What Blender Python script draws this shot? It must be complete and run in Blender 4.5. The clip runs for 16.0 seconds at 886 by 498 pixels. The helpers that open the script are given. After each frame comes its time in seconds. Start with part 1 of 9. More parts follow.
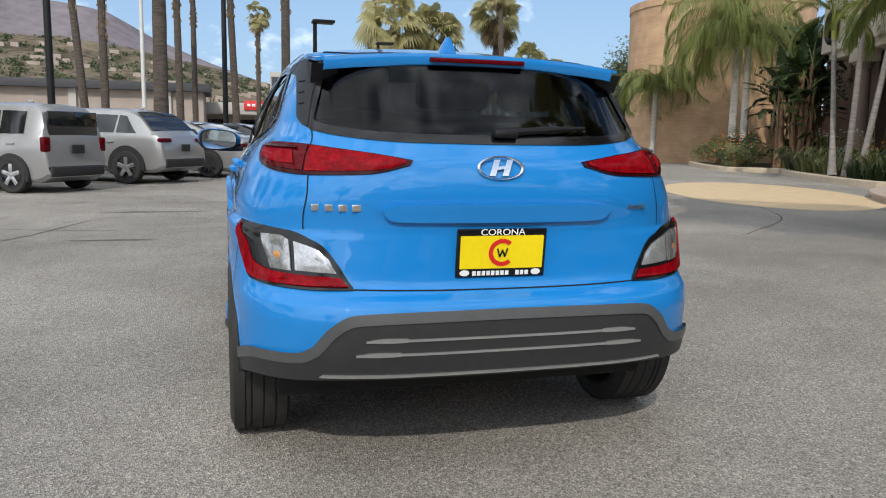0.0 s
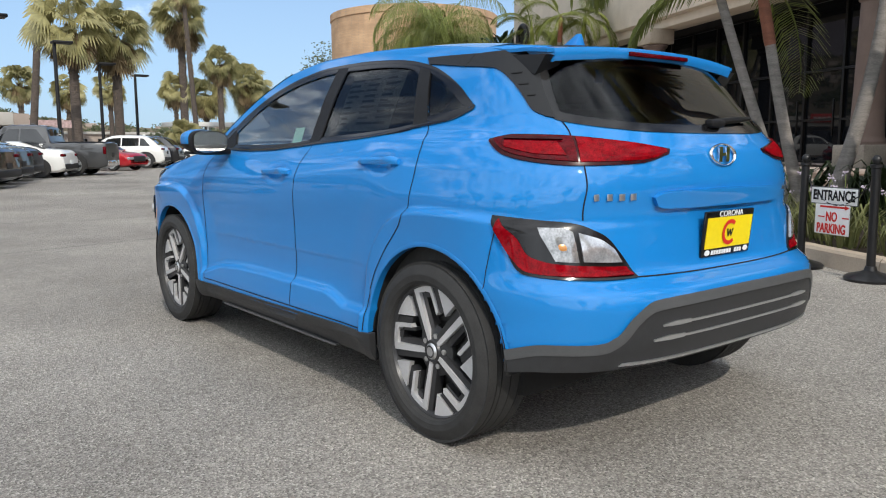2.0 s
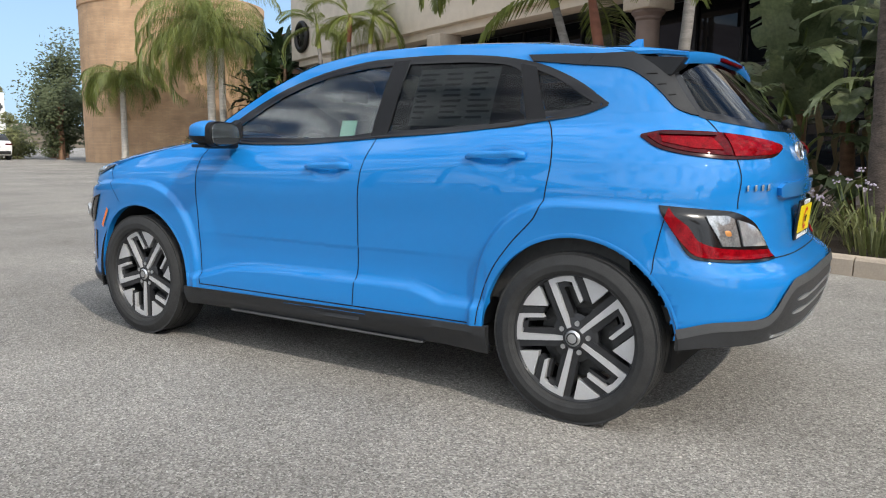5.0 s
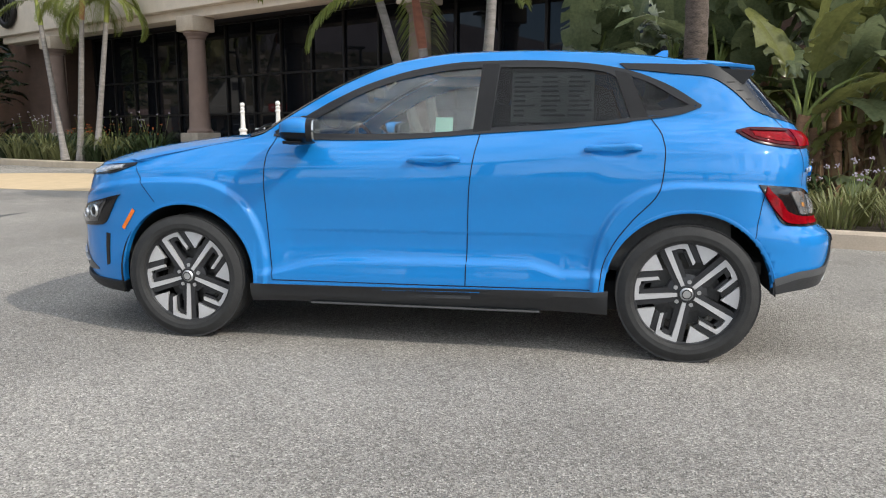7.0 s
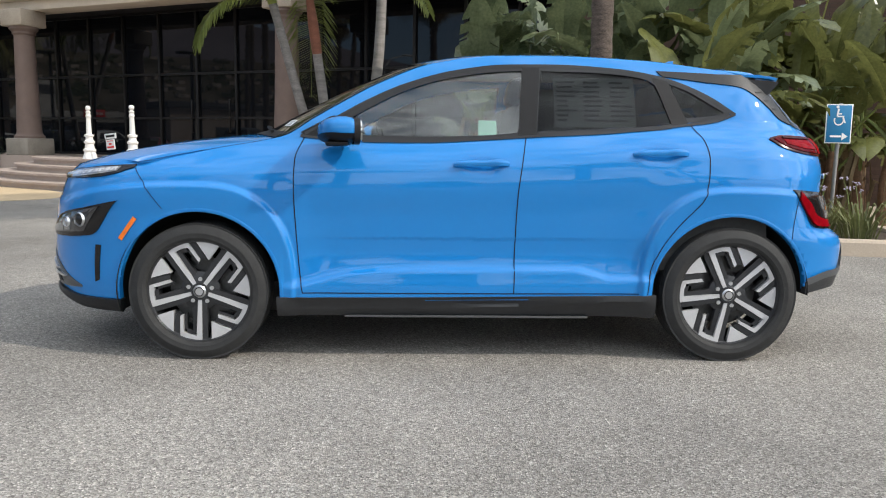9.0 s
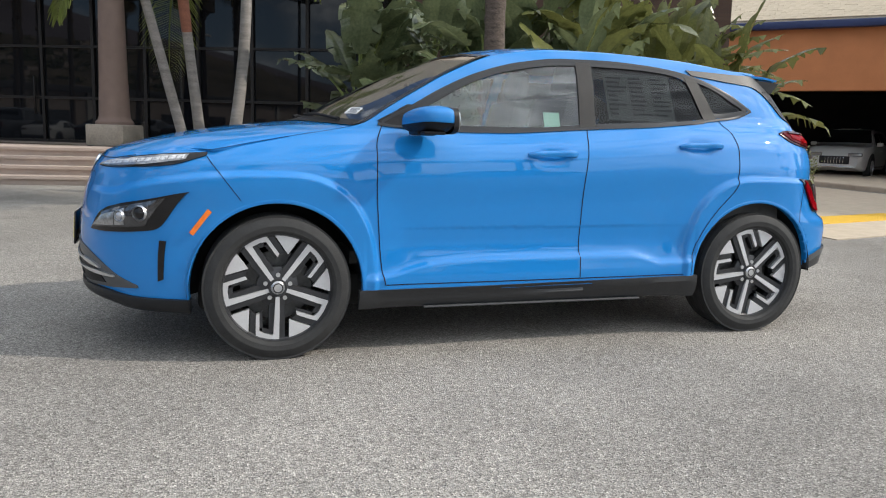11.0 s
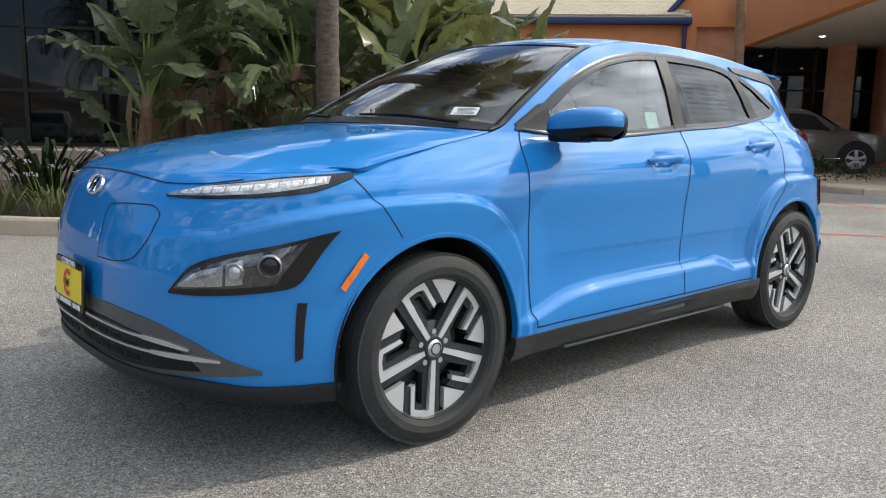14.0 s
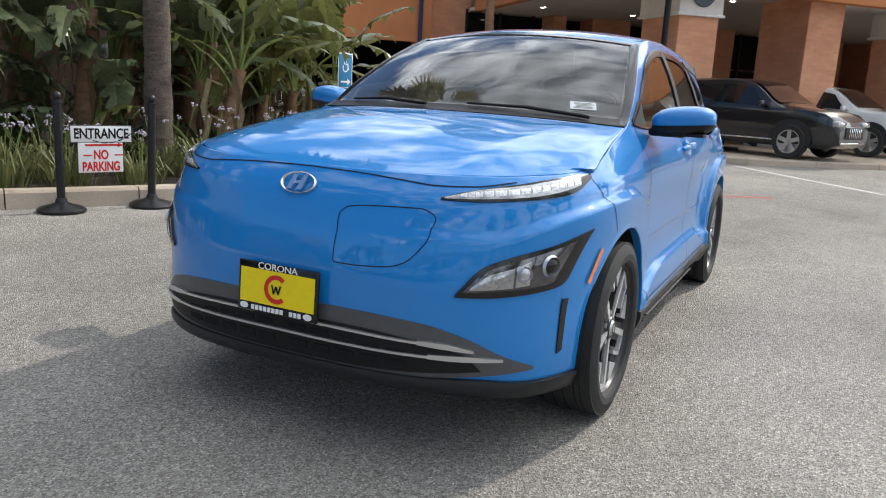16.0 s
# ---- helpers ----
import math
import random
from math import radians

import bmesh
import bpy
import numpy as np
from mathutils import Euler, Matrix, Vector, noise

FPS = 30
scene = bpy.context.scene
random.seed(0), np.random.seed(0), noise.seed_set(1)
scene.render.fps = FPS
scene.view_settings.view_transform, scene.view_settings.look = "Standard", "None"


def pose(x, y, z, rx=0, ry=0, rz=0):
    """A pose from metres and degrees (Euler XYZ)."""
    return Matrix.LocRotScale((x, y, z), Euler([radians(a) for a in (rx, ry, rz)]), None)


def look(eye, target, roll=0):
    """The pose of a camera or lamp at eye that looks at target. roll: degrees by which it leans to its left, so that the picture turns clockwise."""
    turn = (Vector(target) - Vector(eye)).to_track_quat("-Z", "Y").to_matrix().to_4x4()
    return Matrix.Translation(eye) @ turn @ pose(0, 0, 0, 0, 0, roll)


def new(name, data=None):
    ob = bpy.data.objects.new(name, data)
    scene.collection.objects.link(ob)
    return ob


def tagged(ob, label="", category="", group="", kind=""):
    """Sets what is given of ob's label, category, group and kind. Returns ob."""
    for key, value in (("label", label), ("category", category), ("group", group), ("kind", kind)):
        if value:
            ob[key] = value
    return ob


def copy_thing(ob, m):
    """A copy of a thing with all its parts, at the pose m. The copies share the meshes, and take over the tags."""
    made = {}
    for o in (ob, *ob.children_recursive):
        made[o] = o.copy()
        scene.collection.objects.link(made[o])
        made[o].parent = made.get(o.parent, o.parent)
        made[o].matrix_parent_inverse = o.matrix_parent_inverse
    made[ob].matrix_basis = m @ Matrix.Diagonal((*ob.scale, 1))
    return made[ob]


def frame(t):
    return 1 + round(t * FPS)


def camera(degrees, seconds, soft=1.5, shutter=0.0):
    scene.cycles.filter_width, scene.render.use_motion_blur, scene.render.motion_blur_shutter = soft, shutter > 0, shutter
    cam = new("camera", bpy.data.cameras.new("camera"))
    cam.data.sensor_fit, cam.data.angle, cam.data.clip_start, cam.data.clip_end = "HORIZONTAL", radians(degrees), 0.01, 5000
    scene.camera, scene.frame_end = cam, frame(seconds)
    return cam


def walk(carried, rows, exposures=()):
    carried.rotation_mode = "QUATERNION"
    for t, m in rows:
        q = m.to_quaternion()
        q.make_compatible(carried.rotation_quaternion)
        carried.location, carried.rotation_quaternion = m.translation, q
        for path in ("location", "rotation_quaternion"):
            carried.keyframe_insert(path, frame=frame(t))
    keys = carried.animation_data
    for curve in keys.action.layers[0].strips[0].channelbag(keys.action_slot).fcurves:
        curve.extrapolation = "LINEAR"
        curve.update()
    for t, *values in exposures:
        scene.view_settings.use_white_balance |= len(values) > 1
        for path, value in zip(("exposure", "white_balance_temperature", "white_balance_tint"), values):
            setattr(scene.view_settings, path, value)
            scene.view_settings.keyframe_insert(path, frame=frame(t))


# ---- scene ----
cam = camera(59.9, 16.0, 1.1)
PATH = [
    (0, (-0.883, -4.359, 1.148), (-0.347, -2.454, 0.862), 1.1),
    (0.5, (-1.314, -4.207, 1.13), (-0.589, -2.365, 0.846), 1.3),
    (1, (-1.765, -4.024, 1.114), (-0.847, -2.27, 0.834), 1.0),
    (1.5, (-2.205, -3.776, 1.094), (-1.11, -2.126, 0.819), 0.5),
    (2, (-2.561, -3.483, 1.087), (-1.318, -1.939, 0.821), -0.2),
    (2.5, (-2.83, -3.178, 1.06), (-1.477, -1.726, 0.808), -0.8),
    (3, (-2.938, -2.967, 1.02), (-1.513, -1.584, 0.782), -1.1),
    (5.5, (-3.875, -2.174, 1.083), (-2.129, -1.239, 0.803), 0.7),
    (6, (-4.242, -1.791, 1.097), (-2.415, -1.032, 0.805), 0.7),
    (6.5, (-4.475, -1.316, 1.093), (-2.58, -0.75, 0.792), 0.4),
    (7, (-4.621, -0.849, 1.106), (-2.681, -0.469, 0.804), -0.1),
    (7.5, (-4.616, -0.404, 1.105), (-2.65, -0.178, 0.811), -0.2),
    (8, (-4.661, -0.023, 1.123), (-2.683, 0.081, 0.842), -0.1),
    (8.5, (-4.609, 0.098, 1.065), (-2.628, 0.118, 0.795), 0.3),
    (11, (-4.377, 1.643, 1.045), (-2.493, 1.037, 0.753), 1.6),
    (11.5, (-4.064, 2.104, 1.043), (-2.251, 1.311, 0.753), 1.2),
    (12, (-3.766, 2.536, 1.061), (-2.037, 1.577, 0.763), 0.7),
    (12.5, (-3.382, 2.818, 1.072), (-1.735, 1.724, 0.77), 0.3),
    (13, (-3.06, 2.977, 1.077), (-1.475, 1.794, 0.777), 0.1),
    (13.5, (-2.851, 2.967, 1.057), (-1.309, 1.728, 0.759), 0.2),
    (14, (-2.818, 2.969, 1.082), (-1.325, 1.674, 0.775), 1.0),
    (14.5, (-2.714, 3.178, 1.114), (-1.301, 1.801, 0.787), 1.9),
    (15, (-2.42, 3.534, 1.168), (-1.142, 2.038, 0.812), 2.7),
    (15.5, (-1.969, 3.826, 1.18), (-0.879, 2.195, 0.794), 3.1),
    (16, (-1.514, 4.129, 1.193), (-0.65, 2.372, 0.786), 3.2),
]
walk(cam, [(t, look(eye, target, roll)) for t, eye, target, roll in PATH],
     [(0, -0.14), (1, -0.05), (2.5, 0.0), (4.5, 0.1), (8, 0.22), (12, 0.18), (16, 0.26)])

# ---- light: late-morning sun from behind and left of the parked car, thin clouds ----
SUN_EL, SUN_AZ = radians(39.0), math.atan2(-0.37, -0.929)
sun_way = Vector((math.cos(SUN_EL) * -0.37, math.cos(SUN_EL) * -0.929, math.sin(SUN_EL)))
sun = new("sun", bpy.data.lights.new("sun", "SUN"))
sun.data.energy, sun.data.angle, sun.data.color = 2.58, radians(0.8), (1.0, 0.93, 0.82)
sun.matrix_world = Matrix.Translation((0, 0, 30)) @ sun_way.to_track_quat("Z", "Y").to_matrix().to_4x4()

world = bpy.data.worlds.new("sky")
scene.world = world
world.use_nodes = True
wn, wl = world.node_tree.nodes, world.node_tree.links
wn.clear()
sky = wn.new("ShaderNodeTexSky")
sky.sky_type, sky.sun_disc = "NISHITA", False
sky.sun_elevation, sky.sun_rotation = SUN_EL, SUN_AZ
sky.air_density, sky.dust_density, sky.ozone_density = 0.72, 0.1, 2.2
wco = wn.new("ShaderNodeTexCoord")
wmap = wn.new("ShaderNodeMapping")
wmap.inputs["Scale"].default_value = (2.5, 2.7, 4.2)
wl.new(wco.outputs["Generated"], wmap.inputs["Vector"])
wnoise = wn.new("ShaderNodeTexNoise")
wnoise.inputs["Scale"].default_value, wnoise.inputs["Detail"].default_value, wnoise.inputs["Roughness"].default_value = 1.7, 9, 0.60
wl.new(wmap.outputs["Vector"], wnoise.inputs["Vector"])
wramp = wn.new("ShaderNodeValToRGB")
wramp.color_ramp.elements[0].position, wramp.color_ramp.elements[1].position = 0.47, 0.64
wramp.color_ramp.elements[1].color = (0.8, 0.8, 0.8, 1)
wsep = wn.new("ShaderNodeSeparateXYZ")
wl.new(wco.outputs["Generated"], wsep.inputs["Vector"])
wbias = wn.new("ShaderNodeMath")
wbias.operation = "MULTIPLY_ADD"
wbias.inputs[1].default_value = -0.13
wl.new(wsep.outputs["X"], wbias.inputs[0])
wover = wn.new("ShaderNodeMath")
wover.operation = "MULTIPLY_ADD"
wover.inputs[1].default_value = 0.07
wl.new(wsep.outputs["Z"], wover.inputs[0])
wl.new(wnoise.outputs["Fac"], wover.inputs[2])
wl.new(wover.outputs[0], wbias.inputs[2])
# clouds gather and brighten towards the sun
wdot = wn.new("ShaderNodeVectorMath")
wdot.operation = "DOT_PRODUCT"
wdot.inputs[1].default_value = sun_way
wl.new(wco.outputs["Generated"], wdot.inputs[0])
wnear = wn.new("ShaderNodeMath")
wnear.operation = "MULTIPLY_ADD"
wnear.inputs[1].default_value = 0.17
wl.new(wdot.outputs["Value"], wnear.inputs[0])
wl.new(wbias.outputs[0], wnear.inputs[2])
wl.new(wnear.outputs[0], wramp.inputs["Fac"])
wclamp = wn.new("ShaderNodeMath")
wclamp.operation = "MAXIMUM"
wclamp.inputs[1].default_value = 0.0
wl.new(wdot.outputs["Value"], wclamp.inputs[0])
wpow = wn.new("ShaderNodeMath")
wpow.operation = "POWER"
wpow.inputs[1].default_value = 3.5
wl.new(wclamp.outputs[0], wpow.inputs[0])
wgain = wn.new("ShaderNodeMath")
wgain.operation = "MULTIPLY_ADD"
wgain.inputs[1].default_value, wgain.inputs[2].default_value = 0.7, 1.0
wl.new(wpow.outputs[0], wgain.inputs[0])
wcloud = wn.new("ShaderNodeVectorMath")
wcloud.operation = "SCALE"
wcloud.inputs[0].default_value = (9.0, 9.4, 9.8)
# lit edges and grey undersides
wfold = wn.new("ShaderNodeTexNoise")
wfold.inputs["Scale"].default_value, wfold.inputs["Detail"].default_value, wfold.inputs["Roughness"].default_value = 3.4, 7, 0.62
wl.new(wmap.outputs["Vector"], wfold.inputs["Vector"])
wlit = wn.new("ShaderNodeMapRange")
wlit.inputs["From Min"].default_value, wlit.inputs["From Max"].default_value = 0.36, 0.66
wlit.inputs["To Min"].default_value, wlit.inputs["To Max"].default_value = 0.38, 1.45
wl.new(wfold.outputs["Fac"], wlit.inputs["Value"])
wtone = wn.new("ShaderNodeMath")
wtone.operation = "MULTIPLY"
wl.new(wgain.outputs[0], wtone.inputs[0])
wl.new(wlit.outputs["Result"], wtone.inputs[1])
wl.new(wtone.outputs[0], wcloud.inputs["Scale"])
wmix = wn.new("ShaderNodeMixRGB")
wl.new(wcloud.outputs["Vector"], wmix.inputs["Color2"])
wl.new(wramp.outputs["Color"], wmix.inputs["Fac"])
# pale haze towards the horizon
whaze = wn.new("ShaderNodeMapRange")
whaze.inputs["From Min"].default_value, whaze.inputs["From Max"].default_value = 0.0, 0.42
whaze.inputs["To Min"].default_value, whaze.inputs["To Max"].default_value = 0.92, 0.0
wl.new(wsep.outputs["Z"], whaze.inputs["Value"])
wlow = wn.new("ShaderNodeMixRGB")
wlow.inputs["Color2"].default_value = (2.35, 3.5, 4.8, 1)
wl.new(whaze.outputs["Result"], wlow.inputs["Fac"])
wl.new(sky.outputs["Color"], wlow.inputs["Color1"])
wl.new(wlow.outputs["Color"], wmix.inputs["Color1"])
wbg = wn.new("ShaderNodeBackground")
wbg.inputs["Strength"].default_value = 0.166
wl.new(wmix.outputs["Color"], wbg.inputs["Color"])
wout = wn.new("ShaderNodeOutputWorld")
wl.new(wbg.outputs["Background"], wout.inputs["Surface"])


# ---- materials ----
def mat(name, color, rough=0.5, metal=0.0, var=0.0, scale=6.0, fine=60.0, bump=0.0, bump_scale=80.0, coat=0.0, color2=None,
        spec=0.5, trans=0.0, ior=1.45, alpha=1.0, emit=0.0, stretch=(1, 1, 1), rand=0.0, spots=0.0, subs=0.0):
    """A procedural surface: base colour varied by two sizes of noise, with fine relief."""
    m = bpy.data.materials.new(name)
    m.use_nodes = True
    n, l = m.node_tree.nodes, m.node_tree.links
    b = n["Principled BSDF"]
    b.inputs["Roughness"].default_value, b.inputs["Metallic"].default_value = rough, metal
    b.inputs["Specular IOR Level"].default_value, b.inputs["IOR"].default_value = spec, ior
    b.inputs["Coat Weight"].default_value, b.inputs["Coat Roughness"].default_value = coat, 0.02
    b.inputs["Transmission Weight"].default_value, b.inputs["Alpha"].default_value = trans, alpha
    c4 = (*color, 1)
    b.inputs["Base Color"].default_value = c4
    if emit:
        b.inputs["Emission Color"].default_value, b.inputs["Emission Strength"].default_value = c4, emit
    if var or bump or rand:
        co = n.new("ShaderNodeTexCoord")
        mp = n.new("ShaderNodeMapping")
        mp.inputs["Scale"].default_value = stretch
        l.new(co.outputs["Object"], mp.inputs["Vector"])
    if var or rand:
        big, small = n.new("ShaderNodeTexNoise"), n.new("ShaderNodeTexNoise")
        big.inputs["Scale"].default_value, big.inputs["Detail"].default_value = scale, 5
        small.inputs["Scale"].default_value, small.inputs["Detail"].default_value = fine, 3
        l.new(mp.outputs["Vector"], big.inputs["Vector"])
        l.new(mp.outputs["Vector"], small.inputs["Vector"])
        add = n.new("ShaderNodeMath")
        add.operation = "ADD"
        l.new(big.outputs["Fac"], add.inputs[0])
        l.new(small.outputs["Fac"], add.inputs[1])
        last = add.outputs[0]
        if rand:
            info = n.new("ShaderNodeObjectInfo")
            geo = n.new("ShaderNodeNewGeometry")
            both = n.new("ShaderNodeMath")
            both.operation = "ADD"
            l.new(info.outputs["Random"], both.inputs[0])
            l.new(geo.outputs["Random Per Island"], both.inputs[1])
            mul = n.new("ShaderNodeMath")
            mul.operation = "MULTIPLY_ADD"
            mul.inputs[1].default_value = rand
            l.new(both.outputs[0], mul.inputs[0])
            l.new(last, mul.inputs[2])
            last = mul.outputs[0]
        ramp = n.new("ShaderNodeMapRange")
        ramp.inputs["From Min"].default_value, ramp.inputs["From Max"].default_value = 0.62, 1.38 + rand * 2
        l.new(last, ramp.inputs["Value"])
        mix = n.new("ShaderNodeMixRGB")
        lo = tuple(max(0.0, c * (1 - var)) for c in color)
        hi = color2 or tuple(min(1.0, c * (1 + var)) for c in color)
        mix.inputs["Color1"].default_value, mix.inputs["Color2"].default_value = (*lo, 1), (*hi, 1)
        l.new(ramp.outputs["Result"], mix.inputs["Fac"])
        l.new(mix.outputs["Color"], b.inputs["Base Color"])
    if bump:
        bn = n.new("ShaderNodeTexNoise")
        bn.inputs["Scale"].default_value, bn.inputs["Detail"].default_value = bump_scale, 4
        l.new(mp.outputs["Vector"], bn.inputs["Vector"])
        bu = n.new("ShaderNodeBump")
        bu.inputs["Strength"].default_value, bu.inputs["Distance"].default_value = bump, 0.01
        l.new(bn.outputs["Fac"], bu.inputs["Height"])
        l.new(bu.outputs["Normal"], b.inputs["Normal"])
    if subs:
        b.inputs["Subsurface Weight"].default_value = subs
    return m


def asphalt():
    """Worn grey asphalt: light and dark chips, large stains, sealed patches and fine relief."""
    m = mat("asphalt", (0.16, 0.152, 0.14), 0.9)
    n, l = m.node_tree.nodes, m.node_tree.links
    b = n["Principled BSDF"]
    co = n.new("ShaderNodeTexCoord")
    chips = n.new("ShaderNodeTexVoronoi")
    chips.inputs["Scale"].default_value = 150
    grains = n.new("ShaderNodeTexNoise")
    grains.inputs["Scale"].default_value, grains.inputs["Detail"].default_value, grains.inputs["Roughness"].default_value = 42, 8, 0.8
    stain = n.new("ShaderNodeTexNoise")
    stain.inputs["Scale"].default_value, stain.inputs["Detail"].default_value, stain.inputs["Roughness"].default_value = 0.35, 6, 0.6
    wide = n.new("ShaderNodeTexNoise")
    wide.inputs["Scale"].default_value, wide.inputs["Detail"].default_value = 2.4, 4
    for t in (chips, grains, stain, wide):
        l.new(co.outputs["Object"], t.inputs["Vector"])
    r1 = n.new("ShaderNodeValToRGB")
    e = r1.color_ramp.elements
    e[0].position, e[0].color = 0.0, (0.105, 0.097, 0.086, 1)
    e[1].position, e[1].color = 1.0, (0.63, 0.59, 0.535, 1)
    mid = e.new(0.45)
    mid.color = (0.266, 0.247, 0.221, 1)
    hi = e.new(0.75)
    hi.color = (0.381, 0.355, 0.317, 1)
    l.new(chips.outputs["Color"], r1.inputs["Fac"])
    g = n.new("ShaderNodeMixRGB")
    g.blend_type, g.inputs["Fac"].default_value = "OVERLAY", 0.75
    l.new(r1.outputs["Color"], g.inputs["Color1"])
    l.new(grains.outputs["Fac"], g.inputs["Color2"])
    r2 = n.new("ShaderNodeMapRange")
    r2.inputs["From Min"].default_value, r2.inputs["From Max"].default_value = 0.3, 0.72
    r2.inputs["To Min"].default_value, r2.inputs["To Max"].default_value = 0.70, 1.30
    l.new(stain.outputs["Fac"], r2.inputs["Value"])
    r3 = n.new("ShaderNodeMapRange")
    r3.inputs["To Min"].default_value, r3.inputs["To Max"].default_value = 0.86, 1.14
    l.new(wide.outputs["Fac"], r3.inputs["Value"])
    mm = n.new("ShaderNodeMath")
    mm.operation = "MULTIPLY"
    l.new(r2.outputs["Result"], mm.inputs[0])
    l.new(r3.outputs["Result"], mm.inputs[1])
    out = n.new("ShaderNodeMixRGB")
    out.blend_type, out.inputs["Fac"].default_value = "MULTIPLY", 1.0
    l.new(g.outputs["Color"], out.inputs["Color1"])
    l.new(mm.outputs[0], out.inputs["Color2"])
    l.new(out.outputs["Color"], b.inputs["Base Color"])
    bu = n.new("ShaderNodeBump")
    bu.inputs["Strength"].default_value, bu.inputs["Distance"].default_value = 0.9, 0.008
    l.new(chips.outputs["Distance"], bu.inputs["Height"])
    l.new(bu.outputs["Normal"], b.inputs["Normal"])
    return m


ASPHALT = asphalt()
BLUE = mat("blue_paint", (0.010, 0.195, 0.545), 0.45, 0.0, var=0.05, scale=900, fine=2200, coat=1.0, spec=0.08)
BLACK = mat("black_plastic", (0.009, 0.009, 0.010), 0.5, var=0.15, scale=30, fine=300, bump=0.12, bump_scale=700, spec=0.3)
GREYPL = mat("dark_grey_plastic", (0.075, 0.077, 0.08), 0.36, var=0.12, scale=30, fine=300, bump=0.08, bump_scale=700)
PILLARG = mat("pillar_grey_plastic", (0.015, 0.016, 0.018), 0.42, var=0.12, scale=30, fine=300, bump=0.08, bump_scale=700, spec=0.35)
GLOSSB = mat("gloss_black", (0.007, 0.007, 0.008), 0.15, var=0.1, scale=40, spec=0.55)
VALANCE = mat("charcoal_plastic", (0.028, 0.029, 0.031), 0.46, var=0.15, scale=30, fine=300, bump=0.1, bump_scale=700)
GAP = mat("panel_gap", (0.004, 0.004, 0.005), 0.9, var=0.1)
CHROME = mat("chrome", (0.82, 0.83, 0.84), 0.08, 1.0, var=0.03, scale=40)
SILVER = mat("satin_silver", (0.62, 0.63, 0.64), 0.3, 0.9, var=0.05, scale=200)
MACHINED = mat("machined_alloy", (0.62, 0.62, 0.63), 0.36, 0.45, var=0.06, scale=120, fine=600)
RIMDARK = mat("dark_rim_paint", (0.042, 0.043, 0.046), 0.35, 0.4, var=0.1, scale=40)
DISC = mat("dull_steel", (0.10, 0.10, 0.10), 0.5, 0.7, var=0.2, scale=30)
RUBBER = mat("tyre_rubber", (0.034, 0.034, 0.034), 0.66, var=0.25, scale=25, fine=220, bump=0.15, bump_scale=260, spec=0.3)
UNDER = mat("underbody", (0.012, 0.012, 0.012), 0.9, var=0.2)
GLASS = mat("tinted_glass", (0.86, 0.91, 0.88), 0.0, trans=1.0, ior=1.62)
DARKGL = mat("privacy_glass", (0.16, 0.175, 0.175), 0.0, trans=1.0, ior=1.32)
REDL = mat("red_lens", (0.20, 0.002, 0.006), 0.25, coat=0.25, spec=0.0, var=0.65, scale=34, fine=190)
REDK = mat("deep_red_rim", (0.035, 0.001, 0.002), 0.2, coat=0.15, spec=0.2, var=0.2, scale=20)
REDD = mat("dark_red_lens", (0.085, 0.001, 0.004), 0.22, coat=0.35, spec=0.0, var=0.6, scale=40, fine=150)
CLEARL = mat("clear_lens", (0.46, 0.47, 0.49), 0.12, 0.55, coat=1.0, var=0.35, scale=35, fine=160)
SMOKEL = mat("smoked_lens", (0.34, 0.345, 0.35), 0.13, 0.6, coat=1.0, var=0.5, scale=30, fine=140)
LED = mat("led_strip", (0.70, 0.72, 0.74), 0.2, 0.4, coat=1.0, var=0.7, scale=60, fine=180)
AMBER = mat("amber_lens", (0.85, 0.19, 0.012), 0.15, coat=1.0, var=0.15, scale=40)
PALEAMB = mat("pale_amber_bulb", (0.60, 0.26, 0.07), 0.2, 0.2, coat=1.0, var=0.15, scale=40)
MIRRORG = mat("mirror_glass", (0.55, 0.57, 0.57), 0.06, 1.0, var=0.02)
YELLOW = mat("yellow_plate", (0.85, 0.66, 0.006), 0.35, var=0.05)
RED = mat("red_print", (0.62, 0.02, 0.015), 0.4, var=0.05)
WHITE = mat("white_print", (0.8, 0.8, 0.79), 0.45, var=0.04)
PAPER = mat("white_paper", (0.72, 0.74, 0.73), 0.7, var=0.05, scale=20)
MINT = mat("mint_paper", (0.42, 0.72, 0.6), 0.7, var=0.08, scale=20)
CABIN = mat("cabin_trim", (0.045, 0.044, 0.042), 0.75, var=0.2, scale=20, bump=0.1)
SEAT = mat("seat_cloth", (0.075, 0.075, 0.075), 0.85, var=0.2, scale=25, bump=0.2, bump_scale=400)


# ---- building blocks ----
def part(name, bm, material, parent=None, label="", smooth=40):
    me = bpy.data.meshes.new(name)
    bm.to_mesh(me)
    bm.free()
    return finish(name, me, material, parent, label, smooth)


def finish(name, me, material, parent=None, label="", smooth=40):
    for m in material if isinstance(material, (list, tuple)) else [material]:
        me.materials.append(m)
    if smooth:
        me.shade_smooth()
        me.set_sharp_from_angle(angle=radians(smooth))
    ob = new(name, me)
    if parent is not None:
        ob.parent = parent
    if label:
        ob["label"] = label
    return ob


def pydata(name, verts, faces, material, parent=None, label="", smooth=40, mats=None):
    me = bpy.data.meshes.new(name)
    me.from_pydata([tuple(v) for v in verts], [], faces)
    if mats is not None:
        me.polygons.foreach_set("material_index", mats)
    me.update()
    return finish(name, me, material, parent, label, smooth)


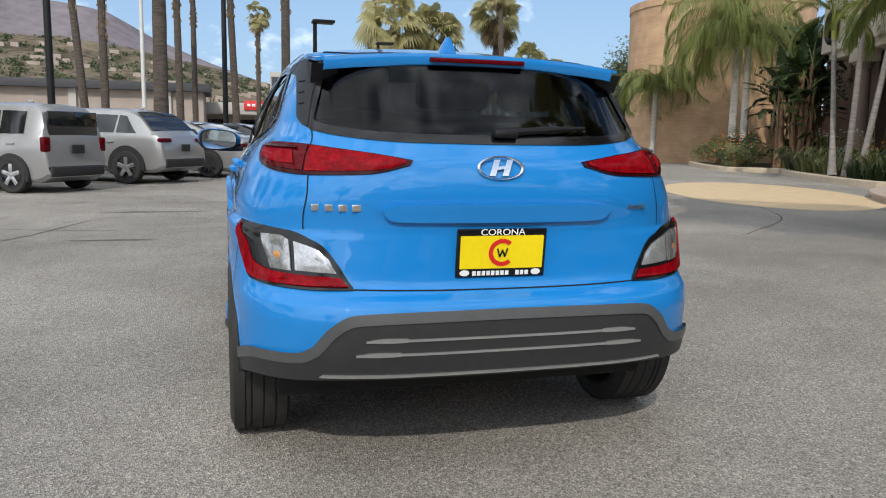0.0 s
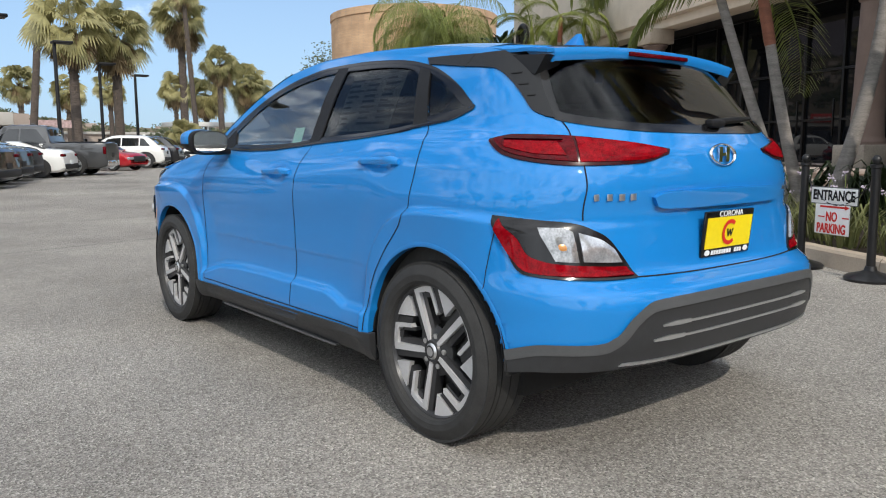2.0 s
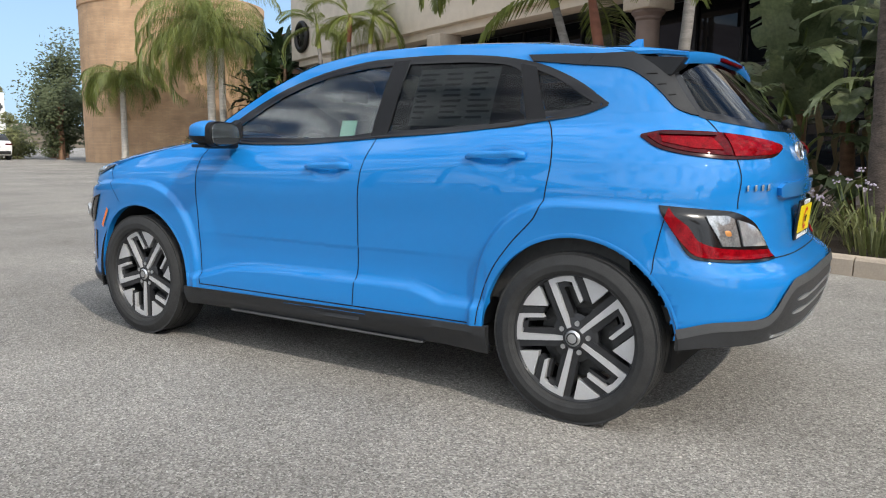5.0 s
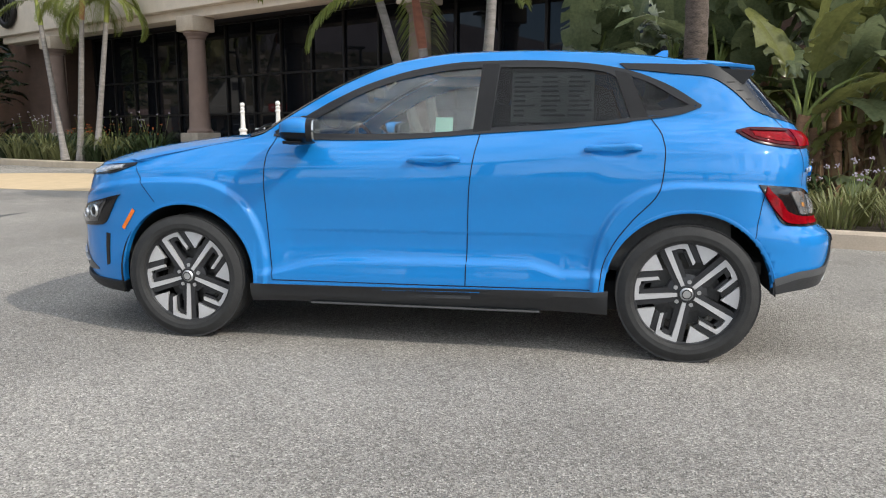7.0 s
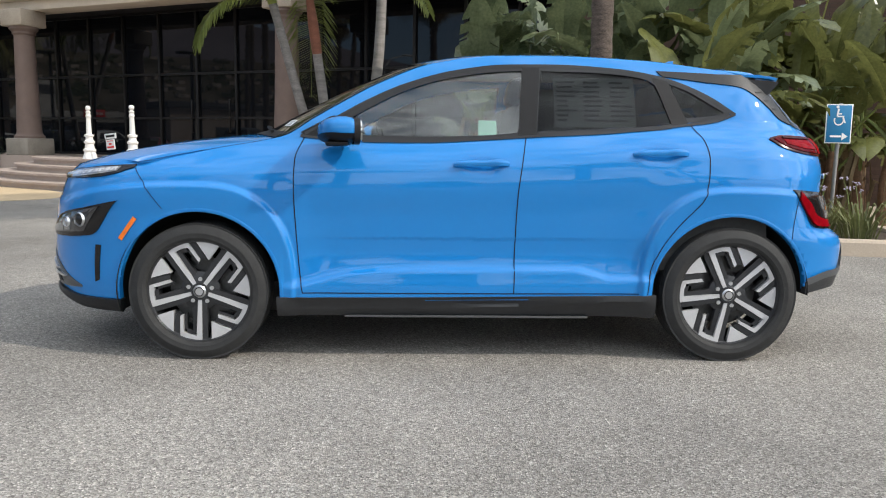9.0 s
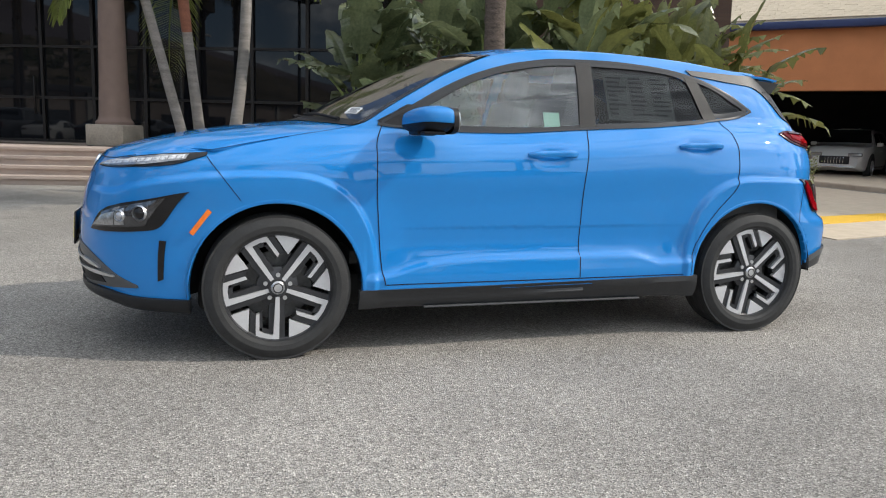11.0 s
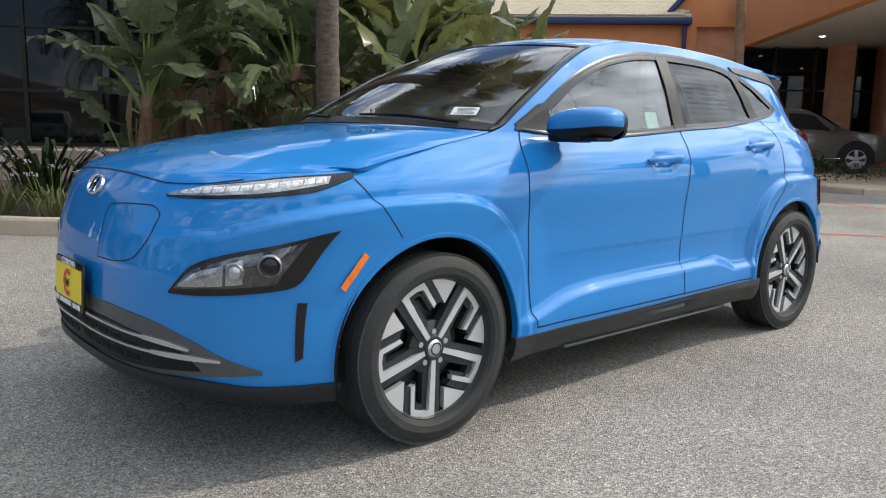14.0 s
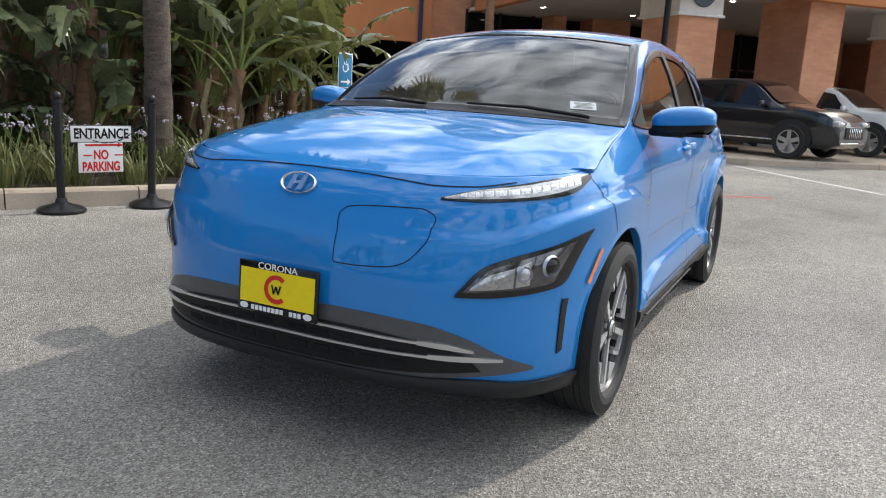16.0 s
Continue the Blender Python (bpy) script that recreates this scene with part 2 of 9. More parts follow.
def box(bm, cx, cy, cz, sx, sy, sz, m=None, bevel=0.0):
    r = bmesh.ops.create_cube(bm, size=1.0, matrix=(m or Matrix()) @ Matrix.Translation((cx, cy, cz)) @ Matrix.Diagonal((sx, sy, sz, 1)))
    if bevel:
        es = {e for v in r["verts"] for e in v.link_edges}
        bmesh.ops.bevel(bm, geom=list(es), offset=bevel, segments=2, affect="EDGES", profile=0.5)


def boxed(cx, cy, cz, sx, sy, sz, m=None, bevel=0.0):
    bm = bmesh.new()
    box(bm, cx, cy, cz, sx, sy, sz, m, bevel)
    return bm


def lathe(profile, n=48, axis="z", m=None):
    """Turns (radius, height) pairs round an axis into a bmesh."""
    bm = bmesh.new()
    rings = []
    for k in range(n):
        a = 2 * math.pi * k / n
        row = []
        for r, h in profile:
            p = (r * math.cos(a), r * math.sin(a), h)
            if axis == "x":
                p = (h, r * math.cos(a), r * math.sin(a))
            row.append(bm.verts.new((m @ Vector(p)) if m else p))
        rings.append(row)
    for k in range(n):
        a, b = rings[k], rings[(k + 1) % n]
        for i in range(len(profile) - 1):
            bm.faces.new((a[i], b[i], b[i + 1], a[i + 1]))
    bmesh.ops.remove_doubles(bm, verts=bm.verts, dist=1e-5)
    bmesh.ops.recalc_face_normals(bm, faces=bm.faces)
    return bm


def tube(pts, radii, n=8, bm=None, cap=True):
    """A round tube through points, with a radius at each."""
    bm = bm or bmesh.new()
    pts = [Vector(p) for p in pts]
    if not isinstance(radii, (list, tuple)):
        radii = [radii] * len(pts)
    rings, side = [], None
    for i, p in enumerate(pts):
        d = (pts[min(i + 1, len(pts) - 1)] - pts[max(i - 1, 0)]).normalized()
        if side is None:
            side = d.orthogonal().normalized()
        side = (side - d * side.dot(d)).normalized()
        up = d.cross(side)
        rings.append([bm.verts.new(p + (side * math.cos(2 * math.pi * k / n) + up * math.sin(2 * math.pi * k / n)) * radii[i]) for k in range(n)])
    for a, b in zip(rings, rings[1:]):
        for k in range(n):
            bm.faces.new((a[k], a[(k + 1) % n], b[(k + 1) % n], b[k]))
    if cap:
        bm.faces.new(rings[0][::-1])
        bm.faces.new(rings[-1])
    return bm


def prism(poly, z0, z1, m=None):
    """A flat outline raised from z0 to z1."""
    bm = bmesh.new()
    lo = [bm.verts.new((m @ Vector((x, y, z0))) if m else (x, y, z0)) for x, y in poly]
    hi = [bm.verts.new((m @ Vector((x, y, z1))) if m else (x, y, z1)) for x, y in poly]
    n = len(poly)
    for k in range(n):
        bm.faces.new((lo[k], lo[(k + 1) % n], hi[(k + 1) % n], hi[k]))
    bm.faces.new(lo[::-1])
    bm.faces.new(hi)
    bmesh.ops.recalc_face_normals(bm, faces=bm.faces)
    return bm


def rows_to_mesh(rows):
    verts = [p for r in rows for p in r]
    n = len(rows[0])
    faces = [(i * n + k, i * n + k + 1, (i + 1) * n + k + 1, (i + 1) * n + k) for i in range(len(rows) - 1) for k in range(n - 1)]
    return verts, faces


def curve(*pairs):
    """A smooth function through (x, y) pairs, with no overshoot."""
    xs, ys = np.array([p[0] for p in pairs], float), np.array([p[1] for p in pairs], float)
    o = np.argsort(xs)
    xs, ys = xs[o], ys[o]
    h, d = np.diff(xs), np.diff(ys) / np.diff(xs)
    t = np.zeros(len(xs))
    for i in range(1, len(xs) - 1):
        if d[i - 1] * d[i] > 0:
            w1, w2 = 2 * h[i] + h[i - 1], h[i] + 2 * h[i - 1]
            t[i] = (w1 + w2) / (w1 / d[i - 1] + w2 / d[i])
    t[0], t[-1] = d[0], d[-1]

    def f(x):
        x = min(max(x, xs[0]), xs[-1])
        i = min(int(np.searchsorted(xs, x, "right")) - 1, len(h) - 1)
        s = (x - xs[i]) / h[i]
        return float((2 * s**3 - 3 * s**2 + 1) * ys[i] + (s**3 - 2 * s**2 + s) * h[i] * t[i] + (3 * s**2 - 2 * s**3) * ys[i + 1] + (s**3 - s**2) * h[i] * t[i + 1])
    return f


def smooth(a, b, x):
    s = min(max((x - a) / (b - a), 0.0), 1.0)
    return s * s * (3 - 2 * s)


def words(text, size, m, material, parent, name="lettering", depth=0.002, label="", width=None, bold=0.0):
    """Lettering in the built-in font, as a mesh, its middle at m's origin, facing m's z."""
    cu = bpy.data.curves.new(name, "FONT")
    cu.body, cu.size, cu.extrude, cu.align_x, cu.align_y = text, size, depth, "CENTER", "CENTER"
    cu.offset = bold * size
    tmp = bpy.data.objects.new(name, cu)
    me = bpy.data.meshes.new_from_object(tmp)
    bpy.data.objects.remove(tmp)
    if width:
        xs = [v.co.x for v in me.vertices]
        s = width / max(1e-6, max(xs) - min(xs))
        for v in me.vertices:
            v.co.x *= s
    me.transform(m)
    return finish(name, me, material, parent, label, 0)

# ---- ground, kerbs and paving ----
CONC = mat("concrete_kerb", (0.46, 0.38, 0.295), 0.85, var=0.22, scale=5, fine=60, bump=0.25, bump_scale=90, rand=0.3)
PAVE = mat("tan_paving", (0.48, 0.40, 0.30), 0.85, var=0.18, scale=4, fine=70, bump=0.2, bump_scale=120)
SAND = mat("sand_coloured_apron", (0.55, 0.42, 0.26), 0.9, var=0.15, scale=3, fine=80, bump=0.2, bump_scale=140)
STEPM = mat("pinkish_step_stone", (0.42, 0.34, 0.29), 0.85, var=0.18, scale=4, fine=70, bump=0.2, bump_scale=120, rand=0.2)
SOIL = mat("dark_soil", (0.055, 0.04, 0.028), 0.95, var=0.45, scale=9, fine=70, bump=0.7, bump_scale=50)
REDLINE = mat("worn_red_line", (0.42, 0.09, 0.07), 0.85, var=0.45, scale=12, fine=90)
WHITELINE = mat("worn_white_line", (0.55, 0.54, 0.52), 0.85, var=0.3, scale=12, fine=90)
YELLOWD = mat("yellow_warning_tile", (0.72, 0.45, 0.05), 0.8, var=0.12, scale=8)
CRACK = mat("dark_crack", (0.05, 0.048, 0.045), 0.95, var=0.3, scale=20)
PATCH = mat("sealed_patch", (0.12, 0.116, 0.11), 0.92, var=0.3, scale=10, fine=120, bump=0.4, bump_scale=160)

N = 40
gx = [-900 + 1800 * i / N for i in range(N + 1)]
tagged(pydata("ground", [(x, y, 0) for x in gx for y in gx], [(i * (N + 1) + k, (i + 1) * (N + 1) + k, (i + 1) * (N + 1) + k + 1, i * (N + 1) + k + 1) for i in range(N) for k in range(N)], ASPHALT, smooth=0),
       "worn grey asphalt lot with stains and fine cracks", "ground", kind="structure")


def smooth_line(pts, n=8):
    """Points along a rounded line through the given (x, y) points."""
    k = len(pts)
    fx, fy = curve(*[(i, p[0]) for i, p in enumerate(pts)]), curve(*[(i, p[1]) for i, p in enumerate(pts)])
    return [Vector((fx(i / n), fy(i / n), 0)) for i in range((k - 1) * n + 1)]


def kerb(name, pts, label, height=0.15, width=0.16, piece=1.1, n=10, material=None):
    """A kerb of separate stones with open joints along a line; its top edge is rounded."""
    top = new(name)
    tagged(top, label, "kerb", kind="structure")
    line = smooth_line(pts, n)
    acc = [0.0]
    for a, b in zip(line, line[1:]):
        acc.append(acc[-1] + (b - a).length)

    def at(s):
        s = min(max(s, 0), acc[-1])
        i = max(0, min(int(np.searchsorted(acc, s)) - 1, len(line) - 2))
        return line[i].lerp(line[i + 1], (s - acc[i]) / max(1e-6, acc[i + 1] - acc[i]))
    count = max(1, round(acc[-1] / piece))
    for c in range(count):
        s0, s1 = acc[-1] * c / count + 0.006, acc[-1] * (c + 1) / count - 0.006
        rows = []
        for k in range(6):
            s = s0 + (s1 - s0) * k / 5
            p, d = at(s), (at(s + 0.02) - at(s - 0.02)).normalized()
            r = Vector((d.y, -d.x, 0))
            rows.append([p + Vector((0, 0, -0.02)), p + r * 0.012 + Vector((0, 0, height - 0.025)), p + r * 0.035 + Vector((0, 0, height)), p + r * width + Vector((0, 0, height)), p + r * width + Vector((0, 0, -0.02))])
        v, f = rows_to_mesh(rows)
        m = len(rows[0])
        f += [tuple(range(m)), tuple(range(5 * m, 6 * m))[::-1]]
        pydata("kerb_stone", v, f, material or CONC, top, smooth=30)
    return top


def slab(name, poly, z0, z1, material, label, category, kind="structure"):
    return tagged(part(name, prism(poly, z0, z1), material, None, "", 0), label, category, kind=kind)


# planting bed beside the car
BED = [(2.78, -5.0), (2.9, -4.3), (3.08, -3.5), (3.5, -2.3), (3.98, -1.1), (4.62, 0.1), (5.2, 0.95), (6.1, 1.75), (6.9, 2.3), (7.9, 2.75), (8.9, 3.1)]
kerb("kerb_1", [(x, y) for x, y in BED], "pale concrete kerb round the planting bed", 0.16)
kerb("kerb_2", [(4.6, -5.35), (3.5, -5.3), (2.85, -5.1)], "pale concrete kerb at the end of the bed", 0.16, piece=0.8)
bed = [tuple((p + Vector((0.1, -0.06, 0))).xy) for p in smooth_line(BED, 4)] + [(13.2, 2.0), (9.6, -6.6), (4.6, -5.3)]
slab("planting_bed", bed, -0.02, 0.12, SOIL, "dark soil of the planting bed with leaf litter", "soil")

# walk beyond the bed, with warning tiles
slab("pavement", [(2.45, -5.2), (4.6, -5.42), (9.6, -6.7), (12.5, -13.5), (4.3, -12.6), (3.4, -9.6), (2.9, -7.0)], -0.02, 0.012, PAVE, "tan concrete walk with a worn surface", "pavement")
tiles = new("warning_strip")
tagged(tiles, "yellow studded warning tiles set in the walk", "warning tiles", kind="structure")
dirn = Vector((0.25, -0.97, 0)).normalized()
for k in range(5):
    c = Vector((3.75, -6.1, 0)) + dirn * (0.62 * k)
    bm = bmesh.new()
    m = Matrix.Translation(c) @ Matrix.Rotation(math.atan2(dirn.y, dirn.x), 4, "Z")
    box(bm, 0, 0.3, 0.018, 0.6, 0.6, 0.016, m)
    for a in range(8):
        for b in range(8):
            bmesh.ops.create_cone(bm, cap_ends=True, segments=6, radius1=0.016, radius2=0.010, depth=0.008, matrix=m @ Matrix.Translation((-0.26 + 0.075 * a, 0.04 + 0.075 * b, 0.03)))
    part("tile", bm, YELLOWD, tiles, smooth=0)
WALK = [(-9.0, -19.0), (-2.7, -14.95), (0.2, -12.95), (2.1, -12.9), (3.0, -12.3), (4.4, -12.9), (12.0, -13.8)]
kerb("kerb_3", WALK, "worn concrete kerb in front of the orange building", 0.13, 0.18, 1.6, 6)
slab("pavement_2", [(x + 0.1, y - 0.12) for x, y in WALK] + [(30, -14), (30, -60), (-20, -60)], -0.02, 0.125, PAVE, "pale concrete walk under the portico", "pavement")

# painted lines, seams and patches lie 4 mm over the asphalt
def stripe(name, pts, width, material, label, z=0.004):
    line = smooth_line(pts, 6)
    rows = []
    for i, p in enumerate(line):
        d = (line[min(i + 1, len(line) - 1)] - line[max(i - 1, 0)]).normalized()
        r = Vector((d.y, -d.x, 0)) * width / 2 * random.uniform(0.7, 1.3)
        rows.append([p - r + Vector((0, 0, z)), p + r + Vector((0, 0, z))])
    v, f = rows_to_mesh(rows)
    return tagged(pydata(name, v, f, material, None, "", 0), label, "road marking", kind="structure")


stripe("marking_1", [(-0.9, -7.0), (0.2, -6.3), (1.3, -5.5)], 0.10, REDLINE, "worn red painted line on the asphalt")
stripe("marking_2", [(0.4, -9.2), (1.4, -9.6), (3.0, -10.4)], 0.10, REDLINE, "worn red painted line on the asphalt")
stripe("marking_3", [(0.31, -12.5), (-2.33, -9.05), (-4.6, -6.1)], 0.10, WHITELINE, "worn white painted line on the asphalt")
for k, q in enumerate(([(-6.5, 5.2), (-4.0, 5.6), (-2.2, 5.3), (0.5, 5.8)], [(-7.5, 8.8), (-3, 9.2), (2, 8.7)], [(-5.0, 3.0), (-3.2, 4.4), (-2.6, 6.4)], [(5.5, 4.0), (7.5, 5.8), (9.0, 8.6)], [(-6.5, -1.5), (-5.6, 0.8), (-5.9, 3.0)])):
    stripe("crack_%d" % (k + 1), q, 0.018, CRACK, "thin dark crack in the asphalt", 0.003)
for k, (x, y, a, b) in enumerate(((-2.1, 4.4, 0.55, 0.07), (-1.9, 7.5, 0.8, 0.09), (-4.5, 6.7, 0.9, 0.06), (3.9, 6.9, 0.8, 0.1))):
    bm = bmesh.new()
    vs = [bm.verts.new((x + a * math.cos(t) * random.uniform(0.7, 1.1), y + b * math.sin(t) * random.uniform(0.6, 1.2), 0.003)) for t in np.linspace(0, 2 * math.pi, 25)[:-1]]
    bm.faces.new(vs)
    tagged(part("stain_%d" % (k + 1), bm, PATCH, None, "", 0), "dark tar stain on the asphalt", "stain", kind="structure")

# ---- main building: x runs along its front, y out towards the lot ----
MB = Matrix(((0.4226, -0.9063, 0, 17.254), (0.9063, 0.4226, 0, 10.098), (0, 0, 1, 0), (0, 0, 0, 1)))
apron = [(-1.65 + 4.6 * math.cos(t), 5.9 + 2.2 * math.sin(t)) for t in np.linspace(0, 2 * math.pi, 41)[:-1]]
tagged(part("apron", prism(apron, -0.02, 0.006, MB), SAND, None, "", 0), "sand-coloured oval apron before the steps", "pavement", kind="structure")
stairs = new("entrance_steps")
tagged(stairs, "broad curved stone steps up to the glass entrance", "steps", kind="structure")
for k in range(4):
    poly = [(-5.2 + (6.0 - 0.42 * k) * math.cos(t), 0.8 + (3.3 - 0.42 * k) * math.sin(t)) for t in np.linspace(0, math.pi, 41)] + [(-5.2 - (6.0 - 0.42 * k), -0.3), (-5.2 + (6.0 - 0.42 * k), -0.3)]
    z = 0.155 * k
    b1 = prism(poly, z - 0.02 if k == 0 else z, z + 0.105, MB)
    part("riser", b1, STEPM, stairs, smooth=20)
    big = [(-5.2 + (6.06 - 0.42 * k) * math.cos(t), 0.8 + (3.36 - 0.42 * k) * math.sin(t)) for t in np.linspace(0, math.pi, 41)] + [(-5.2 - (6.06 - 0.42 * k), -0.3), (-5.2 + (6.06 - 0.42 * k), -0.3)]
    part("tread", prism(big, z + 0.105, z + 0.155, MB), STEPM, stairs, smooth=20)
tagged(part("terrace", prism([(-13.9, 0.7), (1.6, 0.7), (1.6, -0.4), (11.6, -0.4), (11.6, -6), (-13.9, -6)], -0.02, 0.62, MB), STEPM, None, "", 0), "raised stone terrace along the glass front", "terrace", kind="structure")


def ring_bed(name, s0, s1, y0, y1, label):
    """A rounded planter along the front: kerb stones round dark soil."""
    pts = [(s0 + 0.3, y0), (s0, (y0 + y1) / 2), (s0 + 0.5, y1 - 0.25), (s0 + 1.6, y1), ((s0 + s1) / 2, y1 + 0.15), (s1 - 1.6, y1), (s1 - 0.5, y1 - 0.25), (s1, (y0 + y1) / 2), (s1 - 0.3, y0)]
    w = [(MB @ Vector((x, y, 0))) for x, y in pts]
    c = (s0 + s1) / 2
    kerb(name, [(p.x, p.y) for p in w], label, 0.20, 0.26, 1.3, 6, PAVE)
    tagged(part(name + "_soil", prism([tuple(p.xy) for p in smooth_line([((MB @ Vector((c + (x - c) * 0.955, y - 0.15, 0))).x, (MB @ Vector((c + (x - c) * 0.955, y - 0.15, 0))).y) for x, y in pts], 4)], -0.02, 0.17), SOIL, None, "", 0), "dark planter soil", "soil", kind="structure")


ring_bed("planter_1", 1.3, 11.6, -0.35, 2.4, "low stone planter under three slim palms")
ring_bed("planter_2", 11.9, 21.6, -2.0, 4.4, "low stone planter with flowering shrubs")

# ---- the blue car: it faces +y, wheels on z = 0, and its left side is -x ----
WB, RW = 1.3, 0.334
w_side = curve((0.18, 0.80), (0.25, 0.845), (0.30, 0.858), (0.35, 0.858), (0.42, 0.852), (0.55, 0.840), (0.7, 0.843), (0.85, 0.854), (0.92, 0.850),
               (0.96, 0.838), (1.0, 0.817), (1.03, 0.795), (1.06, 0.772), (1.09, 0.755), (1.18, 0.728), (1.3, 0.682), (1.4, 0.632), (1.46, 0.598), (1.56, 0.53))
z_should = curve((2.2, 0.93), (1.6, 0.945), (0.8, 0.975), (0.24, 0.985), (-0.23, 1.005), (-1.17, 1.065), (-1.6, 1.06), (-2.1, 1.03))
f_nose = curve((0.18, 2.05), (0.25, 2.15), (0.32, 2.185), (0.42, 2.20), (0.5, 2.205), (0.6, 2.2), (0.7, 2.185), (0.8, 2.155), (0.86, 2.13), (0.9, 2.10), (0.94, 2.06), (1.0, 1.98))
b_tail = curve((0.2, 1.88), (0.3, 1.96), (0.38, 2.01), (0.46, 2.035), (0.56, 2.045), (0.61, 2.03), (0.65, 1.975), (0.675, 1.955), (0.75, 1.945), (0.86, 1.935), (0.95, 1.945),
               (1.05, 1.925), (1.12, 1.885), (1.15, 1.865), (1.25, 1.775), (1.35, 1.685), (1.43, 1.61), (1.5, 1.545))
z_top = curve((2.2, 0.93), (1.62, 0.952), (1.4, 0.992), (1.2, 1.03), (1.0, 1.066), (0.9, 1.09), (0.76, 1.175), (0.62, 1.258), (0.43, 1.362), (0.17, 1.463),
              (-0.15, 1.507), (-0.44, 1.512), (-0.88, 1.496), (-1.31, 1.448), (-1.45, 1.43), (-2.2, 1.42))
z_low = curve((2.2, 0.286), (1.95, 0.262), (1.7, 0.235), (0.9, 0.225), (-0.9, 0.235), (-1.6, 0.31), (-1.75, 0.36), (-2.1, 0.395))
z_step = curve((0.95, 0.34), (0.79, 0.38), (0.56, 0.435), (0.3, 0.452), (-0.22, 0.457), (-0.52, 0.458), (-0.62, 0.437), (-0.71, 0.413), (-0.95, 0.42))
Y1, Y2, NF = 1.2, -1.28, 3.0
nr = curve((0.2, 3.7), (0.6, 3.6), (0.85, 3.1), (1.5, 3.0))
US, UE = 0.95, 0.62


def side_width(y, z):
    """Half the car's width at height z, y metres ahead of its middle."""
    zz = z - (z_should(y) - 0.985) * smooth(0.5, 0.95, z) * (1 - smooth(1.1, 1.2, z))
    w = w_side(zz)
    w *= 1 - 0.022 * smooth(0.85, 1.1, z) * min(1.4, abs((y - 0.2) / 1.3)) ** 2
    for yw, wy in ((WB, 0.47), (-WB, 0.46)):
        dy, dz = abs(y - yw), max(0.0, z - RW) if z > RW else 0.3 * (RW - z)
        if (y - yw) * yw > 0:
            dy *= 0.45
        rho = ((dy / wy) ** 2.5 + (dz / 0.535) ** 2.5) ** (1 / 2.5)
        w += 0.040 * (1 - 0.72 * smooth(0.95, 1.005, rho) - 0.28 * smooth(1.0, 1.35, rho)) * (0.55 + 0.45 * smooth(0.3, 0.62, z)) * (1 - smooth(0.9, 1.0, z))
    if -0.92 < y < 0.9 and 0.3 < z < 0.6:
        zc = z_step(y)
        w += 0.020 * (1 - smooth(zc - 0.014, zc + 0.012, z)) * smooth(0.9, 0.8, y) * smooth(-0.92, -0.86, y)
        w -= 0.006 * smooth(zc, zc + 0.03, z) * (1 - smooth(zc + 0.03, zc + 0.25, z))
    for yc, zc in ((-0.055, 0.958), (-0.93, 1.017)):
        w -= 0.016 * math.exp(-(((y - yc) / 0.075) ** 4) - ((z - zc) / 0.032) ** 2)
    return w


def wrap(u, z):
    """A point of the body's left half: u runs from the tail's middle round the side to the nose's middle."""
    if u > Y1:
        th = min((u - Y1) / US, 1.0) * math.pi / 2
        r = (max(0.0, math.cos(th)) ** NF + math.sin(th) ** NF) ** (-1 / NF)
        f = f_nose(z)
        y = Y1 + (f - Y1) * math.sin(th) * r
        w = side_width(min(y, 2.0), z)
        return Vector((-w * math.cos(th) * r, y, z))
    if u < Y2:
        th = min((Y2 - u) / UE, 1.0) * math.pi / 2
        k = nr(z)
        r = (max(0.0, math.cos(th)) ** k + math.sin(th) ** k) ** (-1 / k)
        y = Y2 - (b_tail(z) + Y2) * math.sin(th) * r
        return Vector((-side_width(max(y, -1.75), z) * math.cos(th) * r, y, z))
    return Vector((-side_width(u, z), u, z))


def normal(u, z):
    e = 0.004
    a, b = wrap(u + e, z) - wrap(u - e, z), wrap(u, z + e) - wrap(u, z - e)
    n = b.cross(a)
    n.normalize()
    return n if n.dot(wrap(u, z) - Vector((0, wrap(u, z).y * 0.6, z))) > 0 else -n


def on_side(y, z):
    """u of the body's left side y metres ahead."""
    if y > Y1:
        s = min((y - Y1) / (f_nose(z) - Y1), 1.0)
        return Y1 + math.atan2(s, max(0.0, 1 - s**NF) ** (1 / NF)) / (math.pi / 2) * US
    if y < Y2:
        s = min((Y2 - y) / (b_tail(z) + Y2), 1.0)
        return Y2 - math.atan2(s, max(0.0, 1 - s ** nr(z)) ** (1 / nr(z))) / (math.pi / 2) * UE
    return y


def on_nose(x, z):
    q = min(abs(x) / side_width(1.9, z), 1.0)
    return Y1 + math.atan2((1 - q**NF) ** (1 / NF), q) / (math.pi / 2) * US


def on_tail(x, z):
    q = min(abs(x) / side_width(-1.7, z), 1.0)
    return Y2 - math.atan2((1 - q ** nr(z)) ** (1 / nr(z)), q) / (math.pi / 2) * UE


def skin(u, z, off=0.0, side=-1):
    p = wrap(u, z) + normal(u, z) * off
    if side > 0:
        p.x = -p.x
    return p


def top_edge(u):
    y = wrap(u, 0.9).y if u > Y1 else (u if u >= Y2 else wrap(u, 1.2).y)
    if u < Y2:
        return 1.452 - 0.022 * smooth(0, 1, (Y2 - u) / UE)
    return z_top(y)


def low_edge(u):
    return z_low(wrap(u, 0.35).y)


def inside(poly, y, z):
    hit = False
    for (y1, z1), (y2, z2) in zip(poly, poly[1:] + poly[:1]):
        if (z1 > z) != (z2 > z) and y < (y2 - y1) * (z - z1) / (z2 - z1) + y1:
            hit = not hit
    return hit


